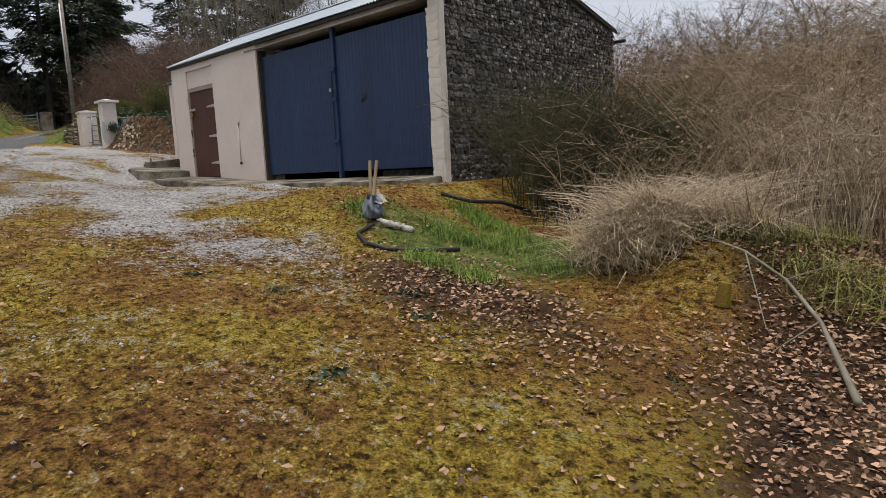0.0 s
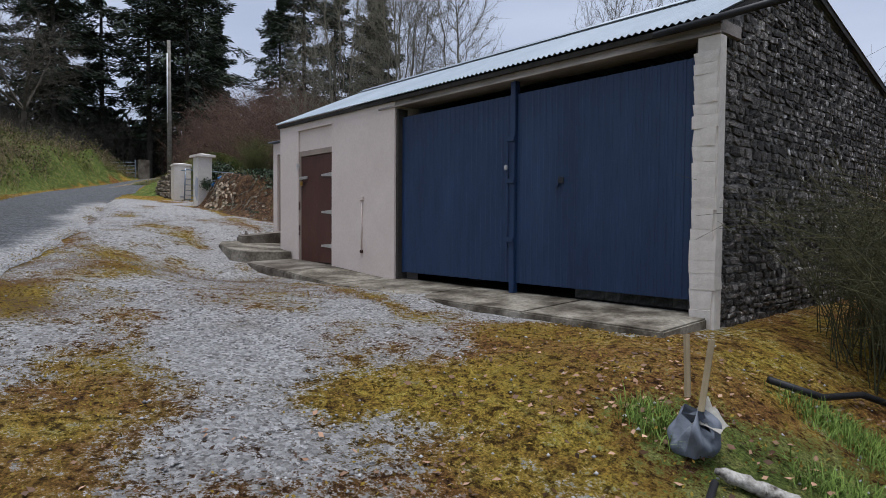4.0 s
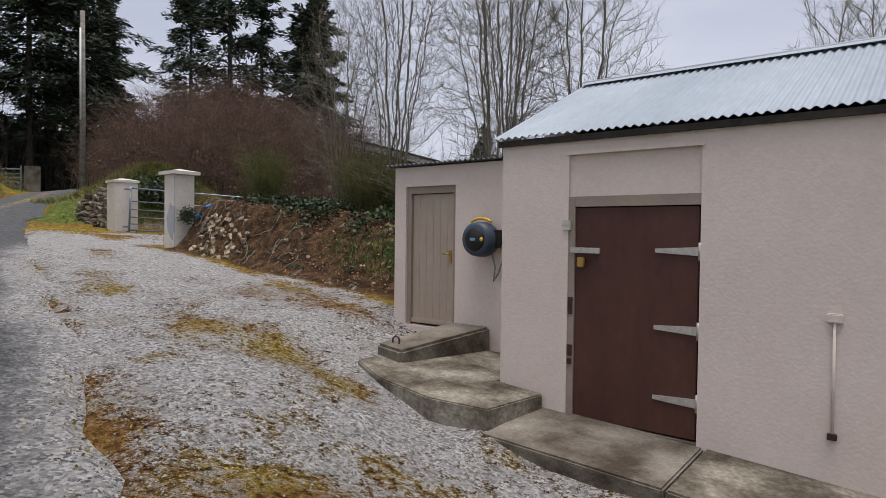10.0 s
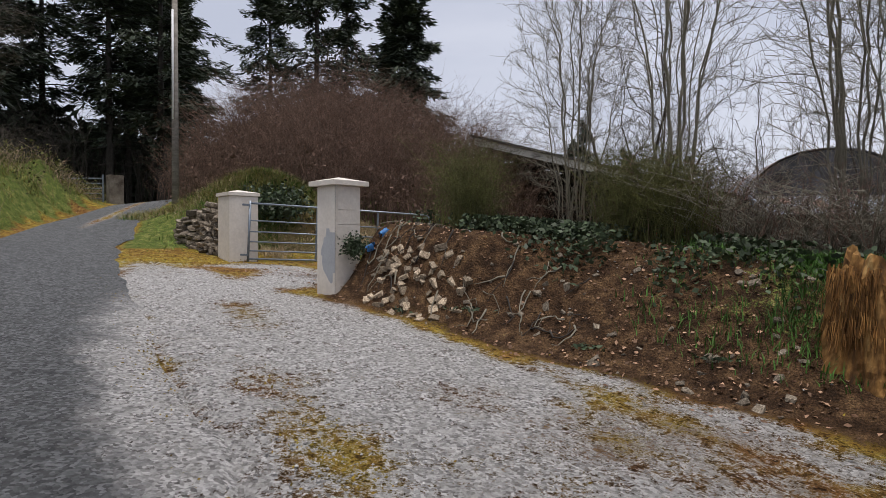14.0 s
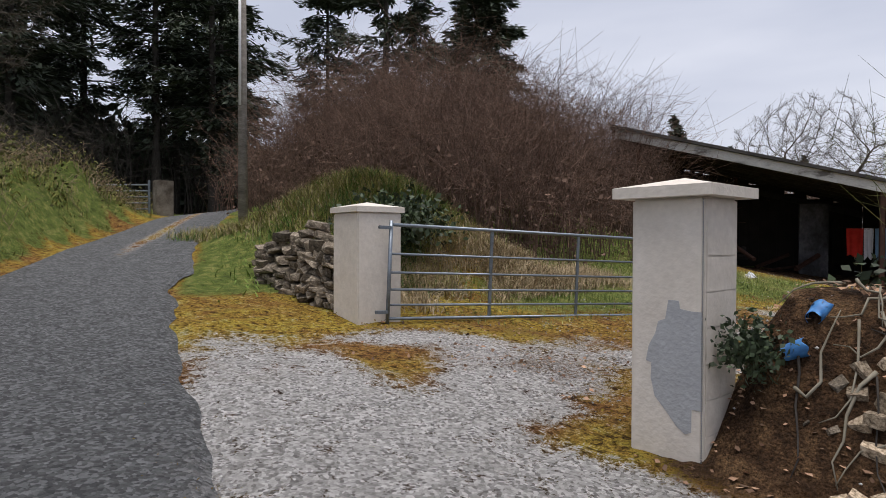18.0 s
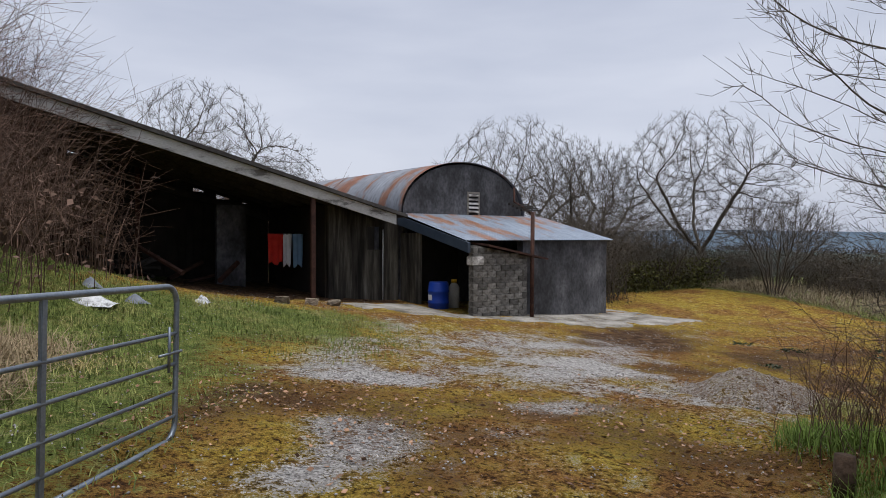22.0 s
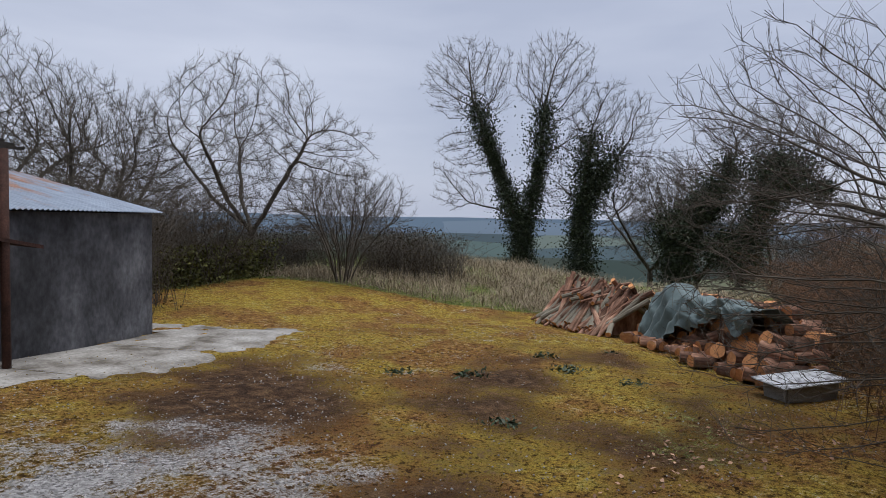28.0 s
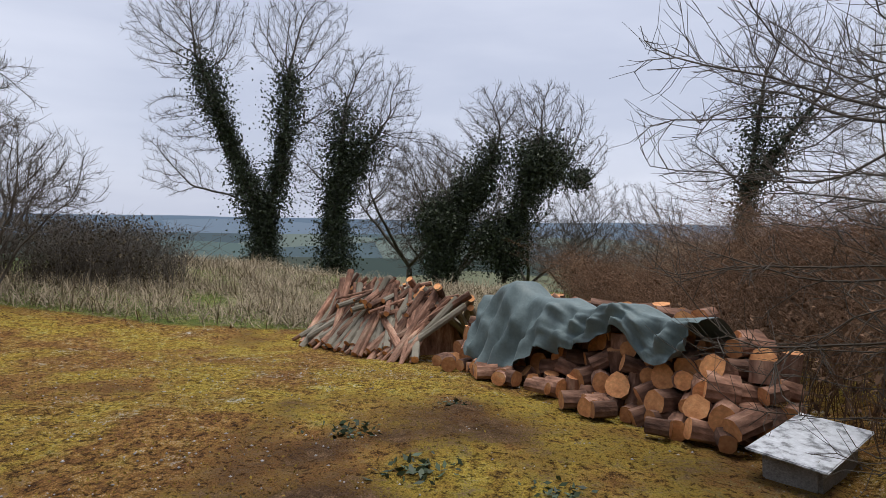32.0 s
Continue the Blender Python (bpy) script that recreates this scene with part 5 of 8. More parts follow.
    part("back_board", bx(u + 0.005, u + w, 8.0, 8.05, 2.0, shed_z(u + w) - rgb.choice((0.02, 0.1, 0.16, 0.3), p=(0.4, 0.25, 0.2, 0.15))).mesh("back_board", M_ROOMSHADE), shed, "added dark board closing the shed's open back")
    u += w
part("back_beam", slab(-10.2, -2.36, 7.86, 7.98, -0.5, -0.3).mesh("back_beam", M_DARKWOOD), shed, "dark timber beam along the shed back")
# more near-black boards added on the west side for shade
part("west_boards", bx(-10.3, -10.2, 3.4, 7.99, 2.4, shed_z(-10.3) - 0.35).mesh("west_boards", M_ROOMSHADE), shed)
part("downpipe", Geo().tube([(-0.62, 3.44, 2.3), (-0.62, 3.44, 4.7)], 0.013, 8).mesh("downpipe", M_WHITE, True), shed, "thin white downpipe")

drum = thing("plastic_drum", "upright blue plastic drum inside the lean-to bay", "drum", YARD @ pose(0.18, 1.75, 2.335))
prof = [(0.0, 0.27), (0.03, 0.29), (0.28, 0.29), (0.3, 0.305), (0.34, 0.305), (0.36, 0.29), (0.6, 0.29), (0.62, 0.305), (0.66, 0.305), (0.68, 0.29), (0.86, 0.28), (0.9, 0.25), (0.905, 0.0)]
part("barrel", Geo().tube([(0, 0, z) for z, r in prof], [max(r, 0.001) for z, r in prof], 24).mesh("barrel", M_BLUEPLASTIC, True), drum)
part("paper_label", bx(-0.31, -0.3, -0.1, 0.06, 0.4, 0.55).mesh("paper_label", M_WHITE), drum, "torn white label")
cyl = thing("gas_cylinder", "pale dirty steel gas cylinder inside the lean-to bay", "gas cylinder", YARD @ pose(0.85, 1.9, 2.335))
part("body", Geo().tube([(0, 0, z) for z in (0, 0.03, 0.7, 0.8, 0.84)], [0.14, 0.16, 0.16, 0.1, 0.03], 20).mesh("body", M_CONCPALE, True), cyl)
part("collar", Geo().tube([(0, 0, 0.84), (0, 0, 0.93)], [0.08, 0.08], 14).mesh("collar", M_YELLOW, True), cyl)

line = solid("washing_line", Geo().tube([(-3.74, 5.0, 4.6), (-3.0, 5.0, 4.53), (-2.36, 5.0, 4.6)], 0.006, 5).mesh("washing_line", M_BLACK), "thin washing line under the open shed roof", "washing line", YARD)


def cloth(name, u, w, h, material, label, seed):
    rng = np.random.default_rng(seed)
    ph = rng.uniform(0, 6)
    g = Geo()
    rows = []
    for i in range(13):
        s = i / 12
        rows.append([(u + w * (j / 12 - 0.5) * (1 - 0.12 * s), 5.0 + 0.03 * math.sin(j * 1.1 + ph) * (0.3 + s), 4.56 - h * s * (1 + 0.06 * math.sin(j * 0.7 + ph))) for j in range(13)])
    g.grid(rows)
    g.grid([[(a, b + 0.006, c) for a, b, c in r] for r in rows])
    return solid(name, g.mesh(name, material, True), label, "laundry", YARD, "washing on the line")


cloth("towel", -3.3, 0.46, 0.86, M_REDCLOTH, "red towel hanging on the washing line", 1)
cloth("shirt", -2.93, 0.26, 0.92, M_WHITECLOTH, "white cloth hanging on the washing line", 2)
cloth("towel", -2.6, 0.34, 0.95, M_BLUECLOTH, "pale blue towel hanging on the washing line", 3)


# ---- trees ----
def plant(name, meshes, label, m, group, category="tree"):
    th = thing(name, label, category, m, group)
    for part_name, me in meshes:
        part(part_name, me, th)
    return th


def colonise(seed, stems_, crowns, n, step=0.3, reach=2.6, kill=0.55, pull=(0, 0, 0.05), shell=0.45):
    """Limbs that grow from the stems into the crown's free space. stems_: lines of points; crowns: ellipsoids (centre, radii). Gives nodes, parents."""
    rg = np.random.default_rng(seed)
    pos, par = [], []
    for ln in stems_:
        prev = -1
        ln = [np.array(p, float) for p in ln]
        if pos:
            gap = np.linalg.norm(np.array(pos) - ln[0], axis=1)
            prev = int(gap.argmin()) if gap.min() < 0.6 else -1
        for a, b in zip(ln, ln[1:]):
            k = max(1, int(np.linalg.norm(b - a) / step))
            for i in range(k + (b is ln[-1])):
                pos.append(a + (b - a) * i / k + rg.normal(0, 0.035, 3) * (prev >= 0))
                par.append(prev)
                prev = len(pos) - 1
    vol = np.array([c[3] * c[4] * c[5] for c in crowns], float)
    at = []
    for c, share in zip(crowns, vol / vol.sum()):
        m = max(8, int(n * share))
        u = rg.normal(size=(m, 3))
        u /= np.linalg.norm(u, axis=1, keepdims=True)
        at.append(np.array(c[:3]) + u * (rg.uniform(0, 1, m) ** shell)[:, None] * np.array(c[3:]))
    at = np.concatenate(at)
    pos, par = np.array(pos), list(par)
    kids = np.zeros(len(pos), int)
    d = np.linalg.norm(at[:, None] - pos[None], axis=2)
    near_i, near_d = d.argmin(1), d.min(1)
    for _ in range(110):
        live = near_d < reach
        live &= near_d > kill
        if not live.any():
            break
        who, back = np.unique(near_i[live], return_inverse=True)
        v = at[live] - pos[near_i[live]]
        v /= np.linalg.norm(v, axis=1, keepdims=True)
        s = np.zeros((len(who), 3))
        np.add.at(s, back, v)
        s /= np.linalg.norm(s, axis=1, keepdims=True) + 1e-9
        s += rg.normal(0, 0.16, s.shape) + np.array(pull)
        s /= np.linalg.norm(s, axis=1, keepdims=True) + 1e-9
        ok = kids[who] < 3
        if not ok.any():
            break
        who, s = who[ok], s[ok]
        new_p = pos[who] + s * step
        kids[who] += 1
        base = len(pos)
        pos, par = np.concatenate([pos, new_p]), par + list(who)
        kids = np.concatenate([kids, np.zeros(len(new_p), int)])
        keep = near_d > kill
        at, near_i, near_d = at[keep], near_i[keep], near_d[keep]
        if not len(at):
            break
        d = np.linalg.norm(at[:, None] - new_p[None], axis=2)
        j, m = d.argmin(1), d.min(1)
        near_i, near_d = np.where(m < near_d, base + j, near_i), np.minimum(m, near_d)
    return pos, np.array(par)


def crown_tree(seed, stems_, crowns, n, material, tip=0.006, twig=0.42, twigs=3, gain=1.9, top=0.34, girth=1.0, **how):
    """(trunk mesh, crown mesh, limb points) of a leafless tree rooted at the origin."""
    rg = np.random.default_rng(seed + 1000)
    pos, par = colonise(seed, stems_, crowns, n, **how)
    m = len(pos)
    for _ in range(2):
        q = pos.copy()
        has = par >= 0
        q[has] = 0.7 * pos[has] + 0.3 * pos[par[has]]
        pos = np.where((np.arange(m) < 6)[:, None], pos, q)
    power = np.zeros(m)
    for i in range(m - 1, -1, -1):
        if power[i] == 0:
            power[i] = tip ** gain
        if par[i] >= 0:
            power[par[i]] += power[i]
    r = np.minimum(power ** (1 / gain) * girth, top)
    i = np.flatnonzero(par >= 0)
    seg, rad = np.stack([pos[par[i]], pos[i]], 1), np.stack([np.minimum(r[par[i]], r[i] * 1.35), r[i]], 1)
    big = r[i] > tip * 3.4
    fine_i = i[r[i] < tip * 2.6]
    d = pos[fine_i] - pos[par[fine_i]]
    d = np.repeat(d / (np.linalg.norm(d, axis=1, keepdims=True) + 1e-9), twigs, 0)
    p = np.repeat(pos[fine_i], twigs, 0) - d * rg.uniform(0, 0.25, (len(d), 1))
    v = d * 0.8 + rg.normal(0, 0.55, d.shape) + (0, 0, 0.22)
    v /= np.linalg.norm(v, axis=1, keepdims=True)
    ln = twig * rg.uniform(0.45, 1.3, (len(d), 1))
    mid_ = p + v * ln * 0.5
    end_ = mid_ + (v + rg.normal(0, 0.2, v.shape) + (0, 0, 0.25)) * ln * 0.5
    tw = np.concatenate([np.stack([p, mid_], 1), np.stack([mid_, end_], 1)])
    tr_ = np.concatenate([np.tile((tip * 0.85, tip * 0.7), (len(p), 1)), np.tile((tip * 0.7, tip * 0.45), (len(p), 1))])
    pts = np.concatenate([seg[big].mean(1), rad[big][:, :1]], 1)
    return (sticks("trunk", seg[big], rad[big], material, 7), sticks("crown", np.concatenate([seg[~big], tw]), np.concatenate([rad[~big], tr_]), material, 3), pts)


def bush_tree(seed, stems_n, crowns, n, material, tip, spread_, tall, **how):
    """A many-stemmed bush: stems fan out of one root."""
    rg = np.random.default_rng(seed)
    fan = []
    for k in range(stems_n):
        a = 2 * math.pi * (k + rg.uniform(-0.3, 0.3)) / stems_n
        s = spread_ * rg.uniform(0.4, 1.1)
        fan.append([(0.12 * math.cos(a), 0.12 * math.sin(a), -0.3), (0.45 * s * math.cos(a), 0.45 * s * math.sin(a), tall * 0.45), (s * math.cos(a), s * math.sin(a), tall * rg.uniform(0.8, 1.1))])
    return crown_tree(seed, fan, crowns, n, material, tip, **how)


def round_tree(seed, fork, wide, tall, n, tip=0.007):
    """A spreading tree with a short trunk and a domed crown."""
    rg = np.random.default_rng(seed)
    limbs = [[(0, 0, -0.4), (rg.normal(0, 0.08), rg.normal(0, 0.08), fork)]]
    a0 = rg.uniform(0, 6)
    for k in range(4):
        a = a0 + k * 1.57 + rg.normal(0, 0.3)
        s = wide * rg.uniform(0.3, 0.48)
        limbs.append([limbs[0][1], (s * 0.45 * math.cos(a), s * 0.45 * math.sin(a), fork + (tall - fork) * 0.2), (s * math.cos(a), s * math.sin(a), fork + (tall - fork) * rg.uniform(0.42, 0.55))])
    zc = fork * 0.75 + (tall - fork * 0.75) * 0.5
    crowns = [(0, 0, zc + 0.3, wide * 0.5, wide * 0.5, (tall - fork * 0.75) * 0.5)]
    for k in range(5):
        a, f = rg.uniform(0, 6.28), rg.uniform(0.3, 0.5)
        crowns.append((wide * f * math.cos(a), wide * f * math.sin(a), zc + rg.uniform(-0.25, 0.3) * tall * 0.5, wide * 0.2, wide * 0.2, wide * 0.17))
    return crown_tree(seed, limbs, crowns, n, M_BARK, tip, step=0.27, kill=0.36, girth=1.0, twigs=3, twig=0.36, gain=2.05, shell=0.5)


T_OAK = [round_tree(12 + i, 1.9, 9.0, 9.4, 4200, 0.0065) for i in range(3)]
T_ASH = [bush_tree(41 + i, 11, [(0, 0, 5.2, 1.9, 1.9, 4.0), (0.3, 0.2, 7.6, 1.8, 1.8, 2.8)], 2200, M_BARKPALE, 0.0042, 0.95, 6.2, pull=(0, 0, 0.5), kill=0.26, twig=0.4, twigs=3, step=0.25, gain=2.35, shell=0.6) for i in range(2)]
T_SALLY = [bush_tree(51 + i, 13, [(0, 0, 2.5, 2.7, 2.7, 2.0)], 2600, M_BARK, 0.0052, 1.6, 2.6, pull=(0, 0, 0.25), kill=0.27, step=0.22, gain=2.1, twig=0.32, shell=0.5) for i in range(2)]
T_HAZEL = [bush_tree(81, 6, [(-0.4, 0.9, 3.3, 2.0, 1.5, 2.1)], 1100, M_BARK, 0.0032, 1.0, 2.3, pull=(0, 0, 0.1), kill=0.26, step=0.2, twig=0.28, twigs=2, gain=2.0),
           bush_tree(82, 7, [(0.0, 3.1, 2.5, 2.3, 1.7, 2.6)], 1500, M_BARK, 0.0034, 1.1, 2.2, pull=(-0.05, 0.12, -0.12), kill=0.28, step=0.22, twig=0.32, twigs=2, gain=2.0),
           bush_tree(83, 7, [(0.2, 3.0, 2.5, 2.1, 1.7, 2.5)], 1300, M_BARK, 0.0036, 1.3, 2.4, pull=(0, 0.12, -0.1), kill=0.28, step=0.22, twig=0.34, twigs=2, gain=2.0)]
T_SHRUB = [bush_tree(61 + i, 10, [(0, 0, 1.7, 1.9, 1.6, 1.4)], 1300, M_BARK, 0.004, 1.2, 1.6, pull=(0, 0, 0.05), kill=0.22, step=0.18, twig=0.28, twigs=2, gain=2.0) for i in range(2)]
# the ivy-clad row: local x runs along the hedge, seen square on from the yard
T_FORK = crown_tree(31, [[(0, 0, -0.5), (0.1, 0, 2.4), (-1.2, 0.2, 5.6), (-2.2, 0.1, 8.4), (-2.7, 0, 9.6)], [(0.1, 0, 2.4), (0.8, -0.1, 5.4), (1.2, 0, 9.4)], [(0, 0, 3.2), (-1.6, 0.4, 3.9), (-3.0, 0.2, 4.2)], [(0.9, 0, 6.6), (2.4, 0.3, 7.6)]],
                    [(-3.0, 0, 11.0, 3.0, 2.4, 2.5), (1.7, 0, 11.2, 2.5, 2.2, 2.5), (-3.4, 0.2, 6.4, 2.0, 1.6, 2.4), (2.5, 0, 7.4, 1.5, 1.6, 1.8), (-3.6, 0.2, 4.6, 1.7, 1.2, 1.0)], 4600, M_BARK, 0.0068, step=0.27, kill=0.36, gain=1.95, twig=0.36)
T_TALL = crown_tree(32, [[(0, 0, -0.5), (-0.2, 0, 3.0), (0.1, 0, 6.0), (0.3, 0, 8.2)], [(0, 0, 4.4), (1.2, 0.3, 6.2), (2.0, 0, 7.4)], [(0, 0, 4.0), (-1.0, 0, 5.0), (-1.5, 0, 5.6)]],
                    [(1.3, 0, 8.6, 2.7, 2.1, 2.4), (2.6, 0, 6.4, 1.6, 1.6, 2.0), (-1.5, 0, 5.2, 1.3, 1.3, 1.6)], 3200, M_BARK, 0.0068, step=0.27, kill=0.35, gain=1.92, twig=0.36)
T_LEAN = crown_tree(33, [[(0, 0, -0.5), (0.4, 0, 1.8), (1.2, 0, 3.6), (2.4, 0.1, 5.0), (2.8, 0, 6.6)], [(0.4, 0, 1.8), (-0.6, 0, 3.0)]],
                    [(2.6, 0, 7.0, 2.0, 1.8, 1.8), (-0.6, 0, 4.6, 2.0, 1.8, 2.0)], 2400, M_BARK, 0.0068, step=0.27, kill=0.34, gain=1.9, twig=0.36)
T_HEAD = crown_tree(34, [[(0, 0, -0.5), (0.5, 0, 2.2), (1.3, 0, 4.2), (1.7, 0, 5.6)], [(1.3, 0, 4.2), (2.8, 0, 4.8), (3.4, 0, 3.9)]],
                    [(1.6, 0, 6.8, 2.3, 2.0, 1.8), (3.4, 0, 5.4, 1.4, 1.4, 1.5)], 2400, M_BARK, 0.0068, step=0.27, kill=0.34, gain=1.9, twig=0.36)


def tree_at(name, kindm, x, y, scale, turn, label, group, lean=0.0, sink=0.0):
    return plant(name, [("trunk", kindm[0]), ("crown", kindm[1])], label, pose(x, y, gz(x, y) - sink, lean, 0, turn) @ Matrix.Scale(scale, 4), group)


# leafless trees east and north of the yard
for x, y, k, s, r in ((-9.0, 37.2, 1, 0.92, 20), (-14.6, 38.8, 0, 0.8, 100), (-17.2, 41.0, 2, 0.95, 200), (-11.6, 42.5, 2, 0.8, 60)):
    tree_at("bare_tree", T_OAK[k], x, y, s, r, "tall spreading leafless tree in the far hedge", "hedge trees", sink=0.2)
for x, y, k, s, r in ((-31.8, 36.2, 1, 0.8, 80), (-28.8, 38.5, 2, 0.55, 150)):
    tree_at("bare_tree", T_OAK[k], x, y, s, r, "leafless round-crowned tree behind the barn", "trees behind the barn")
for x, y, k, s, r in ((-40, -3.5, 0, 0.9, 10), (-47, 1.0, 2, 0.95, 200), (-44, 6.6, 1, 0.75, 90)):
    tree_at("bare_tree", T_OAK[k], x, y, s, r, "leafless tree on the bank across the road", "roadside trees")
for x, y, k, s, r in ((-8.3, 32.4, 0, 1.02, 0), (-5.0, 35.5, 1, 0.9, 90), (-11.6, 35.4, 1, 0.8, 200), (-41.0, 27.8, 1, 0.95, 20)):
    tree_at("willow_bush", T_SALLY[k], x, y, s, r, "many-stemmed leafless willow bush at the field edge", "willow bushes", sink=0.1)

# ivy-clad trees
rng = np.random.default_rng(77)


def ivy_tree(x, y, z, kindm, scale, turn, upto, amount, label, spread_=0.34, least=0.05, heads=()):
    th = plant("ivy_tree", [("trunk", kindm[0]), ("crown", kindm[1])], label, pose(x, y, z, 0, 0, turn) @ Matrix.Scale(scale, 4), "ivy-clad trees")
    pts = kindm[2]
    pts = pts[(pts[:, 2] < upto) & (pts[:, 3] > least) & (pts[:, 2] > 0)]
    pick = pts[rng.choice(len(pts), amount, p=pts[:, 3] / pts[:, 3].sum())]
    tuft = octaves(pick[:, 2] * 1.3, pick[:, 0] * 2 + pick[:, 1], 0.8, 6)[:, None]
    at = pick[:, :3] + rng.normal(0, 1, (amount, 3)) * spread_ * (0.15 + 1.6 * tuft ** 1.4) * (1.0, 1.0, 1.3)
    for hx, hy, hz, hr, m in heads:
        u = rng.normal(0, 1, (m, 3))
        at = np.concatenate([at, np.array((hx, hy, hz)) + u / np.linalg.norm(u, axis=1, keepdims=True) * hr * (rng.uniform(0.05, 1, (m, 1)) ** 0.5) * (0.25 + 1.5 * octaves(u[:, 0] * 1.5 + u[:, 1], u[:, 2] * 1.5, 0.9, 8))[:, None]])
    part("ivy", leaves("ivy", at, 0.062, M_IVY, rng), th, "dark green ivy smothering trunk and limbs")
    return th


ivy_tree(6.3, 33.4, 1.2, T_FORK, 1.0, -61, 9.7, 36000, "tall leafless tree with two ivy-clad stems", 0.42, 0.075)
ivy_tree(7.4, 30.2, 1.0, T_TALL, 1.0, -64, 8.4, 24000, "leafless tree with a thick ivy-wrapped trunk", 0.5, 0.07)
ivy_tree(7.8, 25.6, 1.5, T_LEAN, 1.0, -72, 6.4, 18000, "leaning ivy-smothered tree with low bushy ivy", 0.5, 0.07, ((0.2, 0, 2.6, 1.3, 7000), (1.6, 0, 3.9, 0.9, 3500)))
ivy_tree(8.2, 22.6, 1.8, T_HEAD, 1.0, -78, 5.6, 14000, "ivy-smothered tree with a round dark head", 0.42, 0.07, ((1.6, 0, 4.9, 1.45, 10000), (3.3, 0, 4.2, 0.6, 1500), (-0.4, 0, 1.4, 1.3, 6000)))
ivy_tree(5.2, 13.2, 1.2, T_TALL, 0.98, -100, 7.4, 9000, "leafless tree with some ivy on its limbs", 0.36, 0.07)
for x, y, k, s, r in ((12.0, 28.0, 0, 0.92, 0), (13.0, 25.6, 1, 0.9, 120), (14.5, 22.0, 2, 0.92, 210), (15.5, 27.0, 1, 0.85, 20), (13.1, 17.2, 2, 0.8, 250), (15.0, 19.5, 0, 0.62, 30), (20.0, 15.0, 1, 0.7, 10)):
    tree_at("bare_tree", T_OAK[k], x, y, s, r, "slender leafless tree in the lower hedge", "lower hedge trees")

# pale slender trees on the bank behind the shed
for x, y, k, s, r in ((-20.6, 11.9, 0, 0.86, 0), (-22.0, 11.6, 1, 0.62, 70), (-18.6, 12.9, 1, 0.95, 150), (-17.9, 12.2, 0, 0.8, 40), (-16.8, 13.4, 0, 0.86, 220), (-12.3, 14.4, 0, 0.66, 30), (-9.9, 14.6, 1, 0.62, 200)):
    tree_at("ash_tree", T_ASH[k], x, y, s, r, "pale slender leafless tree with several stems", "slender bank trees")

# grey shrubs whose twigs reach into the yard
for x, y, k, s, r in ((-21.4, 12.2, 0, 0.95, 0), (-17.4, 14.2, 1, 0.88, 0), (-14.8, 14.3, 2, 1.0, 0), (-19.2, 13.8, 0, 0.85, 10)):
    tree_at("hazel_tree", T_HAZEL[k], x, y, s, r, "grey leafless hazel with long boughs over the yard", "yard hazels", sink=0.05)
for x, y, k, s, r in ((-19.2, 14.4, 0, 0.85, 0), (-17.4, 15.0, 1, 0.8, 60), (-15.8, 15.3, 0, 0.85, 110), (-14.4, 15.2, 1, 0.72, 170)):
    tree_at("grey_shrub", T_SHRUB[k], x, y, s, r, "grey twiggy leafless shrub leaning over the yard", "yard shrubs", sink=0.05)


# ---- conifers ----
def conifer_meshes(seed, height, radius, bare=0.12, density=1.0, droop=0.3, gappy=0.2):
    """A spruce: whorls of drooping boughs, each a flat spray of needles, on a straight trunk."""
    rng = np.random.default_rng(seed)
    seg, rad, at, way = [], [], [], []
    z = height * bare * 0.5
    while z < height * 0.985:
        f = z / height
        reach = radius * min(1.0, max(0.12, (f - bare * 0.5) / 0.22)) * (1 - f) ** 0.8 * 1.15 + 0.25
        for b in range(rng.integers(4, 7)):
            if rng.uniform() < gappy:
                continue
            a, ln = rng.uniform(0, 2 * math.pi), reach * rng.uniform(0.5, 1.2)
            p, d = np.array((0, 0, z + rng.uniform(-0.45, 0.45))), np.array((math.cos(a), math.sin(a), 0.3 - 0.3 * (1 - f) + rng.normal(0, 0.12)))
            side = np.array((-math.sin(a), math.cos(a), 0))
            for k in range(5):
                q = p + d * ln / 5
                seg.append((p, q))
                rad.append((0.05 * (1 - k / 6), 0.05 * (1 - (k + 1) / 6)))
                if k or f > 0.7:
                    m = int((5 + 4.5 * ln) * density)
                    s, w = rng.uniform(0, 1, (m, 1)), rng.uniform(-1, 1, (m, 1))
                    half = 0.30 * ln * (1.1 - k / 6)
                    at.append(p + (q - p) * s + side * w * half - np.array((0, 0, 1)) * (np.abs(w) * half * droop + rng.uniform(-0.18, 0.4, (m, 1))))
                    way.append(d + side * w * 0.9 + rng.normal(0, 0.3, (m, 3)) - (0, 0, 0.25))
                p, d = q, d + (0, 0, -0.1 if k < 3 else 0.12)
        z += rng.uniform(0.4, 0.75) * (0.75 if f > 0.6 else 1)
    seg.append(((0, 0, -0.5), (0, 0, height * 0.97)))
    rad.append((height * 0.0125, 0.03))
    at, u = np.concatenate(at), np.concatenate(way)
    u /= np.linalg.norm(u, axis=1, keepdims=True)
    n = len(at)
    w = np.cross(u, rng.normal(0, 0.35, (n, 3)) + (0, 0, 1))
    w /= np.linalg.norm(w, axis=1, keepdims=True)
    s = 0.28 * rng.uniform(0.5, 1.4, (n, 1))
    v = np.stack([at - u * s, at + w * s * 0.26 - (0, 0, 0.03), at + u * s, at - w * s * 0.26 - (0, 0, 0.03)], 1).reshape(-1, 3)
    return sticks("trunk", seg, rad, M_BARKDARK, 5), arrays("foliage", v, np.arange(4 * n).reshape(-1, 4), M_NEEDLE)


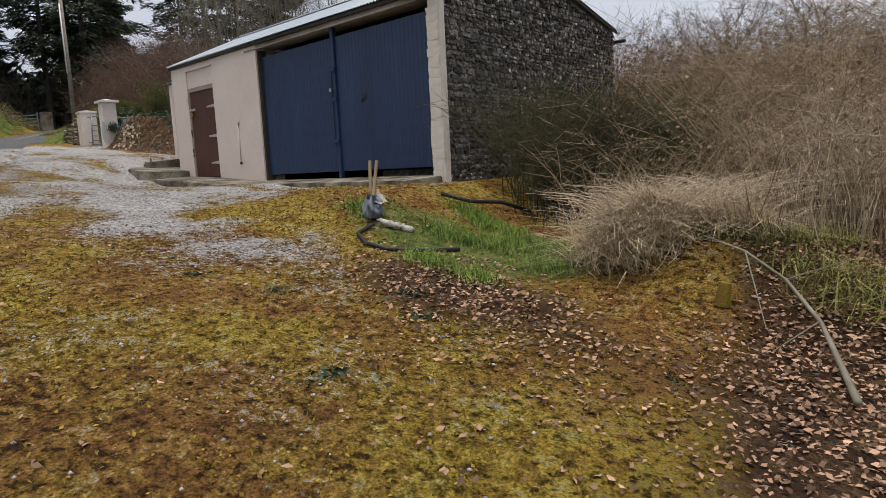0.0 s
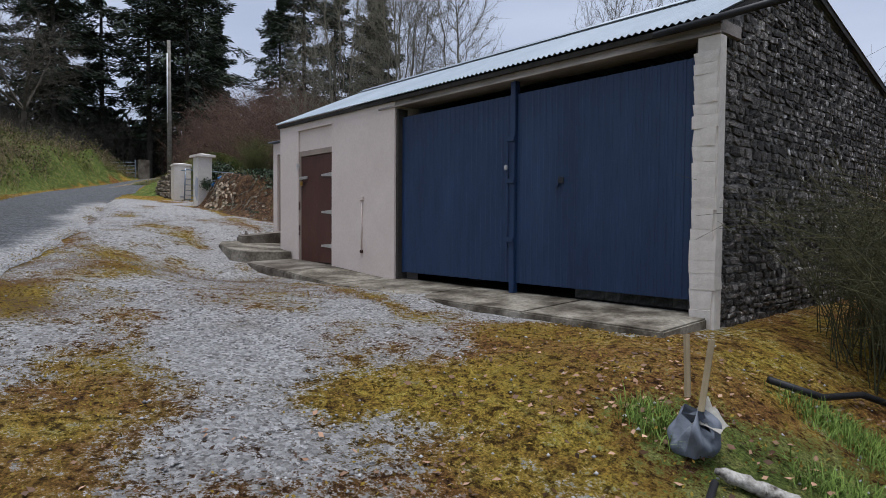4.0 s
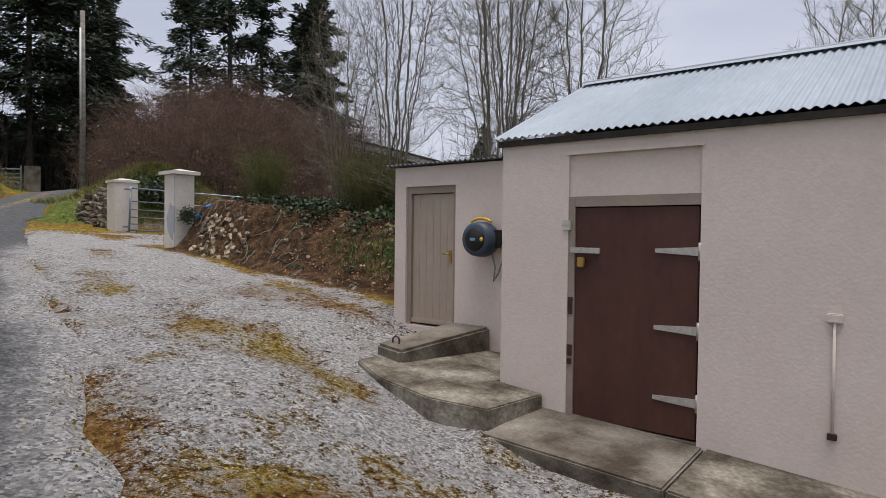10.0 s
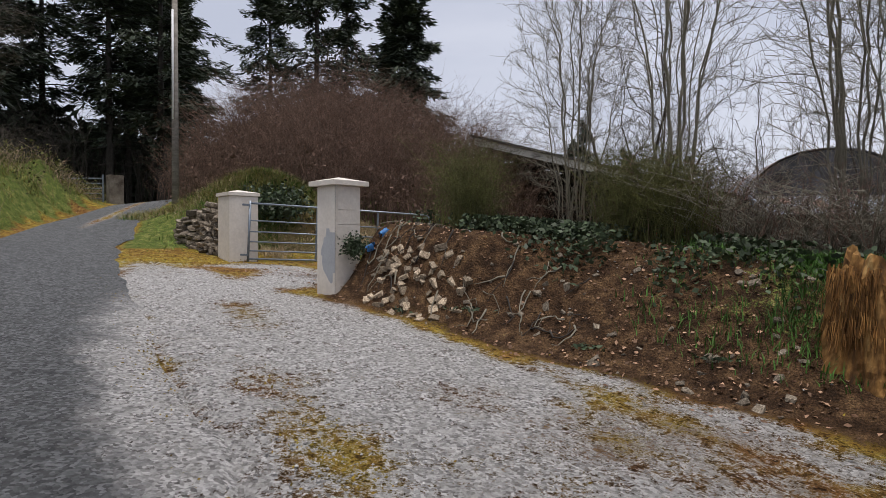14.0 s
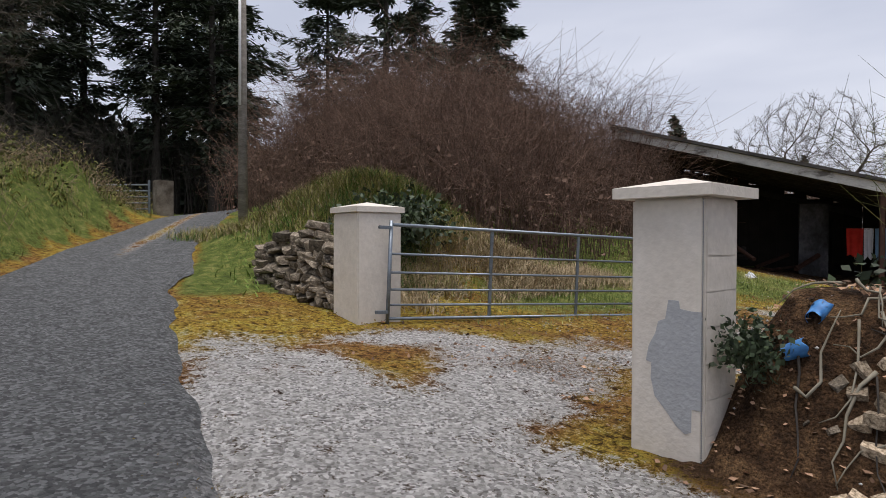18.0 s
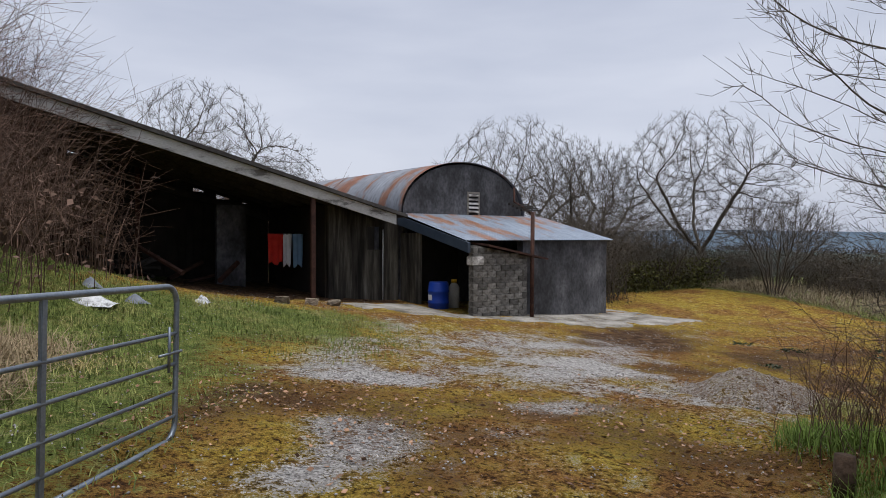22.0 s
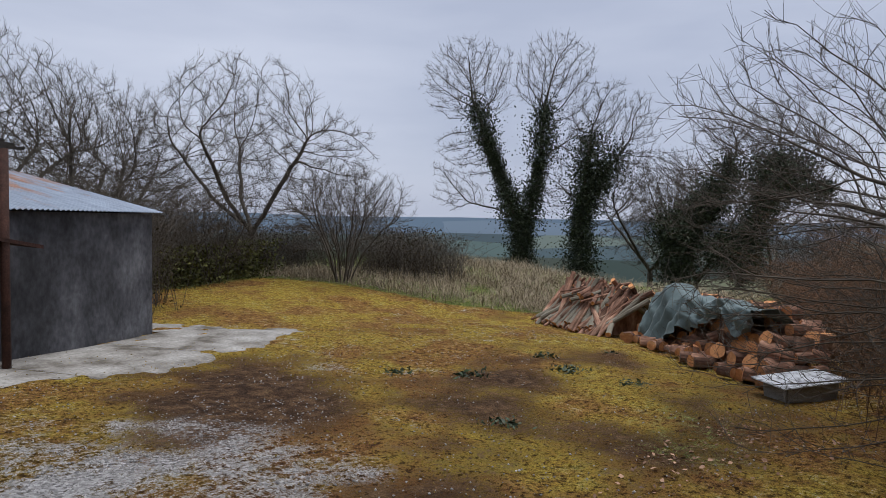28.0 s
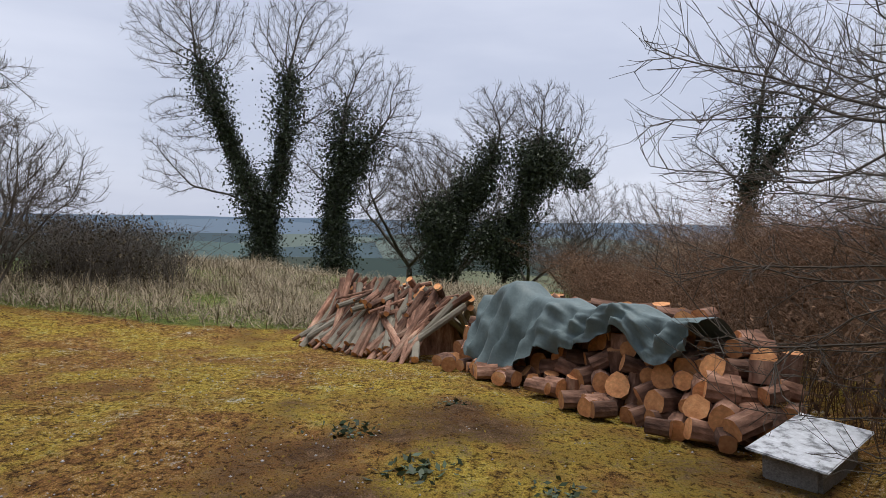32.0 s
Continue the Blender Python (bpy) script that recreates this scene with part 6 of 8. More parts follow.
CON = [conifer_meshes(5, 19, 4.2, 0.06, 2.3, 0.3, 0.05), conifer_meshes(6, 25, 5.6, 0.3, 1.4, 0.4, 0.3), conifer_meshes(7, 14, 3.0, 0.04, 1.6), conifer_meshes(8, 23, 4.8, 0.34, 1.4, 0.4, 0.36)]
CONIFERS = ((-48.6, 33.0, 0, 0.98, 90), (-51.4, 27.6, 1, 0.95, 30), (-54.5, 32.5, 3, 0.95, 70), (-54, 36.5, 2, 1.1, 10),
            (-58, 20.2, 1, 0.98, 60), (-59.5, 17.6, 3, 1.0, 150), (-64.5, 15.2, 3, 1.0, 240), (-63.5, 31.5, 3, 1.0, 140), (-63, 20, 3, 1.05, 10), (-70, 26, 1, 1.1, 130),
            (-61, 11.0, 1, 1.0, 200), (-64, 6.0, 3, 1.05, 20), (-70, 4, 1, 1.05, 90), (-63, 0, 1, 1.0, 20), (-67, -6, 3, 1.0, 40), (-74, -10, 1, 1.05, 220), (-75, 14, 3, 1.1, 80),
            (-77, 30, 0, 1.1, 90), (-78, -2, 0, 1.15, 130), (-69, 12, 3, 1.0, 200), (-46, 52, 2, 0.75, 0), (-43, 55, 2, 0.6, 90), (-49, 55, 2, 0.7, 200), (-38, 56, 2, 0.6, 40), (-34, 57, 2, 0.5, 80), (-40, 48, 2, 0.5, 10))
for x, y, k, s, r in CONIFERS:
    plant("conifer", [("trunk", CON[k][0]), ("foliage", CON[k][1])], "tall dark evergreen conifer in the wood beyond the road", pose(x, y, gz(x, y), 0, 0, r) @ Matrix.Scale(s, 4), "conifer wood")


# ---- thickets, grass and litter (uncountable) ----
def stems(name, rng, xy, height, material, label, category, lean=0.5, twigs=4, r0=0.007, pieces=4, arch_=0.6, base=None):
    """A mass of arching stems with side twigs, rooted at the points."""
    n = len(xy)
    z = ground(xy[:, 0], xy[:, 1]) if base is None else base
    a = rng.uniform(0, 2 * np.pi, n)
    d = np.stack([np.cos(a), np.sin(a)], 1) * (lean * rng.uniform(0.2, 1.3, n))[:, None]
    h = height * rng.uniform(0.55, 1.15, n)
    pts = []
    for k in range(pieces + 1):
        s = k / pieces
        up = h * (s * (1 + arch_ * 0.5) - arch_ * 0.5 * s * s * 1.0)
        pts.append(np.concatenate([xy + d * (h * s ** 1.6)[:, None] + rng.normal(0, 0.03, (n, 2)) * (s > 0), (z - 0.05 + up)[:, None]], 1))
    pts = np.stack(pts, 1)
    seg = np.stack([pts[:, :-1], pts[:, 1:]], 2).reshape(-1, 2, 3)
    k = np.arange(pieces)
    rr = np.stack([r0 * (1 - 0.7 * k / pieces), r0 * (1 - 0.7 * (k + 1) / pieces)], 1)
    rad = np.tile(rr, (n, 1))
    if twigs:
        m = n * twigs
        who = np.repeat(np.arange(n), twigs)
        seg_i = rng.integers(1, pieces, m)
        f = rng.uniform(0, 1, (m, 1))
        p = pts[who, seg_i] * (1 - f) + pts[who, seg_i + 1] * f
        v = rng.normal(0, 1, (m, 3)) * (1, 1, 0.6) + (0, 0, 0.35)
        v /= np.linalg.norm(v, axis=1, keepdims=True)
        ln = (h[who] * rng.uniform(0.12, 0.3, m))[:, None]
        q = p + v * ln
        seg = np.concatenate([seg, np.stack([p, q + v * ln * 0.4], 1)])
        rad = np.concatenate([rad, np.tile((r0 * 0.5, r0 * 0.25), (m, 1))])
    return solid(name, sticks(name, seg, rad, material, 3), label, category, kind="stuff")


def scatter(rng, n, inside, x0, x1, y0, y1):
    """n points of a rectangle kept with the chance that inside(x, y) gives."""
    got, have = [], 0
    while have < n:
        xy = rng.uniform((x0, y0), (x1, y1), (n * 2, 2))
        xy = xy[rng.uniform(0, 1, len(xy)) < inside(xy[:, 0], xy[:, 1])]
        got.append(xy)
        have += len(xy)
        if len(got) > 60:
            break
    return np.concatenate(got)[:n]


def blades(name, rng, xy, height, material, label, category="grass", width=0.006, lean=0.5, kind="stuff", base=None):
    """Grass blades, each a bent, pointed strip."""
    n = len(xy)
    z = (ground(xy[:, 0], xy[:, 1]) if base is None else base) - 0.02
    a = rng.uniform(0, 2 * np.pi, n)
    h = height * rng.uniform(0.5, 1.25, n)
    d = np.stack([np.cos(a), np.sin(a)], 1)
    w = np.stack([-np.sin(a), np.cos(a)], 1) * (width * rng.uniform(0.6, 1.4, n))[:, None]
    b = rng.uniform(0.1, 1.0, n) * lean
    root = np.concatenate([xy, z[:, None]], 1)

    def at(s, ww):
        o = d * (h * b * s * s)[:, None]
        return root + np.concatenate([o + w * ww, (h * s * (1 - 0.35 * b * s))[:, None]], 1)
    v = np.stack([at(0, -1), at(0, 1), at(0.55, 0.8), at(0.55, -0.8), at(1, 0.12), at(1, -0.12)], 1).reshape(-1, 3)
    f = (np.arange(n)[:, None, None] * 6 + np.array([(0, 1, 2, 3), (3, 2, 4, 5)])[None]).reshape(-1, 4)
    return solid(name, arrays(name, v, f, material), label, category, kind=kind)


rng = np.random.default_rng(5)


def blobs(*rows):
    def inside(x, y):
        s = np.zeros_like(x)
        for cx, cy, rx_, ry_, t in rows:
            s = np.maximum(s, blob(x, y, cx, cy, rx_, ry_, t))
        return np.clip(s * 1.6 - 0.35, 0, 1)
    return inside


# russet scrub beside the stone gable and along the start
E_SIDE = lambda x, y: (sstep(x + 0.35 * (y - 6), -4.1, -2.9) * sstep(y, 5.2, 6.6) * (1 - sstep(y, 15, 17)) * (1 - sstep(x, 4, 7))) * (1 - 0.6 * sstep(x, 2, 5))
xy = scatter(rng, 4200, E_SIDE, -6, 7, 5, 17)
hh = 1.05 + 1.4 * sstep(xy[:, 1], 6.0, 9.0) * sstep(xy[:, 0] + 0.35 * (xy[:, 1] - 6), -3.6, -1.8) + 0.5 * octaves(xy[:, 0], xy[:, 1], 2.5, 8) - 0.5 * (1 - sstep(xy[:, 0], -4.5, -2.5))
stems("scrub_thicket", rng, xy, hh, M_RUSSET, "tangled russet scrub of bare stems beside the gable", "thicket", 0.9, 8, 0.005, arch_=1.0)
xy = scatter(rng, 1700, lambda x, y: sstep(x + 0.3 * (y - 6), -2.0, -0.8) * sstep(y, 5.6, 6.6) * (1 - sstep(y, 9, 11)), -4, 5, 5, 11)
stems("dry_stalks", rng, xy, 1.2 + 0.12 * (xy[:, 1] - 6), M_STALK, "tall pale dead stalks standing before the scrub", "dead stalks", 0.3, 4, 0.0048)
at = scatter(rng, 15000, E_SIDE, -6, 7, 5, 17)
atz = ground(at[:, 0], at[:, 1]) + rng.uniform(0, 1, len(at)) ** 1.4 * 1.7
solid("scrub_leaves", leaves("scrub_leaves", np.concatenate([at, atz[:, None]], 1), 0.02, M_RUSSET, rng), "clinging dead leaves in the russet scrub", "dead leaves", kind="stuff")
# dark green broom at the gable's foot
xy = scatter(rng, 1600, blobs((-4.2, 8.2, 1.2, 1.5, 0)), -7, -2, 5.5, 11)
stems("broom_bush", rng, xy, 1.5, M_BROOM, "dark green broom bush growing at the gable wall", "bush", 0.7, 10, 0.006)
# bramble thicket on the mound past the gate
MOUND = blobs((-36.5, 18.2, 5.6, 4.6, 0.3), (-33.0, 17.0, 2.6, 2.8, 0.2), (-41, 17.5, 4, 3.4, 0.2), (-34.5, 22.5, 3.5, 4.0, 0))
xy = scatter(rng, 5600, MOUND, -48, -28, 10, 30)
hh = 0.9 + 1.5 * MOUND(xy[:, 0], xy[:, 1]) + 2.2 * octaves(xy[:, 0], xy[:, 1], 2.6, 14)
stems("bramble_thicket", rng, xy, hh, M_BRAMBLE, "dense dark brown bramble and sloe thicket on the mound", "thicket", 0.5, 6, 0.009)
at = scatter(rng, 12000, MOUND, -48, -28, 10, 30)
atz = ground(at[:, 0], at[:, 1]) + rng.uniform(0, 1, len(at)) * 1.9
solid("thicket_leaves", leaves("thicket_leaves", np.concatenate([at, atz[:, None]], 1), 0.06, M_BRAMBLE, rng), "withered leaves and fine twigs inside the bramble thicket", "dead leaves", kind="stuff")
# thicket behind the open shed and hedge along the far side
BACKS = blobs((-33, 34, 7, 3.5, 0.45), (-40, 30, 5, 4, 0.3), (-37, 26, 3.5, 3.5, 0))
xy = scatter(rng, 2600, BACKS, -50, -22, 22, 42)
stems("back_thicket", rng, xy, 3.4, M_BRAMBLE, "dark thicket behind the open shed", "thicket", 0.5, 5, 0.012)
HEDGE = blobs((-14.0, 36.8, 4.4, 1.8, 0.0), (-8.5, 37.0, 4.5, 1.4, -0.1), (-16.6, 34.0, 1.8, 3.2, 0), (-4.0, 33.0, 2.5, 2.2, 0.8))
xy = scatter(rng, 3600, HEDGE, -22, 0, 29, 42)
hh = 1.3 + 1.6 * sstep(-xy[:, 0], 8, 16) + 0.5 * octaves(xy[:, 0], xy[:, 1], 2.5, 8)
stems("field_hedge", rng, xy, hh, M_BARK, "unkempt brown field hedge beyond the barn", "hedge", 0.9, 5, 0.009, arch_=1.1)
at = scatter(rng, 6000, blobs((-13.0, 35.6, 2.6, 1.2, 0.1), (-10.2, 35.8, 1.6, 1.0, 0)), -20, -2, 31, 40)
atz = ground(at[:, 0], at[:, 1]) + rng.uniform(0, 1, len(at)) ** 1.3 * 1.35
solid("hedge_foliage", leaves("hedge_foliage", np.concatenate([(hp := scatter(rng, 24000, HEDGE, -22, 0, 29, 42)), (ground(hp[:, 0], hp[:, 1]) + rng.uniform(0, 1, len(hp)) ** 1.2 * (1.3 + 0.9 * octaves(hp[:, 0], hp[:, 1], 2.0, 40) + 0.7 * sstep(-hp[:, 0], 9, 15)))[:, None]], 1), 0.04, M_OLIVE, rng), "olive-brown leafy tangle of the field hedge", "hedge", kind="stuff")
solid("gorse_bushes", leaves("gorse_bushes", np.concatenate([at, atz[:, None]], 1), 0.06, M_GORSE, rng), "dark green gorse along the field hedge", "bush", kind="stuff")
# bramble bank south of the log piles
BRB = lambda x, y: sstep(y, 13.6, 14.6) * (1 - sstep(y, 15.9 + 0.2 * (x + 14) * (x > -14), 17.0 + 0.2 * (x + 14) * (x > -14))) * sstep(x, -16.5, -13.5) * (1 - sstep(x, 2, 6))
xy = scatter(rng, 4600, BRB, -17, 6, 13, 22)
hh = 1.0 + 0.9 * (1 - sstep(xy[:, 1], 15.0, 17.2)) + 0.5 * octaves(xy[:, 0], xy[:, 1], 1.6, 8) + 0.5 * sstep(xy[:, 0], -12, -6)
stems("bramble_bank", rng, xy, hh, M_BANKBRUSH, "low red-brown bramble and heather bank behind the logs", "thicket", 1.0, 7, 0.006, arch_=1.3)
at = scatter(rng, 26000, BRB, -17, 6, 13, 22)
atz = ground(at[:, 0], at[:, 1]) + rng.uniform(0, 1, len(at)) ** 0.7 * (0.9 + 0.8 * (1 - sstep(at[:, 1], 15.0, 17.2)) + 0.5 * octaves(at[:, 0], at[:, 1], 1.6, 8) + 0.4 * sstep(at[:, 0], -12, -6))
solid("bank_brush_leaves", leaves("bank_brush_leaves", np.concatenate([at, atz[:, None]], 1), 0.035, M_BANKBRUSH, rng), "withered red-brown leaves on the bramble bank", "dead leaves", kind="stuff")
# twiggy growth on the bank between drive and yard
xy = scatter(rng, 1500, lambda x, y: sstep(y, 10.8, 11.6) * (1 - sstep(y, 14.0, 15.0)) * sstep(-x, 15, 16.5) * (1 - sstep(-x, 21.6, 22.8)), -25, -14, 10, 16)
stems("bank_scrub", rng, xy, 1.15, M_BRAMBLE, "brown dead scrub along the top of the bank", "thicket", 0.6, 5, 0.005)
xy = scatter(rng, 800, blobs((-17.6, 12.2, 1.7, 0.9, 0), (-19.6, 11.9, 0.8, 0.6, 0)), -21, -14, 10.8, 14)
stems("brush_heap", rng, xy, 1.0, M_BARKPALE, "heap of pale cut branches lying along the bank top", "brushwood", 1.5, 5, 0.008, arch_=1.2)
xy = scatter(rng, 900, blobs((-23.0, 10.3, 0.5, 0.4, 0), (-20.6, 11.3, 0.8, 0.5, 0)), -25, -18, 9.5, 13)
stems("broom_bush", rng, xy, 1.15, M_GORSE, "yellow-green broom bush on the bank top", "bush", 0.5, 9, 0.004)
# rough scrub and bushes on the south verge
VERGE = lambda x, y: sstep(road_edge(x) - y, 8.5, 10.5) * (1 - sstep(road_edge(x) - y, 17, 20)) * sstep(-x, 22, 26)
xy = scatter(rng, 2600, VERGE, -62, -20, -22, 12)
stems("verge_scrub", rng, xy, 3.0, M_BARK, "bare scrub and bushes behind the roadside bank", "thicket", 0.45, 5, 0.012)
NV = lambda x, y: sstep(y - road_edge(x), 1.6, 3.0) * (1 - sstep(y - road_edge(x), 9, 12)) * sstep(-x, 36, 40)
xy = scatter(rng, 2200, NV, -64, -36, 10, 34)
stems("roadside_thicket", rng, xy, 2.9, M_BRAMBLE, "brown roadside thicket below the conifers", "thicket", 0.45, 5, 0.012)

xy = scatter(rng, 2600, lambda x, y: sstep(-x, 56, 60) * (1 - sstep(-x, 78, 82)), -82, -56, -16, 40)
stems("wood_understorey", rng, xy, 5.0, M_BARKDARK, "dark bare undergrowth beneath the conifers", "thicket", 0.35, 7, 0.03)
at = scatter(rng, 40000, lambda x, y: sstep(-x, 62, 66) * (1 - sstep(-x, 76, 80)), -82, -56, -24, 48)
atz = ground(at[:, 0], at[:, 1]) + rng.uniform(0, 1, len(at)) ** 1.2 * (3.0 + 6.0 * octaves(at[:, 0], at[:, 1], 6.0, 19))
solid("wood_foliage", leaves("wood_foliage", np.concatenate([at, atz[:, None]], 1), 0.4, M_NEEDLE, rng), "dark evergreen undergrowth deep in the wood", "undergrowth", kind="stuff")

at = rng.normal(0, 1, (2600, 3)) * (0.5, 0.35, 0.22) + (-31.6, 12.3, gz(-31.6, 12.3) + 0.3)
solid("hump_bush", leaves("hump_bush", at, 0.06, M_IVYLOW, rng), "dark evergreen bush on top of the grass hump", "bush", kind="stuff")

VLOW = lambda x, y: sstep(road_edge(x) - y, 3.6, 4.6) * (1 - sstep(road_edge(x) - y, 9, 11)) * sstep(-x, 24, 28) * np.clip(octaves(x, y, 2.4, 33) * 3 - 1.0, 0, 1)
xy = scatter(rng, 3200, VLOW, -60, -22, -14, 14)
stems("verge_bracken", rng, xy, 0.7, M_RUSSET, "dead bracken and briars on the roadside bank", "bracken", 0.8, 4, 0.007)
at = scatter(rng, 16000, VLOW, -60, -22, -14, 14)
atz = ground(at[:, 0], at[:, 1]) + rng.uniform(0, 1, len(at)) * (0.2 + 1.2 * octaves(at[:, 0], at[:, 1], 1.8, 33))
solid("verge_gorse", leaves("verge_gorse", np.concatenate([at, atz[:, None]], 1), 0.05, M_GORSE, rng), "low olive-green gorse on the roadside bank", "bush", kind="stuff")

# grasses
HUMP = blobs((-33.3, 12.9, 2.7, 1.6, 0.45), (-31.3, 11.6, 1.5, 1.0, 0.3), (-35.6, 12.0, 2.6, 1.0, 0.4))
xy = scatter(rng, 14000, HUMP, -40, -29, 9, 17)
blades("hump_grass", rng, xy, 0.3, M_GRASSDULL, "long yellow-green grass over the roadside hump", "grass", 0.005, 1.3)
xy = scatter(rng, 9000, HUMP, -40, -29, 9, 17)
blades("hump_thatch", rng, xy, 0.34, M_STRAW, "slumped straw-coloured dead grass on the hump", "grass", 0.005, 2.4)
# dark blades also stand for the shaded hollows among the grass
xy = scatter(rng, 9000, lambda x, y: HUMP(x, y) * np.clip(octaves(x, y, 0.8, 63) * 5 - 2.2, 0, 1), -40, -29, 9, 17)
blades("hump_tufts", rng, xy, 0.3, M_GRASSDARK, "dark green tufts, also painting shaded hollows, on the roadside hump", "grass", 0.006, 1.6)
xy = scatter(rng, 12000, lambda x, y: sstep(x + 0.1 * (y - 14), -31.8, -30.4) * (1 - sstep(x, -29.4, -28.7)) * sstep(y, 10.6, 11.4) * (1 - sstep(y, 15.5, 17)) * np.clip(octaves(x, y, 0.9, 64) * 4 - 1.5, 0, 1), -33, -28, 10, 18)
blades("gateside_thatch", rng, xy, 0.3, M_STRAW, "pale dead grass mixed through the bank behind the gate", "grass", 0.005, 2.0)
xy = scatter(rng, 30000, blobs((-29.6, 17.0, 1.7, 5.6, 0.15), (-27.4, 20.6, 2.2, 2.8, 0.2), (-31, 14.0, 1.6, 2.6, 0)), -34, -24, 11, 26)
blades("yard_grass", rng, xy, 0.10 + 0.05 * octaves(xy[:, 0], xy[:, 1], 0.8, 3), M_GRASSSOFT, "rough green and straw grass beside the field gate", "grass", 0.004, 1.3)
xy = scatter(rng, 9000, blobs((-3.7, 5.3, 0.5, 0.4, 0), (-4.4, 5.0, 0.4, 0.25, 0), (-3.1, 4.7, 0.3, 0.25, 0), (-3.9, 4.05, 0.3, 0.2, 0), (-3.3, 3.95, 0.25, 0.18, 0), (-5.4, 4.55, 0.2, 0.16, 0), (-4.6, 5.8, 0.6, 0.25, 0), (-2.7, 5.2, 0.25, 0.2, 0)), -6, -2, 3, 7)
blades("gable_grass", rng, xy, 0.12, M_GRASS, "fresh green grass tufts below the gable", "grass", 0.0032, 1.2)
xy = scatter(rng, 24000, lambda x, y: sstep(y, 9.0, 9.8) * (1 - sstep(y, 12.5, 13.5)) * (1 - sstep(-x, 18.0, 20.6)) * sstep(-x, 15, 15.6) * np.clip(octaves(x, y, 0.9, 51) * 3 - 0.9, 0.05, 1), -21, -14.5, 9, 14)
blades("bank_grass", rng, xy, 0.16, M_GRASSDARK, "green grass on the bank beside the outhouse", "grass", 0.006, 0.9)
xy = scatter(rng, 26000, lambda x, y: sstep(x + 0.33 * (y - 25.3), -7.2, -5.6) * sstep(y, 19, 23) * (1 - sstep(x, 2, 6)) * (1 - sstep(y, 35, 36.5)) * np.clip(octaves(x, y, 1.6, 4) * 2.4 - 0.6, 0.05, 1), -12, 7, 18, 37)
blades("field_grass", rng, xy, 0.12 + 0.5 * octaves(xy[:, 0], xy[:, 1], 1.3, 12) + 0.5 * octaves(xy[:, 0], xy[:, 1], 0.45, 13) ** 2, M_PALEGRASS, "tall pale dead grass at the yard's far edge", "grass", 0.008, 2.6)
HEAP = lambda x, y: np.maximum(blob(x, y, -2.45, 5.2, 0.42, 0.42, 0.5), 0.7 * blob(x, y, -1.95, 5.75, 0.5, 0.35, 0))
xy = scatter(rng, 6500, lambda x, y: np.clip(HEAP(x, y) * 1.5 - 0.2, 0, 1), -4, 0, 4, 7)
rise = ground(xy[:, 0], xy[:, 1]) + 0.3 * HEAP(xy[:, 0], xy[:, 1]) * octaves(xy[:, 0], xy[:, 1], 0.35, 81) * 2.0
blades("straw_heap", rng, xy, 0.12 + 0.3 * octaves(xy[:, 0], xy[:, 1], 0.3, 82), M_PALESTRAW, "slumped heap of dead straw-coloured grass", "grass", 0.0035, 3.0, base=rise + rng.uniform(-0.06, 0.03, len(xy)))
xy = scatter(rng, 900, lambda x, y: np.clip(HEAP(x, y) * 1.5 - 0.3, 0, 1), -4, 0, 4, 7)
stems("heap_stalks", rng, xy, 0.42, M_STALK, "long dead stalks lying over the straw heap", "dead stalks", 1.7, 2, 0.0035, arch_=1.8, base=ground(xy[:, 0], xy[:, 1]) + 0.22 * HEAP(xy[:, 0], xy[:, 1]))
xy = scatter(rng, 4800, blobs((-1.75, 5.65, 0.55, 0.4, 0), (-0.85, 5.2, 0.5, 0.35, 0), (-1.3, 6.0, 0.5, 0.3, 0), (-20.0, 16.1, 0.5, 0.4, 0), (-0.1, 5.9, 0.5, 0.4, 0)), -22, 2, 4, 17)
blades("bank_tussock", rng, xy, 0.24, M_GRASSDULL, "yellowish grass tussock on the bank", "grass", 0.004, 2.2)
xy = scatter(rng, 20000, lambda x, y: sstep(road_edge(x) - y, 3.0, 3.8) * (1 - sstep(road_edge(x) - y, 9, 11)) * sstep(-x, 16, 22) * np.clip(octaves(x, y, 1.4, 35) * 4 - 1.4, 0.08, 1), -60, -15, -15, 14)
blades("verge_grass", rng, xy, 0.10 + 0.22 * octaves(xy[:, 0], xy[:, 1], 1.4, 35), M_GRASSDULL, "rough yellow-green grass on the roadside bank", "grass", 0.01, 2.2)
xy = scatter(rng, 2600, lambda x, y: sstep(y - road_edge(x), 0.3, 0.9) * (1 - sstep(y - road_edge(x), 2.2, 3.2)) * sstep(-x, 30.6, 31.6), -60, -30, 8, 26)
blades("verge_grass", rng, xy, 0.18, M_GRASS, "green grass along the road below the hump", "grass", 0.009, 2.0)

xy = scatter(rng, 5200, blobs((-22.5, 12.7, 0.45, 0.4, 0), (-21.9, 13.7, 0.6, 0.6, 0.3), (-23.1, 12.3, 0.35, 0.3, 0), (-21.4, 14.6, 0.5, 0.4, 0), (-24.0, 12.3, 0.3, 0.25, 0)), -25, -20, 11.5, 16)
blades("gateway_tussock", rng, xy, 0.24, M_GRASS, "lush green grass tussocks at the bank's end", "grass", 0.004, 1.1)
# moss tufts, chippings and fallen leaves on the ground near the way walked
def near_way(x, y):
    return np.maximum((1 - sstep(np.abs(y - 2.8), 2.6, 4.4)) * sstep(-x, -2.5, -1) * (1 - sstep(-x, 27, 29)), sstep(y, 8.5, 10) * (1 - sstep(y, 25, 27)) * sstep(-x, 9, 12) * (1 - sstep(-x, 28, 30)))


def moss_spots(x, y):
    g, gr, md = cover(x, y)
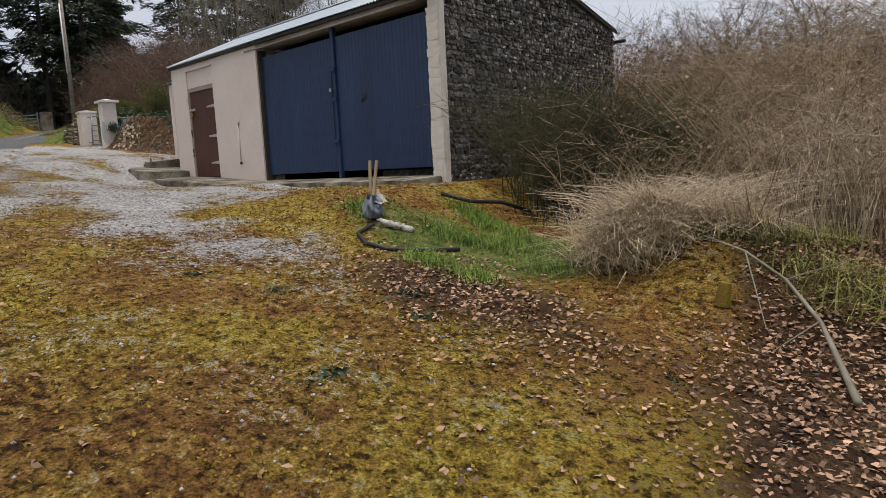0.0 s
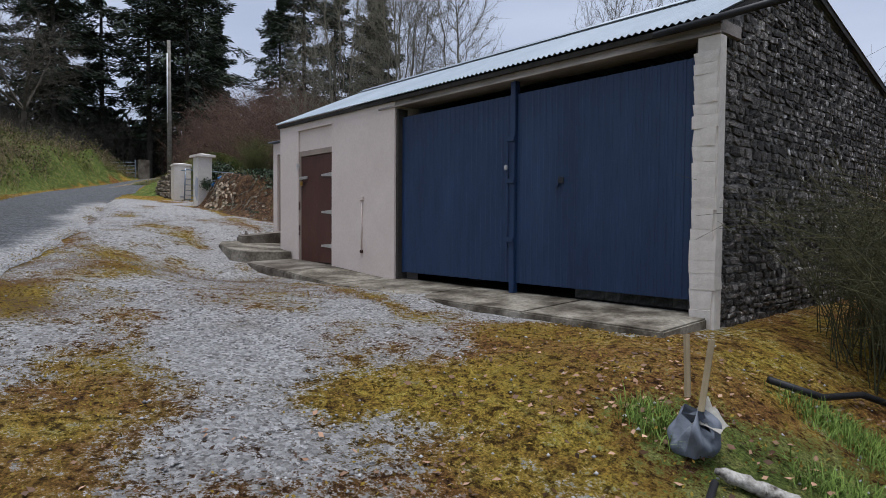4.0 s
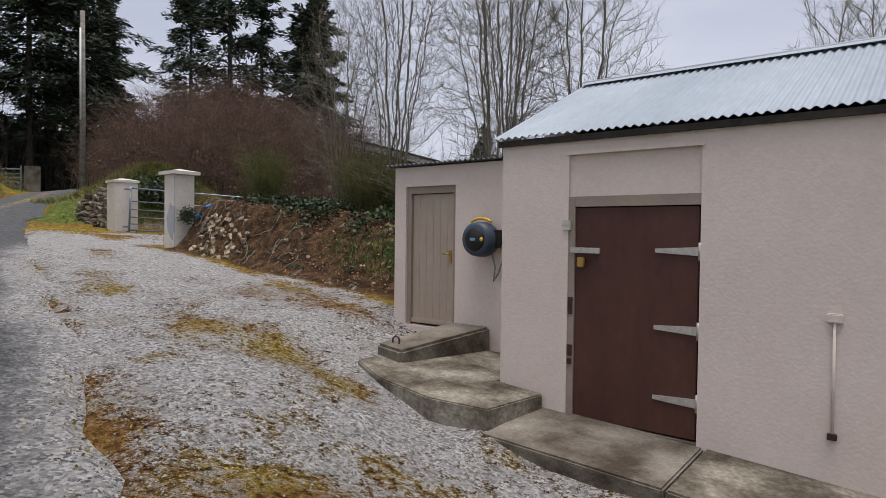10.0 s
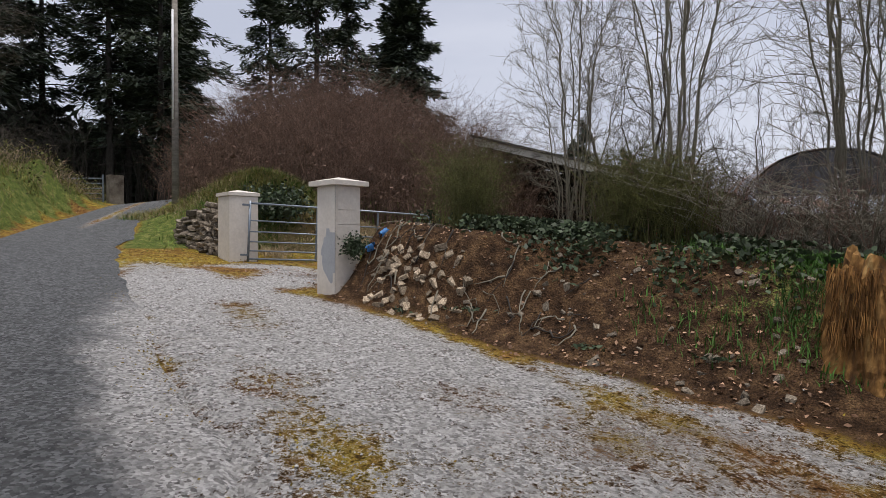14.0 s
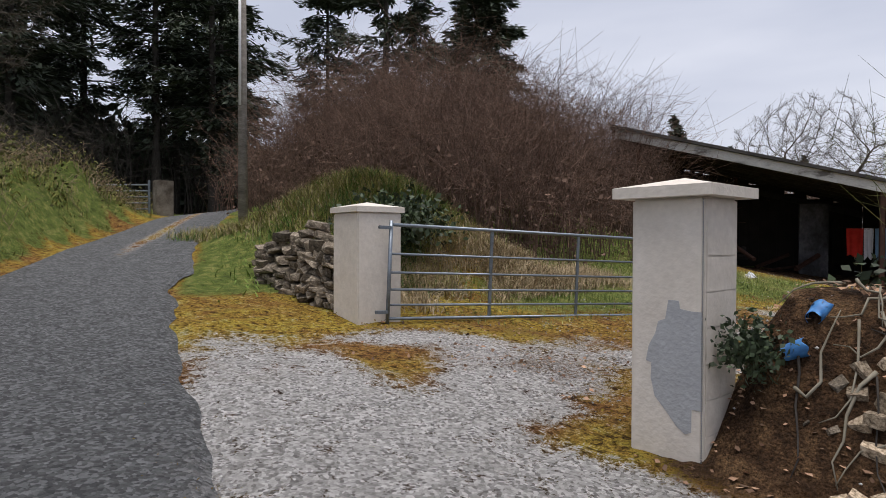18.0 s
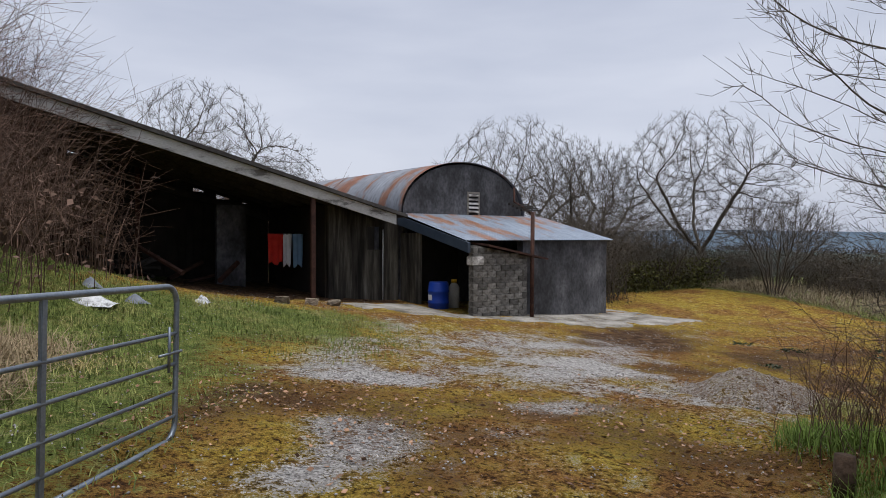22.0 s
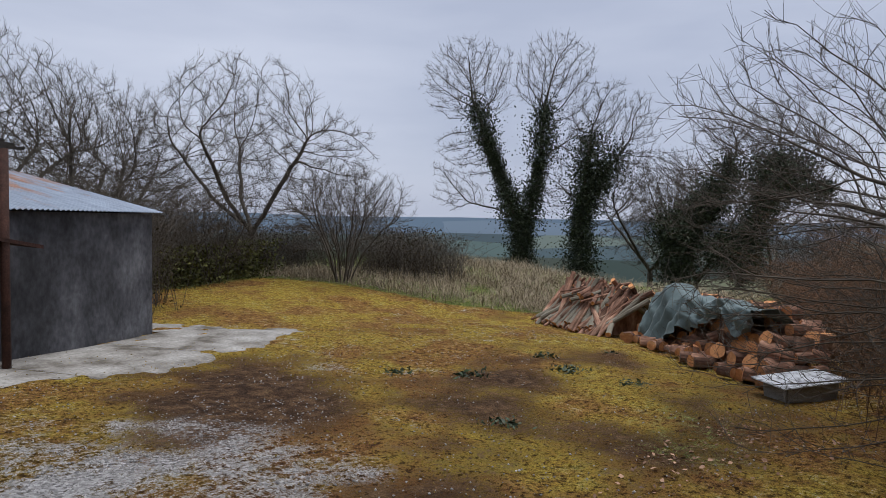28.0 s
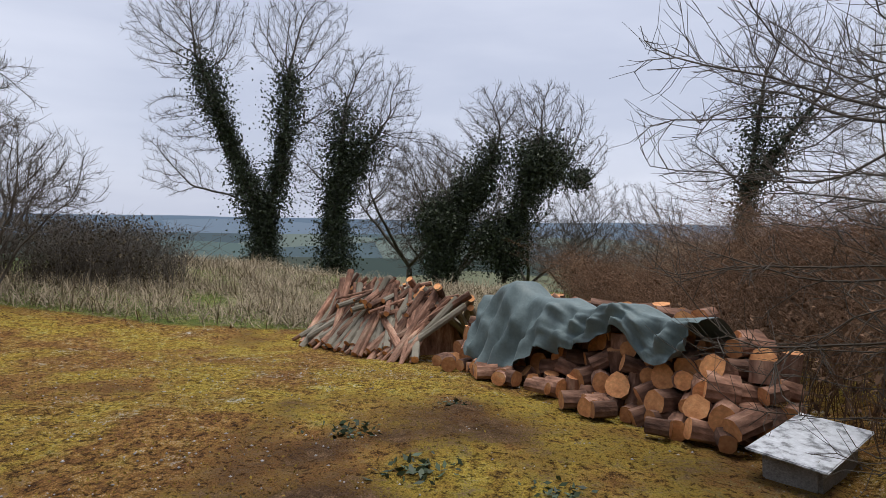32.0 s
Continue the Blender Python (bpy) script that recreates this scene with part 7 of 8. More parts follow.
    return near_way(x, y) * np.clip(1 - g * 1.4, 0, 1) * (1 - gr) * (1 - md) * np.where(y > 9, 0.22, 1.0)


xy = scatter(rng, 90000, moss_spots, -30, 3, -2, 27)
zz = ground(xy[:, 0], xy[:, 1]) + rng.uniform(-0.012, 0.03, len(xy))
solid("moss_tufts", leaves("moss_tufts", np.concatenate([xy, zz[:, None]], 1), 0.012, M_MOSS, rng), "ochre and green moss covering the old gravel", "moss", kind="stuff")


def stones_of(name, xy, size, material, label, category):
    """Small angular stones, joined."""
    n = len(xy)
    z = ground(xy[:, 0], xy[:, 1])
    c = np.concatenate([xy, (z + size * 0.12)[:, None]], 1)
    o = np.array([(1, 0, 0), (0, 1, 0), (-1, 0, 0), (0, -1, 0), (0, 0, 0.7), (0, 0, -0.7)], float)
    v = c[:, None] + o[None] * (size * rng.uniform(0.4, 1.3, n))[:, None, None] * rng.uniform(0.6, 1.3, (n, 6, 1))
    a = rng.uniform(0, 6.28, n)
    d = v - c[:, None]
    v = c[:, None] + np.stack([d[..., 0] * np.cos(a)[:, None] - d[..., 1] * np.sin(a)[:, None], d[..., 0] * np.sin(a)[:, None] + d[..., 1] * np.cos(a)[:, None], d[..., 2]], -1)
    f = (np.arange(n)[:, None, None] * 6 + np.array([(0, 1, 4), (1, 2, 4), (2, 3, 4), (3, 0, 4), (1, 0, 5), (2, 1, 5), (3, 2, 5), (0, 3, 5)])[None]).reshape(-1, 3)
    return solid(name, arrays(name, v.reshape(-1, 3), f, material), label, category, kind="stuff")


xy = scatter(rng, 26000, lambda x, y: near_way(x, y) * np.clip(cover(x, y)[0] + 0.12 + 0.1 * (y > 10) * (x < -19), 0, 1), -30, 3, -2, 27)
stones_of("chippings", xy, 0.013, M_PEBBLE, "loose pale limestone chippings", "gravel")
xy = scatter(rng, 24000, lambda x, y: np.clip(cover(x, y)[2], 0, 1) * (x > -6) * (y < 6.5) + 0.035 * (x > -7) * (y < 5), -7, 2.5, -2, 7)
zz = ground(xy[:, 0], xy[:, 1]) + rng.uniform(0.0, 0.035, len(xy))
solid("fallen_leaves", leaves("fallen_leaves", np.concatenate([xy, zz[:, None]], 1), 0.021, M_LEAF, rng, 0.75), "brown fallen leaves drifted against the bank", "leaf litter", kind="stuff")
xy = scatter(rng, 9000, lambda x, y: np.clip(cover(x, y)[2], 0, 1) * sstep(-x, 15, 17), -29, -15, 8, 18)
zz = ground(xy[:, 0], xy[:, 1]) + rng.uniform(0.0, 0.03, len(xy))
solid("fallen_leaves", leaves("fallen_leaves", np.concatenate([xy, zz[:, None]], 1), 0.024, M_LEAF, rng, 0.7), "brown leaf litter on the earth bank", "leaf litter", kind="stuff")
# ivy trailing over the bank top
at = scatter(rng, 5000, lambda x, y: (blob(x, y, -20.8, 10.5, 1.6, 0.55, 0.0) + blob(x, y, -22.8, 10.3, 0.9, 0.35, 0)) * np.clip(octaves(x, y, 0.7, 61) * 4 - 1.5, 0, 1), -25, -16, 9.5, 12.5)
zz = ground(at[:, 0], at[:, 1]) + rng.uniform(0.0, 0.22, len(at))
solid("bank_ivy", leaves("bank_ivy", np.concatenate([at, zz[:, None]], 1), 0.04, M_IVYLOW, rng, 0.3), "dark ivy trailing over the bank's brow", "ivy", kind="stuff")
at = rng.normal(0, 1, (900, 3)) * (0.085, 0.09, 0.085) + (-24.2, 9.1, 3.52)
solid("pier_ivy", leaves("pier_ivy", at, 0.022, M_IVYLOW, rng), "ivy clump growing against the gate pier", "ivy", kind="stuff")


# ---- far hills ----
def ridge_strip(name, dist, a0, a1, foot, crest, rough, seed, material, label):
    """A long low hill seen across the valley."""
    g = Geo()
    rows = [[], [], [], []]
    for k in range(161):
        a = radians(a0 + (a1 - a0) * k / 160)
        n = octaves(np.array([k * 0.12]), np.array([seed * 7.3]), 2.2, seed)[0] - 0.5
        top_z = crest + rough * n
        for i, (dd, zz) in enumerate(((0, foot), (0.12, foot + 0.45 * (top_z - foot)), (0.3, foot + 0.85 * (top_z - foot)), (0.45, top_z))):
            d = dist * (1 + dd)
            rows[i].append((-20 - math.sin(a) * d, 18 + math.cos(a) * d, zz))
    g.grid(rows)
    return solid(name, g.mesh(name, material, True), label, "hill", kind="structure")


def fields(name, hues, scale):
    m = bpy.data.materials.new(name)
    m.use_nodes = True
    n, l = m.node_tree.nodes, m.node_tree.links
    b = n["Principled BSDF"]
    b.inputs["Roughness"].default_value, b.inputs["Specular IOR Level"].default_value = 1.0, 0.0
    co = n.new("ShaderNodeTexCoord")
    v = n.new("ShaderNodeTexVoronoi")
    v.inputs["Scale"].default_value = scale
    l.new(co.outputs["Object"], v.inputs["Vector"])
    s = n.new("ShaderNodeSeparateColor")
    l.new(v.outputs["Color"], s.inputs["Color"])
    r = n.new("ShaderNodeValToRGB")
    r.color_ramp.interpolation = "CONSTANT"
    while len(r.color_ramp.elements) < len(hues):
        r.color_ramp.elements.new(0.5)
    for i, (e, c) in enumerate(zip(r.color_ramp.elements, hues)):
        e.position, e.color = i / len(hues), (*c, 1)
    l.new(s.outputs["Red"], r.inputs["Fac"])
    l.new(r.outputs["Color"], b.inputs["Base Color"])
    return m


# distance haze is mixed into the middle and far hill colours
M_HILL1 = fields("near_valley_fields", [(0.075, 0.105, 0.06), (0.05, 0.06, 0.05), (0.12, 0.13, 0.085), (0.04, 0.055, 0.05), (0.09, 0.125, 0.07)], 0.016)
M_HILL2 = fields("middle_fields_haze", [(0.075, 0.105, 0.10), (0.055, 0.075, 0.085), (0.11, 0.135, 0.12), (0.065, 0.09, 0.10)], 0.009)
M_HILL3 = fields("far_hill_haze", [(0.10, 0.135, 0.175), (0.115, 0.15, 0.19), (0.09, 0.125, 0.165)], 0.004)
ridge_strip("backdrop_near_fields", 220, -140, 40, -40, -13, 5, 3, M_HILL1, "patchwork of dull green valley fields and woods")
ridge_strip("backdrop_mid_fields", 620, -150, 45, -70, -15, 12, 5, M_HILL2, "fields across the valley, tinted blue-green for haze")
ridge_strip("backdrop_hills", 1500, -160, 60, -120, 14, 26, 9, M_HILL3, "long hills on the horizon, tinted blue for haze")


# ---- stones ----
def rock_mesh(seed, material, name="stone", square=0.5):
    """A convex angular stone about one unit across."""
    rg = np.random.default_rng(seed)
    bm = bmesh.new()
    for sx in (-1, 1):
        for sy in (-1, 1):
            for sz in (-1, 1):
                bm.verts.new((0.5 * sx * rg.uniform(square, 1), 0.5 * sy * rg.uniform(square, 1), 0.5 * sz * rg.uniform(square, 1)))
    for _ in range(5):
        v = rg.normal(size=3)
        v = 0.5 * v / np.abs(v).max()
        bm.verts.new(tuple(v * rg.uniform(0.75, 1.0)))
    res = bmesh.ops.convex_hull(bm, input=list(bm.verts))
    bmesh.ops.delete(bm, geom=[v for v in bm.verts if not v.link_faces], context="VERTS")
    me = bpy.data.meshes.new(name)
    bm.to_mesh(me)
    bm.free()
    me.materials.append(material)
    return me


WALLSTONE = [rock_mesh(100 + i, M_STONE, "stone", 0.5) for i in range(12)]
BANKSTONE = [rock_mesh(200 + i, M_DRYSTONE, "stone", 0.5) for i in range(10)]


TANSTONE = [rock_mesh(250 + i, M_TANSTONE, "stone", 0.6) for i in range(8)]


def joined(name, items, material, parent, label):
    """Many placed stones as one mesh of kind stuff under a thing."""
    g = Geo()
    for me, m in items:
        g.add([m @ v.co for v in me.vertices], [tuple(p.vertices) for p in me.polygons])
    me2 = bpy.data.meshes.new(name)
    me2.from_pydata(g.v, [], g.f)
    me2.materials.append(material)
    ob = part(name, me2, parent, label)
    ob["kind"] = "stuff"
    return ob


# rubble gable, course by course
rg = np.random.default_rng(21)
items, z = [], 0.75
while z < RIDGE - 0.1:
    h = rg.uniform(0.045, 0.10)
    top_z = z + h
    inset = max(0.0, (top_z - EAVE) / fall)
    y, y_end = FY + 0.10 + inset, BACK - max(0.0, (top_z - EAVE) / fall_b)
    while y < y_end - 0.08:
        w = min(rg.uniform(0.06, 0.22), y_end - y)
        m = Matrix.LocRotScale((BX1 - 0.05 + rg.uniform(-0.008, 0.008), y + w / 2, z + h / 2), Euler((rg.normal(0, 0.14), rg.normal(0, 0.04), rg.normal(0, 0.05))), (0.062, w * rg.uniform(0.85, 1.08), h * rg.uniform(0.8, 1.15)))
        items.append((WALLSTONE[rg.integers(12)], m))
        y += w + 0.004
    z += h + 0.002
items.sort(key=lambda it: (it[1].translation.y - 7.0) ** 2 * 0.5 + (it[1].translation.z - 2.6) ** 2)
for me, m in items[:300]:
    part("stone", me, barn, m=m)
joined("rubble_facing", items[300:], M_STONE, barn, "dark weathered rubble stones of the gable")
# cream-painted rough stones of the jamb
QUOIN = [rock_mesh(700 + i, M_PIER, "quoin", 0.82) for i in range(8)]
z = 1.28
while z < EAVE - 0.26:
    h = rg.uniform(0.09, 0.19)
    wide_ = BX1 - GX1 + rg.uniform(0.01, 0.045)
    part("quoin", QUOIN[rg.integers(8)], barn, m=Matrix.LocRotScale((GX1 + wide_ / 2 - 0.03, FY + 0.05, z + h / 2), Euler((0, rg.normal(0, 0.02), rg.normal(0, 0.02))), (wide_ * 1.06, 0.145, h * 1.14)))
    z += h

# dry-stone wall left of the gate and the fallen wall in the bank
dry = thing("dry_stone_wall", "low dry-stone wall of grey stones below the grass hump", "wall")
items = []
p0, p1, zr = Vector((-29.62, 9.85, 0)), Vector((-32.3, 9.9, 0)), 0.0
while zr < 1.15:
    hr_, s = rg.uniform(0.06, 0.17), rg.uniform(-0.02, 0.03)
    while s < 1.0:
        ln = rg.uniform(0.10, 0.40)
        c = p0.lerp(p1, s + ln / 5.4)
        if zr < 1.12 - 0.6 * s + rg.uniform(-0.12, 0.12):
            items.append((BANKSTONE[rg.integers(10)], Matrix.LocRotScale((c.x, c.y + rg.uniform(-0.08, 0.06) + 0.22 * zr + 0.2 * s * s, gz(c.x, c.y - 0.2) - 0.02 + zr + hr_ * 0.5 + rg.normal(0, 0.015)), Euler((rg.normal(0, 0.22), rg.normal(0, 0.2), rg.normal(0, 0.35))), (ln * 1.12, 0.28, hr_ * rg.uniform(0.85, 1.3)))))
        s += ln / 2.55
    zr += hr_ * 0.93
for me, m in items:
    part("stone", me, dry, m=m)
part("earth_core", Geo().prism([(-32.0, 10.22), (-29.6, 10.02), (-29.6, 10.4), (-32.0, 10.7)], "z", 2.6, 3.95).mesh("earth_core", M_SOIL), dry)

fallen = thing("tumbled_wall", "tumbled remains of a stone wall in the earth bank", "wall")
items = []
for r in range(6):
    x = -23.75 + rg.uniform(0, 0.15)
    while x < -22.2 + rg.uniform(-0.3, 0.3):
        ln = rg.uniform(0.06, 0.19)
        y = 8.86 + 0.085 * r + rg.normal(0, 0.06)
        items.append((TANSTONE[rg.integers(8)], Matrix.LocRotScale((x + ln / 2, y, gz(x, y) + rg.uniform(-0.05, 0.01)), Euler((rg.normal(0.5, 0.4), rg.normal(0, 0.5), rg.normal(0, 0.5))), (ln * 1.15, rg.uniform(0.08, 0.16), rg.uniform(0.04, 0.11)))))
        x += ln * rg.uniform(0.95, 1.7)
for i in range(90):
    x, f = rg.uniform(-23.9, -18.2), rg.uniform(0.0, 0.9) ** 1.6
    y = 8.7 + 1.75 * f
    sz = rg.uniform(0.03, 0.11)
    items.append((BANKSTONE[rg.integers(10)], Matrix.LocRotScale((x, y, gz(x, y) - sz * 0.06), Euler((rg.normal(0, 0.5), rg.normal(0, 0.5), rg.uniform(0, 6.28))), (sz * rg.uniform(0.9, 1.7), sz, sz * rg.uniform(0.45, 0.8)))))
for me, m in items:
    part("stone", me, fallen, m=m)

# ---- bank stump, heaps and litter ----
def stump_mesh():
    rg = np.random.default_rng(4)
    g = Geo()
    n, rows = 72, []
    ang = np.linspace(0, 2 * math.pi, n + 1)
    tops = 0.98 + 0.07 * np.sin(3 * ang + 0.6) + 0.05 * np.sin(8 * ang) + 0.10 * (octaves(np.cos(ang) * 2, np.sin(ang) * 2, 0.35, 12) - 0.5)
    tops[-1] = tops[0]
    for s in np.linspace(0, 1, 22):
        row = []
        for i, a in enumerate(ang):
            flute = 0.035 * math.sin(5 * a + 1.2 + 0.8 * s) + 0.022 * math.sin(13 * a - 2 * s) + 0.012 * math.sin(29 * a + 3 * s)
            rough_ = 0.07 * (float(octaves(math.cos(a) * 1.5 + 3 * s, math.sin(a) * 1.5 - 2 * s, 0.3, 9)) - 0.5)
            rr = 0.30 + 0.12 * (1 - s) ** 3 + flute + rough_ - 0.07 * max(0, s - 0.82) / 0.18
            row.append((rr * math.cos(a) + 0.04 * s, rr * math.sin(a) * 0.85, -0.35 + s * (tops[i] + 0.1)))
        rows.append(row)
    for k, depth in ((0.75, -0.02), (0.5, -0.14), (0.2, -0.2)):
        rows.append([(x * k, y * k, z + depth + 0.05 * math.sin(7 * i * k)) for i, (x, y, z) in enumerate(rows[21])])
    rows.append([(0.0, 0.0, 0.45)] * (n + 1))
    g.grid(rows)
    return g.mesh("rotten_stump", M_STUMP, False)


stump = thing("rotten_stump", "crumbling orange-brown rotten tree stump on the bank", "tree stump", pose(-17.9, 9.55, gz(-17.9, 9.55)))
part("stump", stump_mesh(), stump)
rgs = np.random.default_rng(19)
fa, fz = rgs.uniform(0, 6.283, 1500), rgs.uniform(0.12, 0.72, 1500)
fr = 0.31 + 0.10 * np.maximum(0, 0.5 - fz) + rgs.normal(0, 0.015, 1500)
f0 = np.stack([fr * np.cos(fa) + 0.03, fr * np.sin(fa) * 0.87, fz], 1)
f1 = f0 + np.stack([np.cos(fa) * 0.02, np.sin(fa) * 0.02, -rgs.uniform(0.06, 0.22, 1500)], 1) + rgs.normal(0, 0.012, (1500, 3))
fib = part("rotten_fibre", sticks("rotten_fibre", np.stack([f0, f1], 1), np.tile((0.007, 0.002), (1500, 1)), M_STUMPFIBRE, 3), stump, "shaggy tan rotten wood fibres")
fib["kind"] = "stuff"


def mound_mesh(name, rx_, ry_, h, material, seed, n=44):
    g = Geo()
    rows = []
    for i in range(n + 1):
        row = []
        for j in range(n + 1):
            u, w = 2 * i / n - 1, 2 * j / n - 1
            d = math.hypot(u, w)
            nz = float(octaves(np.array([u * 2.0]), np.array([w * 2.0]), 0.8, seed)[0]) - 0.5
            row.append((u * rx_, w * ry_, h * max(0.0, 1 - d) ** 0.9 * (1 + 0.5 * nz) + 0.10 * nz * max(0, 1 - d) - 0.06 * d))
        rows.append(row)
    g.grid(rows)
    return g.mesh(name, material, True)


heap_me = mound_mesh("grit_heap", 1.3, 1.0, 0.42, M_GROUND, 31, 60)
heap_col = heap_me.color_attributes.new("cover", "FLOAT_COLOR", "POINT")
heap_col.data.foreach_set("color", np.tile((0.62, 0.0, 0.42, 0.0), len(heap_me.vertices)).astype(np.float32))
solid("grit_heap", heap_me, "low spread heap of grey grit in the yard", "grit", pose(-20.75, 16.75, gz(-20.75, 16.75) - 0.0, 0, 0, 20), kind="stuff")
solid("mossy_post_stub", Geo().tube([(-22.75, 12.95, gz(-22.75, 12.95) - 0.05), (-22.74, 12.96, gz(-22.75, 12.95) + 0.3)], [0.085, 0.07], 10).mesh("mossy_post_stub", M_SOIL, True), "short rotten post stub among grass tussocks", "post stub")
mossy = thing("mossy_stones", "old stones covered in bright green moss under the shrubs", "stones")
for i in range(7):
    x, y = -18.6 + 0.5 * i * rg.uniform(0.6, 1.2), 15.5 + rg.uniform(-0.3, 0.3)
    part("stone", rock_mesh(300 + i, M_MOSS, "stone", 0.6), mossy, m=Matrix.LocRotScale((x, y, gz(x, y) + 0.1), Euler((0, 0, i)), (0.5, 0.4, 0.4)))

bag = thing("feed_sack", "crumpled grey sack with sticks dumped in the grass", "sack")
bag_g = Geo()
rows = []
for i in range(13):
    v = i / 12
    wide = 0.045 + 0.06 * math.sin(math.pi * min(1.0, v * 0.75 + 0.2)) - 0.05 * v ** 4
    row = []
    for a in np.linspace(0, 2 * math.pi, 37):
        fold = 0.03 * math.sin(5 * a + 1.6 * v) + 0.017 * math.sin(11 * a - 2.4 * v) + 0.016 * math.sin(3 * a + 9 * v)
        r = wide + fold * (0.35 + v)
        row.append((-5.16 + 1.1 * r * math.cos(a) + 0.035 * v, 4.52 + 0.85 * r * math.sin(a), gz(-5.16, 4.52) - 0.02 + (0.2 + 0.045 * math.sin(4 * a) + 0.03 * math.sin(9 * a)) * v))
    rows.append(row)
bag_g.grid(rows)
part("sack", bag_g.mesh("sack", M_BAG, True), bag)
for k, (a, c) in enumerate((((-5.1, 4.5, 0.25), (-5.08, 4.56, 0.62)), ((-5.2, 4.55, 0.25), (-5.24, 4.6, 0.58)))):
    part("stick", Geo().tube([(a[0], a[1], gz(a[0], a[1]) + a[2]), (c[0], c[1], gz(a[0], a[1]) + c[2])], 0.018, 6).mesh("stick", M_STRAW), bag, "pale bare stick")
part("rag", mound_mesh("rag", 0.1, 0.07, 0.06, M_CONCPALE, 7, 14), bag, "dirty white rag", pose(-5.1, 4.58, gz(-5.05, 4.62) + 0.24))
log_at = [(-4.98 + 0.34 * k / 11, 4.42 + 0.20 * k / 11 + 0.012 * math.sin(2.1 * k), gz(-4.98 + 0.34 * k / 11, 4.42 + 0.2 * k / 11) + 0.045 - 0.001 * k) for k in range(12)]
log_r = [0.014, 0.03, 0.036, 0.033, 0.039, 0.034, 0.04, 0.036, 0.042, 0.038, 0.041, 0.028]
solid("birch_log", Geo().tube(log_at, log_r, 11).mesh("birch_log", M_BIRCH, True), "short pale peeled log in the grass", "log")
hose_pts = [(-4.95, 4.35), (-4.86, 4.05), (-4.6, 3.92), (-4.35, 3.96), (-4.1, 4.25), (-3.95, 4.55)]
solid("black_pipe", Geo().tube([(x, y, gz(x, y) + 0.03) for x, y in hose_pts], 0.02, 8).mesh("black_pipe", M_BLACK, True), "length of black plastic water pipe in the grass", "pipe")
solid("black_pipe", Geo().tube([(x, y, gz(x, y) + 0.07) for x, y in ((-5.25, 5.75), (-5.0, 6.0), (-4.9, 6.5), (-4.6, 6.75))], 0.025, 8).mesh("black_pipe", M_BLACK, True), "length of black plastic water pipe in the grass", "pipe")
br = [(-1.78, 4.98, 0.22), (-1.45, 4.9, 0.24), (-1.15, 4.8, 0.2), (-0.88, 4.55, 0.14), (-0.7, 4.2, 0.08), (-0.55, 3.8, 0.05)]
bough = thing("fallen_branch", "fallen bare branch with a mossy butt on the bank", "branch")
part("limb", Geo().tube([(x, y, gz(x, y) + z) for x, y, z in br], [0.006, 0.009, 0.012, 0.015, 0.019, 0.022], 7).mesh("limb", M_BARKPALE, True), bough)
for a, c in (((-1.45, 4.9, 0.24), (-1.15, 4.35, 0.1)), ((-1.15, 4.8, 0.2), (-0.8, 5.0, 0.35)), ((-0.88, 4.55, 0.15), (-1.05, 4.1, 0.08))):
    part("twig", Geo().tube([(a[0], a[1], gz(a[0], a[1]) + a[2]), (c[0], c[1], gz(c[0], c[1]) + c[2])], [0.006, 0.003], 5).mesh("twig", M_BARKPALE), bough)
solid("mossy_stub", Geo().tube([(-1.52, 4.62, gz(-1.52, 4.62)), (-1.5, 4.63, gz(-1.52, 4.62) + 0.17)], [0.06, 0.045], 8).mesh("mossy_stub", M_MOSS), "short moss-covered stub in the leaf litter", "stub")

latch_bar = thing("gate_latch", "rusty iron latch bar with a block end on the pier", "gate latch")
part("bar", bx(-24.99, -24.72, 9.365, 9.385, 3.735, 3.755).mesh("bar", M_IRON, bevel=0.003), latch_bar)
part("block", bx(-25.06, -24.99, 9.355, 9.395, 3.715, 3.775).mesh("block", M_IRON, bevel=0.004), latch_bar, "rusty square end block")

# concrete strip in front of the lean-to
strip = thing("yard_slab", "cracked pale concrete strip along the farm buildings", "pavement", kind="structure")
def strip_front(u):
    return float(np.interp(u, (-2.9, -0.3, 2.0, 4.4, 7.6), (1.4, -0.5, -1.6, -2.3, -2.2)))


for i, (u0, u1, v1) in enumerate(((-2.9, -0.31, 2.4), (-0.3, 2.0, 0.3), (2.02, 4.4, 0.3), (4.42, 7.6, 0.3), (5.9, 7.5, 3.2))):
    n = 34
    g = Geo()
    top_rows = []
    for a in np.linspace(u0, u1, n):
        row = []
        v0 = strip_front(a) if i < 4 else 0.32
        for c in np.linspace(v0 - 0.3, v1, n):
            w = YARD @ Vector((a, c, 0))
            rim_ = max(0.0, 0.8 - min(c - v0 + 0.3 if i < 4 else 9, (a - u0 + 0.1) if i == 0 else 9, (u1 - a + 0.1) if i > 2 else 9))
            sunk = rim_ * float(octaves(w.x, w.y, 0.7, 71)) * 0.17
            row.append((w.x, w.y, gz(w.x, w.y) + 0.022 - sunk))
        top_rows.append(row)
    g.grid(top_rows)
    part("slab", g.mesh("slab", M_SLABPALE, True), strip)

# bricks and timber glimpsed under the gate leaf
inside = thing("brick_row", "row of old bricks standing just inside the gate", "bricks")
brick_me = bx(0, 0.2, 0, 0.1, 0, 0.12).mesh("brick", M_BLOCK, bevel=0.006)
for i in range(8):
    part("brick", brick_me, inside, m=pose(-8.05 + i * 0.205, FY + 0.5, FLOOR - 0.018))

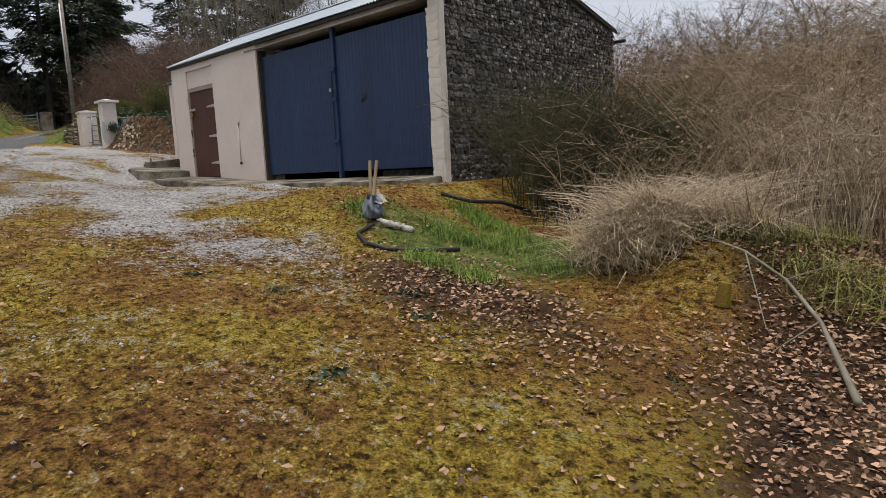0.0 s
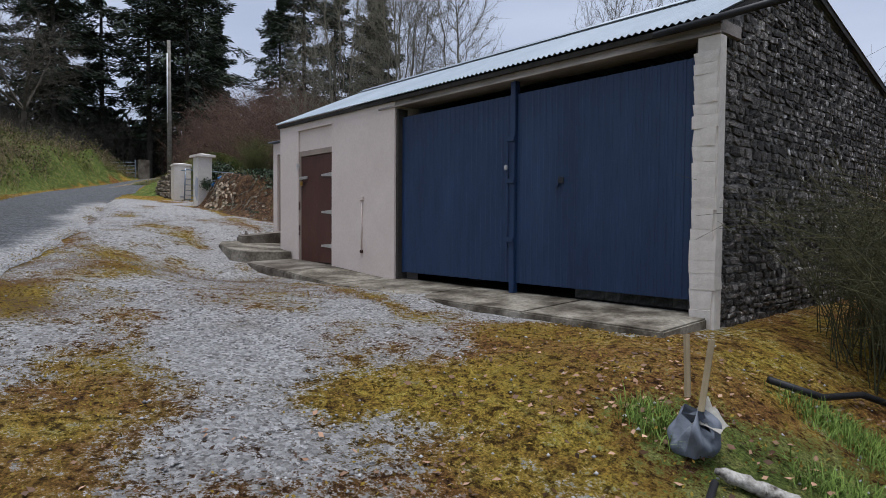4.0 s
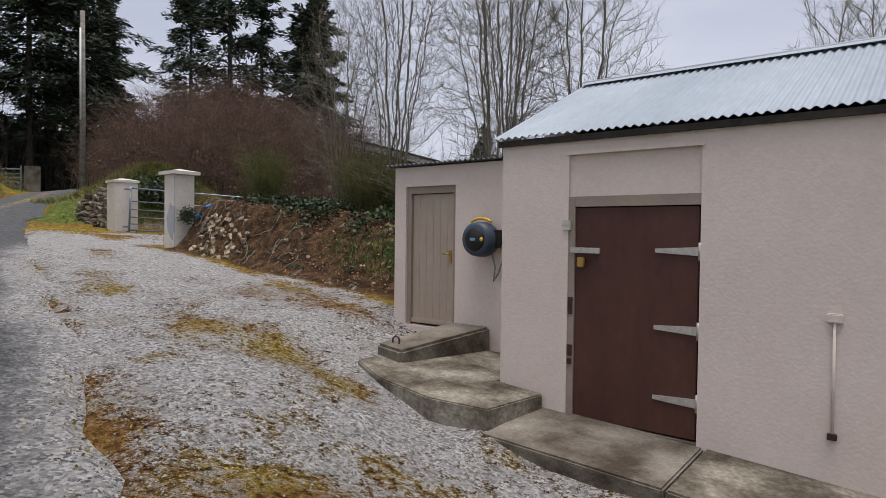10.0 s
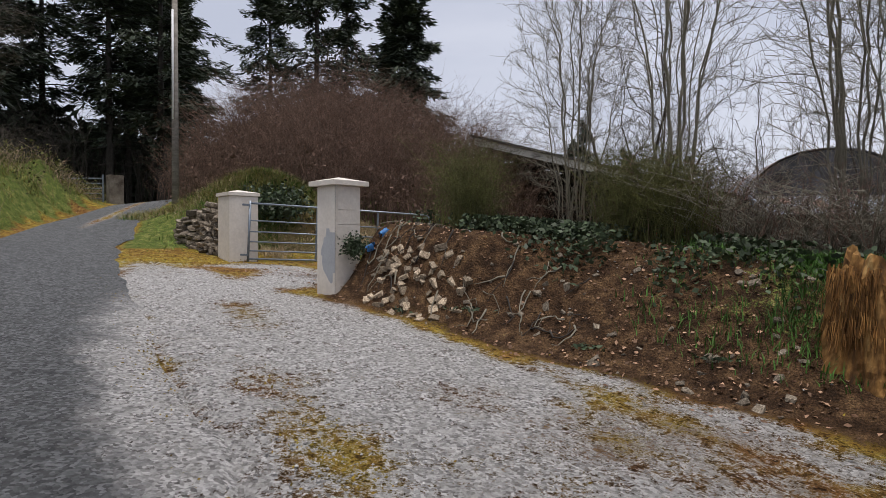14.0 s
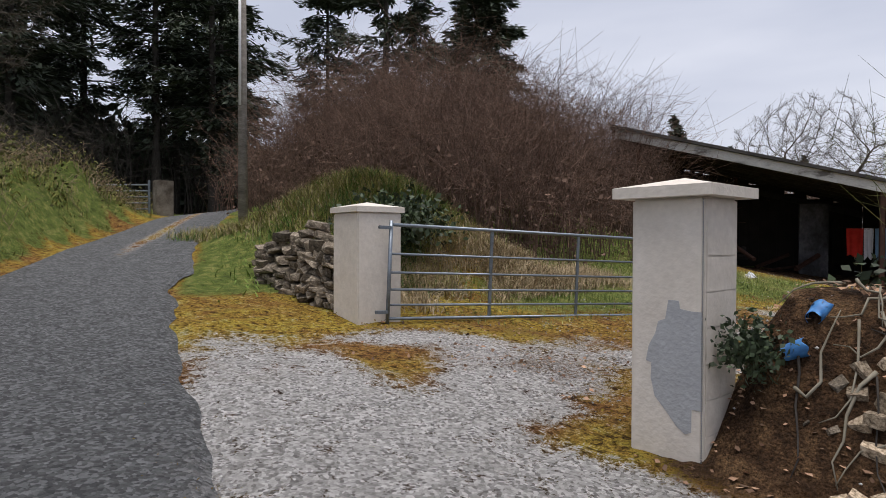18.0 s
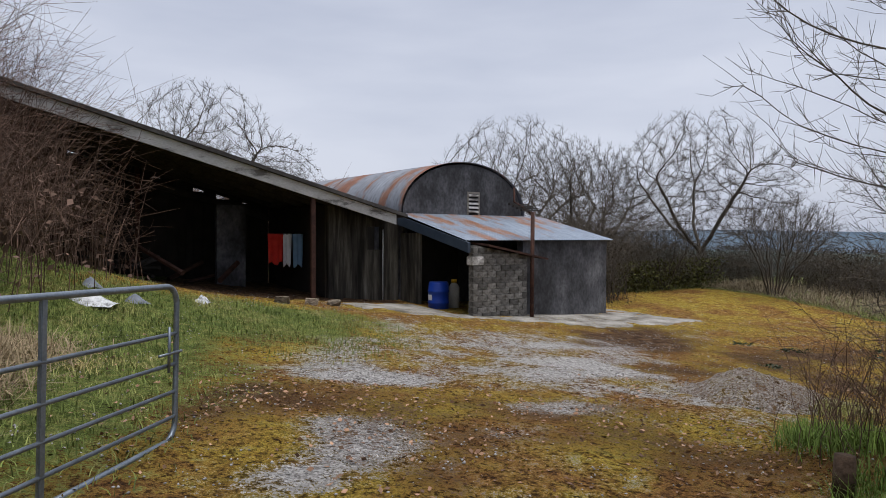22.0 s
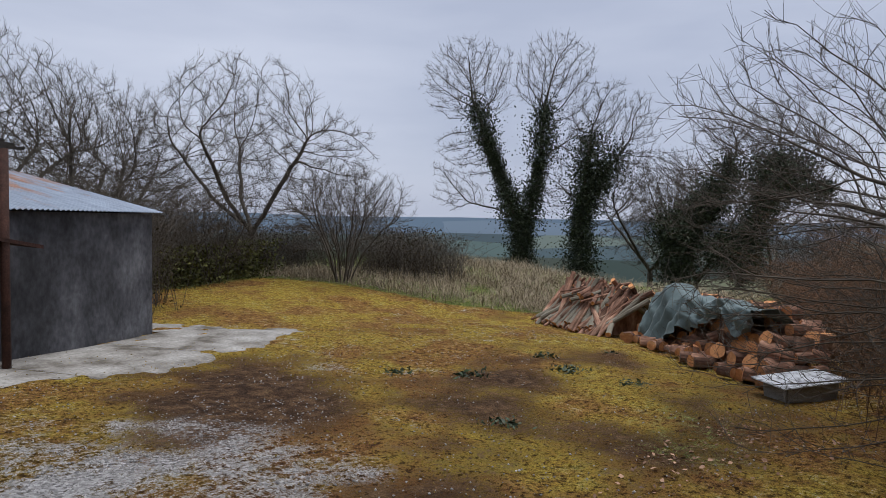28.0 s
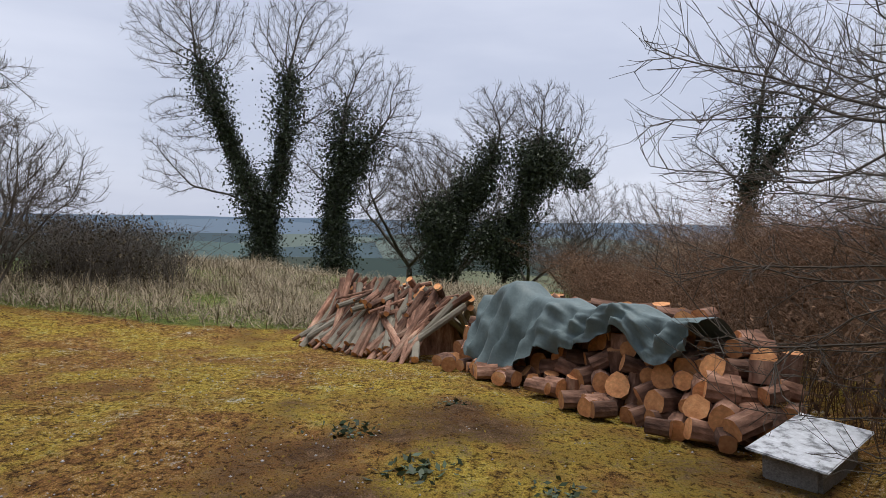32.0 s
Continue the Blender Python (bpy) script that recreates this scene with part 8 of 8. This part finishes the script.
# ---- firewood ----
def log_mesh(seed, r, ln, sides=11):
    rg = np.random.default_rng(seed)
    rad = [r * rg.uniform(0.9, 1.08) for _ in range(sides)]
    v, f = [], []
    for s in range(3):
        for k in range(sides):
            a = 2 * math.pi * k / sides
            t = 1 + 0.05 * (s - 1) * rg.uniform(-1, 1)
            v.append((rad[k] * t * math.cos(a), rad[k] * t * math.sin(a), ln * (s / 2 - 0.5)))
    for s in range(2):
        for k in range(sides):
            f.append((s * sides + k, s * sides + (k + 1) % sides, (s + 1) * sides + (k + 1) % sides, (s + 1) * sides + k))
    f += [tuple(range(sides - 1, -1, -1)), tuple(2 * sides + k for k in range(sides))]
    me = bpy.data.meshes.new("log")
    me.from_pydata(v, [], f)
    me.materials.append(M_LOGBARK)
    me.materials.append(M_LOGEND)
    for p in me.polygons[-2:]:
        p.material_index = 1
    return me


ROUND = [log_mesh(400 + i, rg.uniform(0.085, 0.15), rg.uniform(0.22, 0.36)) for i in range(10)]
POLE = [log_mesh(420 + i, rg.uniform(0.028, 0.075), rg.uniform(1.2, 1.9), 8) for i in range(9)]
for me in POLE[6:]:
    me.materials[0] = M_BARKPALE


def along(p, q):
    d = (Vector(q) - Vector(p))
    return Matrix.Translation((Vector(p) + Vector(q)) / 2) @ d.to_track_quat("Z", "Y").to_matrix().to_4x4()


heap = thing("long_log_pile", "heap of long split logs leaning together like a tepee", "log pile")
A, B = Vector((-7.2, 23.7, 0)), Vector((-8.4, 21.7, 0))
axis = (B - A).normalized()
face = Vector((axis.y, -axis.x, 0))
if face.x > 0:
    face = -face
core = Geo()
hz = gz(-8.0, 22.8) + 0.05
core.prism([(-1.0, 0.0), (1.0, 0.0), (0.25, 1.0), (-0.25, 1.0)], "y", -1.0, 1.0)
part("log_core", core.mesh("log_core", M_LOGBARK), heap, m=pose(-7.8, 22.7, hz - 0.1, 0, 0, math.degrees(math.atan2(axis.y, axis.x)) - 90))
for i in range(190):
    s = rg.uniform(-0.12, 1.12)
    side = face if i < 150 else -face
    lay = rg.uniform(0, 0.4)
    foot = A.lerp(B, s) + side * (1.25 - 0.75 * lay + rg.uniform(-0.12, 0.12)) + axis * rg.normal(0, 0.3)
    tip = A.lerp(B, min(1, max(0, s * 0.7 + 0.15)) + rg.normal(0, 0.24)) + side * rg.uniform(-0.2, 0.3)
    foot.z = gz(foot.x, foot.y) + 0.05 + 0.5 * lay
    tip.z = hz + 1.2 + rg.uniform(-0.25, 0.12) - 0.35 * abs(s - 0.5)
    part("log", POLE[rg.integers(9)], heap, m=along(foot, tip))
for i in range(26):
    s = rg.uniform(0.1, 0.9)
    c = A.lerp(B, s) + face * rg.uniform(-0.25, 0.45)
    d = (face * rg.uniform(0.4, 1) + axis * rg.normal(0, 0.5)).normalized() * 0.6
    c.z = hz + 1.12 + rg.uniform(-0.12, 0.14) - 0.3 * abs(s - 0.5)
    part("log", POLE[rg.integers(9)], heap, m=along(c - d, c + d + Vector((0, 0, -0.25))) @ Matrix.Scale(0.75, 4))

stack = thing("round_log_pile", "long heap of sawn orange-ended log rounds", "log pile")
P0, P1 = Vector((-9.2, 20.9, 0)), Vector((-13.4, 17.3, 0))
run = (P1 - P0).normalized()
out = Vector((run.y, -run.x, 0))
if out.dot(Vector((-19.7, 19.1, 0)) - P0) < 0:
    out = -out


def heap_top(s):
    return 1.25 * (0.85 + 0.15 * math.sin(2.6 * s + 0.6)) * (1 - 0.45 * smooth_step(s, 0.85, 1.02))


length = (P1 - P0).length
for k in range(6):
    n = int(length / 0.235)
    for i in range(n):
        for row in range(3):
            s = (i + 0.5 * (k % 2) + rg.uniform(-0.2, 0.2)) / n
            if not 0 <= s <= 1 or (k + 0.6) * 0.21 > heap_top(s) - 0.22 * (row == 0) * (k > 1):
                continue
            c = P0 + run * (s * length) + out * (0.42 - 0.3 * row - 0.14 * k + rg.uniform(-0.07, 0.07))
            c.z = gz(c.x, c.y) + 0.12 + k * 0.2 + rg.uniform(-0.03, 0.03)
            kind_ = rg.uniform()
            if kind_ < 0.2:
                turn = Euler((rg.normal(0, 0.12), rg.normal(0, 0.12), rg.uniform(0, 6)))
            else:
                d = (out * rg.uniform(0.5, 1) + run * rg.normal(0, 0.55) + Vector((0, 0, rg.normal(0, 0.22)))).normalized()
                turn = d.to_track_quat("Z", "Y").to_euler()
            part("log_round", ROUND[rg.integers(10)], stack, m=Matrix.LocRotScale(c, turn, (1, 1, 1)))
for i in range(26):
    s = rg.uniform(0.0, 1.02)
    c = P0 + run * (s * length) + out * rg.uniform(0.6, 0.85)
    c.z = gz(c.x, c.y) + 0.13
    d = (out * rg.normal(0, 1) + run * rg.normal(0, 1)).normalized()
    part("log_round", ROUND[rg.integers(10)], stack, m=Matrix.LocRotScale(c, d.to_track_quat("Z", "Y"), (0.85, 0.85, 0.85)))

# tarpaulin thrown over the rounds
g = Geo()
rows = []
for i in range(73):
    s = 0.12 + 0.74 * i / 72
    row = []
    c0 = P0 + run * (s * length)
    hang = 0.95 - 0.62 * smooth_step(s, 0.36, 0.56) + 0.10 * math.sin(s * 26) - 0.25 * (1 - smooth_step(s, 0.12, 0.17))
    peak = 0.16 * math.exp(-((s - 0.27) / 0.06) ** 2) - 0.1 * math.exp(-((s - 0.5) / 0.1) ** 2) + 0.05 * math.sin(s * 31)
    for j in range(37):
        w = j / 36
        h0 = heap_top(s) + 0.06 + peak
        if w < 0.4:
            off, z = -0.85 + 1.1 * w / 0.4, h0 * (0.5 + 0.5 * smooth_step(w, 0, 0.28))
        else:
            f = (w - 0.4) / 0.6
            off, z = 0.25 + 0.55 * f ** 0.75 * hang, h0 - (h0 - 0.12) * f * hang
        drop = smooth_step(w, 0.35, 0.8)
        fold = (0.055 * math.sin(s * 70 + 4 * w + 2 * math.sin(s * 23)) + 0.035 * math.sin(s * 121 - 3 * w)) * drop + 0.13 * (float(octaves(np.array([s * 14]), np.array([w * 5]), 1.0, 51)[0]) - 0.5) - 0.05 * abs(math.sin(s * 33 + 7 * w)) * (0.3 + drop) - 0.035 * abs(math.sin(s * 17 - 11 * w + 1))
        p = c0 + out * (off + fold)
        row.append((p.x, p.y, gz(p.x, p.y) + max(0.1, z + fold * 0.7)))
    rows.append(row)
g.grid(rows)
tarp_me = g.mesh("tarpaulin", M_TARP, True)
solid("tarpaulin", tarp_me, "grey-green tarpaulin draped in folds over the log heap", "tarpaulin")

# white panel on an old trough
tr = thing("old_trough", "grey old trough with a dirty white panel lying on top", "trough")
tz = gz(-14.2, 16.9)
part("trough", Geo().prism([(-0.45, 0.0), (0.45, 0.0), (0.5, 0.34), (-0.5, 0.34)], "y", -0.22, 0.22).mesh("trough", M_SILT, bevel=0.03), tr, m=pose(-13.98, 17.22, gz(-13.98, 17.22) - 0.06, 0, 0, -35))
part("panel", bx(-0.62, 0.62, -0.3, 0.3, 0, 0.02).mesh("panel", M_SHEETWHITE, bevel=0.008), tr, "dirty white sheet panel", pose(-13.98, 17.22, gz(-13.98, 17.22) + 0.285, 3, -2, -35))

# clutter under the open shed
for i in range(16):
    u, v = rg.uniform(-9.6, -4.2), rg.uniform(3.6, 7.2)
    w = YARD @ Vector((u, v, 0))
    ln = rg.uniform(0.8, 2.2)
    a = rg.uniform(0, 3.14)
    zz = gz(w.x, w.y)
    solid("scrap_timber", Geo().tube([(w.x - ln / 2 * math.cos(a), w.y - ln / 2 * math.sin(a), zz + 0.08 + rg.uniform(0, 0.3)), (w.x + ln / 2 * math.cos(a), w.y + ln / 2 * math.sin(a), zz + 0.1 + rg.uniform(0, 0.8))], rg.uniform(0.04, 0.09), 6).mesh("scrap_timber", M_IRON if i % 3 else M_DARKWOOD), "dark scrap timber lying under the shed roof", "scrap", group="scrap in the shed")
for i, (x, y, c) in enumerate(((-30.0, 19.0, M_SHEETWHITE), (-29.6, 19.9, M_BAG), (-28.9, 21.6, M_SHEETWHITE), (-30.4, 20.3, M_BAG))):
    solid("plastic_sheet", mound_mesh("plastic_sheet", 0.42 if i == 0 else 0.22, 0.25 if i == 0 else 0.16, 0.16 if i == 0 else 0.1, c, 60 + i, 16), "crumpled pale plastic sheet in the grass", "plastic sheet", pose(x, y, gz(x, y) + 0.04, 0, 0, 40 * i), "plastic litter")
for i, (x, y) in enumerate(((-26.95, 24.7), (-27.6, 24.2), (-26.4, 25.0))):
    solid("loose_stone", rock_mesh(500 + i, M_DRYSTONE, "loose_stone"), "loose pale stone at the foot of a post", "stone", Matrix.LocRotScale((x, y, gz(x, y) + 0.05), None, (0.4, 0.3, 0.2)), "loose stones")

# ---- hose reel, pole, far gate, car ----
reel = thing("hose_reel", "slate-blue wall-mounted garden hose reel with yellow top", "hose reel", pose(-15.3, AY, 3.12) @ Matrix.Scale(0.78, 4))
part("wall_bracket", bx(0.1, 0.24, -0.2, -0.003, -0.12, 0.14).mesh("wall_bracket", M_BLACK, bevel=0.015), reel)
prof = [(-0.36, 0.1), (-0.355, 0.2), (-0.33, 0.245), (-0.2, 0.262), (-0.12, 0.262), (-0.05, 0.235), (-0.03, 0.12)]
part("casing", Geo().tube([(-0.05, y, 0) for y, r in prof], [r for y, r in prof], 28).mesh("casing", M_SLATE, True), reel)
part("hub_ring", Geo().tube([(-0.05, -0.375, 0), (-0.05, -0.36, 0)], [0.16, 0.17], 24).mesh("hub_ring", M_BLACK, True), reel)
part("badge", bx(-0.12, -0.03, -0.382, -0.376, -0.02, 0.02).mesh("badge", M_BLUECLOTH), reel, "small pale badge")
part("handle", Geo().tube([(-0.05 + 0.2 * math.cos(a), -0.2, 0.2 + 0.11 * math.sin(a)) for a in np.linspace(0.5, math.pi - 0.5, 9)], 0.02, 8).mesh("handle", M_YELLOW, True), reel, "yellow carrying handle")
part("knob", Geo().tube([(0.08, -0.38, 0.0), (0.08, -0.35, 0.0)], 0.03, 10).mesh("knob", M_YELLOW, True), reel)
part("hose", Geo().tube([(0.1, -0.15, -0.15), (0.17, -0.14, -0.4), (0.13, -0.12, -0.62), (0.2, -0.1, -0.5), (0.26, -0.06, -0.25), (0.29, -0.05, 0.02)], 0.011, 7).mesh("hose", M_GALV, True), reel)
part("tap", Geo().box(0.26, 0.3, -0.08, -0.003, 0.0, 0.08).box(0.24, 0.32, -0.1, -0.06, -0.12, -0.08).mesh("tap", M_BRASS, bevel=0.006), reel, "small brass tap")
part("red_nozzle", Geo().tube([(-0.32, -0.2, -0.15), (-0.3, -0.2, -0.05), (-0.26, -0.18, 0.05)], 0.014, 7).mesh("red_nozzle", M_REDCLOTH, True), reel)
solid("wall_lamp_stub", bx(-15.0, -14.93, AY - 0.02, AY - 0.002, 3.44, 3.455).mesh("wall_lamp_stub", M_BLACK), "small black cable clip on the outhouse wall", "clip")

pz = gz(-37.2, 12.1)
pole_t = thing("utility_pole", "grey weathered wooden utility pole beside the road", "utility pole")
part("pole", Geo().tube([(-37.2, 12.1, pz - 0.3), (-37.22, 12.1, 11.6)], [0.12, 0.085], 12).mesh("pole", M_TIMBER, True), pole_t)
part("cable_duct", Geo().tube([(-37.08, 11.97, 7.4), (-37.1, 11.98, 10.9)], 0.035, 6).mesh("cable_duct", M_WHITE, True), pole_t)
part("insulator", Geo().tube([(-37.2, 12.0, 11.3), (-37.2, 11.85, 11.3), (-37.2, 11.85, 11.5)], 0.04, 8).mesh("insulator", M_BLACK, True), pole_t)


def wire(a, b, sag, label="thin black overhead cable"):
    a, b = Vector(a), Vector(b)
    pts = [a.lerp(b, s) - Vector((0, 0, 4 * sag * s * (1 - s))) for s in np.linspace(0, 1, 17)]
    return solid("overhead_cable", Geo().tube(pts, 0.012, 5).mesh("overhead_cable", M_BLACK), label, "cable")


wire((BX1 + 0.02, MID, RIDGE + 0.02), (14.0, 15.0, 5.4), 0.35)

fg = thing("far_field_gate", "small grey field gate beside the wood", "gate")
fx, fy = -46.6, 13.0
fz = gz(fx, fy)
for k in range(5):
    part("rail", Geo().tube([(fx, fy, fz + 0.25 + k * 0.22), (fx - 1.6, fy - 1.5, fz + 0.25 + k * 0.22)], 0.03, 6).mesh("rail", M_GALV), fg)
for x, y in ((fx, fy), (fx - 1.6, fy - 1.5)):
    part("post", Geo().tube([(x, y, fz - 0.4), (x, y, fz + 1.3)], 0.045, 8).mesh("post", M_GALV), fg)
part("gate_pier", bx(fx - 0.1, fx + 0.35, fy + 0.15, fy + 0.75, fz - 0.3, fz + 1.3).mesh("gate_pier", M_CONC, bevel=0.02), fg, "grey concrete gate pier")


def car_thing():
    """A parked dark estate-like car, nose towards +x."""
    th = thing("parked_car", "dark grey high-bodied family car parked on the verge", "car", pose(-20.42, 1.73, gz(-20.42, 1.73) + 0.01, 0, math.degrees(math.atan(0.09)), -14.5))
    side = [(-2.15, 0.35), (2.1, 0.32), (2.2, 0.5), (2.17, 0.78), (1.95, 0.95), (1.05, 1.08), (-2.05, 1.12), (-2.22, 0.85), (-2.2, 0.45)]
    part("body", Geo().prism(side, "y", -0.9, 0.9).mesh("body", M_CARPAINT, True, 0.06), th)
    cab = [(1.1, 1.06), (0.35, 1.6), (-0.2, 1.67), (-1.6, 1.63), (-2.1, 1.08)]
    part("cabin", Geo().prism(cab, "y", -0.74, 0.74).mesh("cabin", M_CARPAINT, True, 0.06), th)
    part("windscreen", Geo().add([(1.075, -0.66, 1.11), (1.075, 0.66, 1.11), (0.42, 0.6, 1.575), (0.42, -0.6, 1.575), (1.06, -0.66, 1.1), (1.06, 0.66, 1.1), (0.4, 0.6, 1.56), (0.4, -0.6, 1.56)], [(0, 1, 2, 3), (7, 6, 5, 4)]).mesh("windscreen", M_GLASS), th, "dark reflecting windscreen")
    for s in (-1, 1):
        part("side_window", bx(-1.7, 0.42, s * 0.745 - 0.006, s * 0.745 + 0.006, 1.14, 1.52).mesh("side_window", M_GLASS), th)
        part("headlight", Geo().prism([(1.75, 0.78), (2.14, 0.72), (2.1, 0.9), (1.8, 0.96)], "y", s * 0.78 - 0.13, s * 0.78 + 0.125).mesh("headlight", M_WHITE, bevel=0.02), th, "clear headlight")
        part("mirror", bx(0.72, 0.92, s * 0.98 - 0.1, s * 0.98 + 0.1, 1.1, 1.26).mesh("mirror", M_CARPAINT, bevel=0.03), th)
        for x in (1.35, -1.35):
            wheel = part("wheel", Geo().tube([(x, s * 0.7, 0.33), (x, s * 0.72, 0.33), (x, s * 0.9, 0.33), (x, s * 0.915, 0.33)], [0.28, 0.335, 0.335, 0.28], 24).mesh("wheel", M_BLACK, True), th)
            part("rim", Geo().tube([(x, s * 0.9, 0.33), (x, s * 0.93, 0.33)], [0.2, 0.16], 16).mesh("rim", M_STEEL, True), wheel, "silver alloy rim")
    part("grille", bx(2.16, 2.21, -0.45, 0.45, 0.66, 0.8).mesh("grille", M_BLACK, bevel=0.01), th)
    part("lower_grille", bx(2.16, 2.215, -0.6, 0.6, 0.4, 0.55).mesh("lower_grille", M_BLACK, bevel=0.01), th)
    part("number_plate", bx(2.21, 2.225, -0.26, 0.26, 0.56, 0.66).mesh("number_plate", M_WHITE), th, "white number plate")
    return th


car_thing()

def crushed_tub(x, y, z, r, h, tilt, turn, seed):
    rg = np.random.default_rng(seed)
    rows = []
    for s in (0.0, 0.1, 0.4, 0.7, 0.95, 1.0):
        rr = r * (0.85 + 0.2 * s)
        rows.append([(rr * math.cos(a) * (1 + 0.12 * math.sin(3 * a + 5 * s)), rr * math.sin(a) * 0.75 * (1 + 0.1 * math.sin(2 * a + seed)), h * s + 0.012 * math.sin(4 * a)) for a in np.linspace(0, 2 * math.pi, 21)])
    rows.append([(x_ * 0.92, y_ * 0.92, z_ - 0.01) for x_, y_, z_ in rows[-1]])
    rows.append([(x_ * 0.8, y_ * 0.8, 0.02) for x_, y_, z_ in rows[0]])
    return solid("plastic_tub", Geo().grid(rows).mesh("plastic_tub", M_TUB, True), "crushed bright blue plastic tub half buried in soil", "plastic tub", pose(x, y, z, tilt, 20, turn), "plastic litter")


crushed_tub(-24.05, 9.24, gz(-24.05, 9.24) + 0.02, 0.07, 0.13, 65, 100, 3)
crushed_tub(-23.93, 9.37, gz(-23.93, 9.37) + 0.02, 0.06, 0.13, 60, 160, 5)
# pale roots hanging out of the torn bank
roots = thing("bank_roots", "tangle of pale bare roots in the torn earth bank", "roots")
rg3 = np.random.default_rng(44)
for k in range(46):
    x, y = rg3.uniform(-24.0, -20.5), rg3.uniform(9.0, 9.8)
    pts, a = [], rg3.uniform(-2.6, -0.5)
    for s in range(6):
        pts.append((x, y, gz(x, y) + 0.03 + rg3.uniform(-0.02, 0.04)))
        a += rg3.normal(0, 0.6)
        x, y = x + 0.08 * math.cos(a), y + 0.08 * math.sin(a)
    part("root", Geo().tube(pts, list(np.linspace(rg3.uniform(0.006, 0.014), 0.003, 6)), 5).mesh("root", M_BARKPALE if k % 3 else M_BARKDARK, True), roots)

# grey cement patch on the right pier, with an uneven outline
edge = ((0.54, 0), (0.68, 0), (0.70, 0.05), (0.85, 0.06), (0.98, 0.06), (0.98, 0.66), (0.86, 0.66), (0.86, 0.80), (0.78, 0.82), (0.66, 0.78), (0.52, 0.70), (0.36, 0.62), (0.30, 0.5), (0.31, 0.41), (0.23, 0.40), (0.27, 0.30), (0.36, 0.22), (0.40, 0.14), (0.50, 0.12))
ring = [(-0.245 + 0.49 * a, 3.79 - d) for a, d in edge]
part("cement_patch", Geo().prism(ring, "y", -0.234, -0.2285).mesh("cement_patch", M_GREYPATCH), pier_r, "grey bare cement patch")
bead = Geo()
for k in range(120):
    bead.box(0.236, 0.243, -0.2318, -0.229, 2.62 + k * 0.015, 2.629 + k * 0.015)
part("corner_bead", bead.mesh("corner_bead", M_GALV), pier_r, "bare perforated metal corner bead")
for k in range(7):
    part("block_face", bx(0.2435, 0.2495, -0.2, 0.2, 2.75 + k * 0.22, 2.966 + k * 0.22).mesh("block_face", M_PIER, bevel=0.004), pier_r)

# weeds in the moss
def weed_mesh(seed):
    rg = np.random.default_rng(seed)
    at = rg.normal(0, 1, (60, 3)) * (0.13, 0.13, 0.012) + (0, 0, 0.02)
    return leaves("weed", at, 0.026, M_IVYLOW, rg, 0.5, 1.5)


WEED = [weed_mesh(70 + i) for i in range(3)]
for i, (x, y, s) in enumerate(((-15.0, 20.3, 1.3), (-14.2, 21.2, 1.1), (-16.4, 21.3, 1.2), (-12.9, 20.5, 0.9), (-21.3, 16.2, 0.9), (-18.2, 19.6, 0.9), (-15.2, 19.2, 1.0), (-17.0, 22.2, 1.0),
                               (-2.6, 1.9, 0.6), (-3.9, 2.5, 0.6), (-4.6, 2.2, 0.6), (-3.3, 3.2, 0.7), (-1.4, 3.3, 0.5), (-2.9, 2.9, 0.6), (-21.9, 9.0, 1.0), (-20.2, 9.0, 0.9), (-19.0, 9.2, 0.9), (-22.9, 8.85, 0.8))):
    solid("weed", WEED[i % 3], "low green weed growing through the moss", "weed", pose(x, y, gz(x, y), 0, 0, 50 * i) @ Matrix.Scale(s, 4), "ground weeds", "stuff")
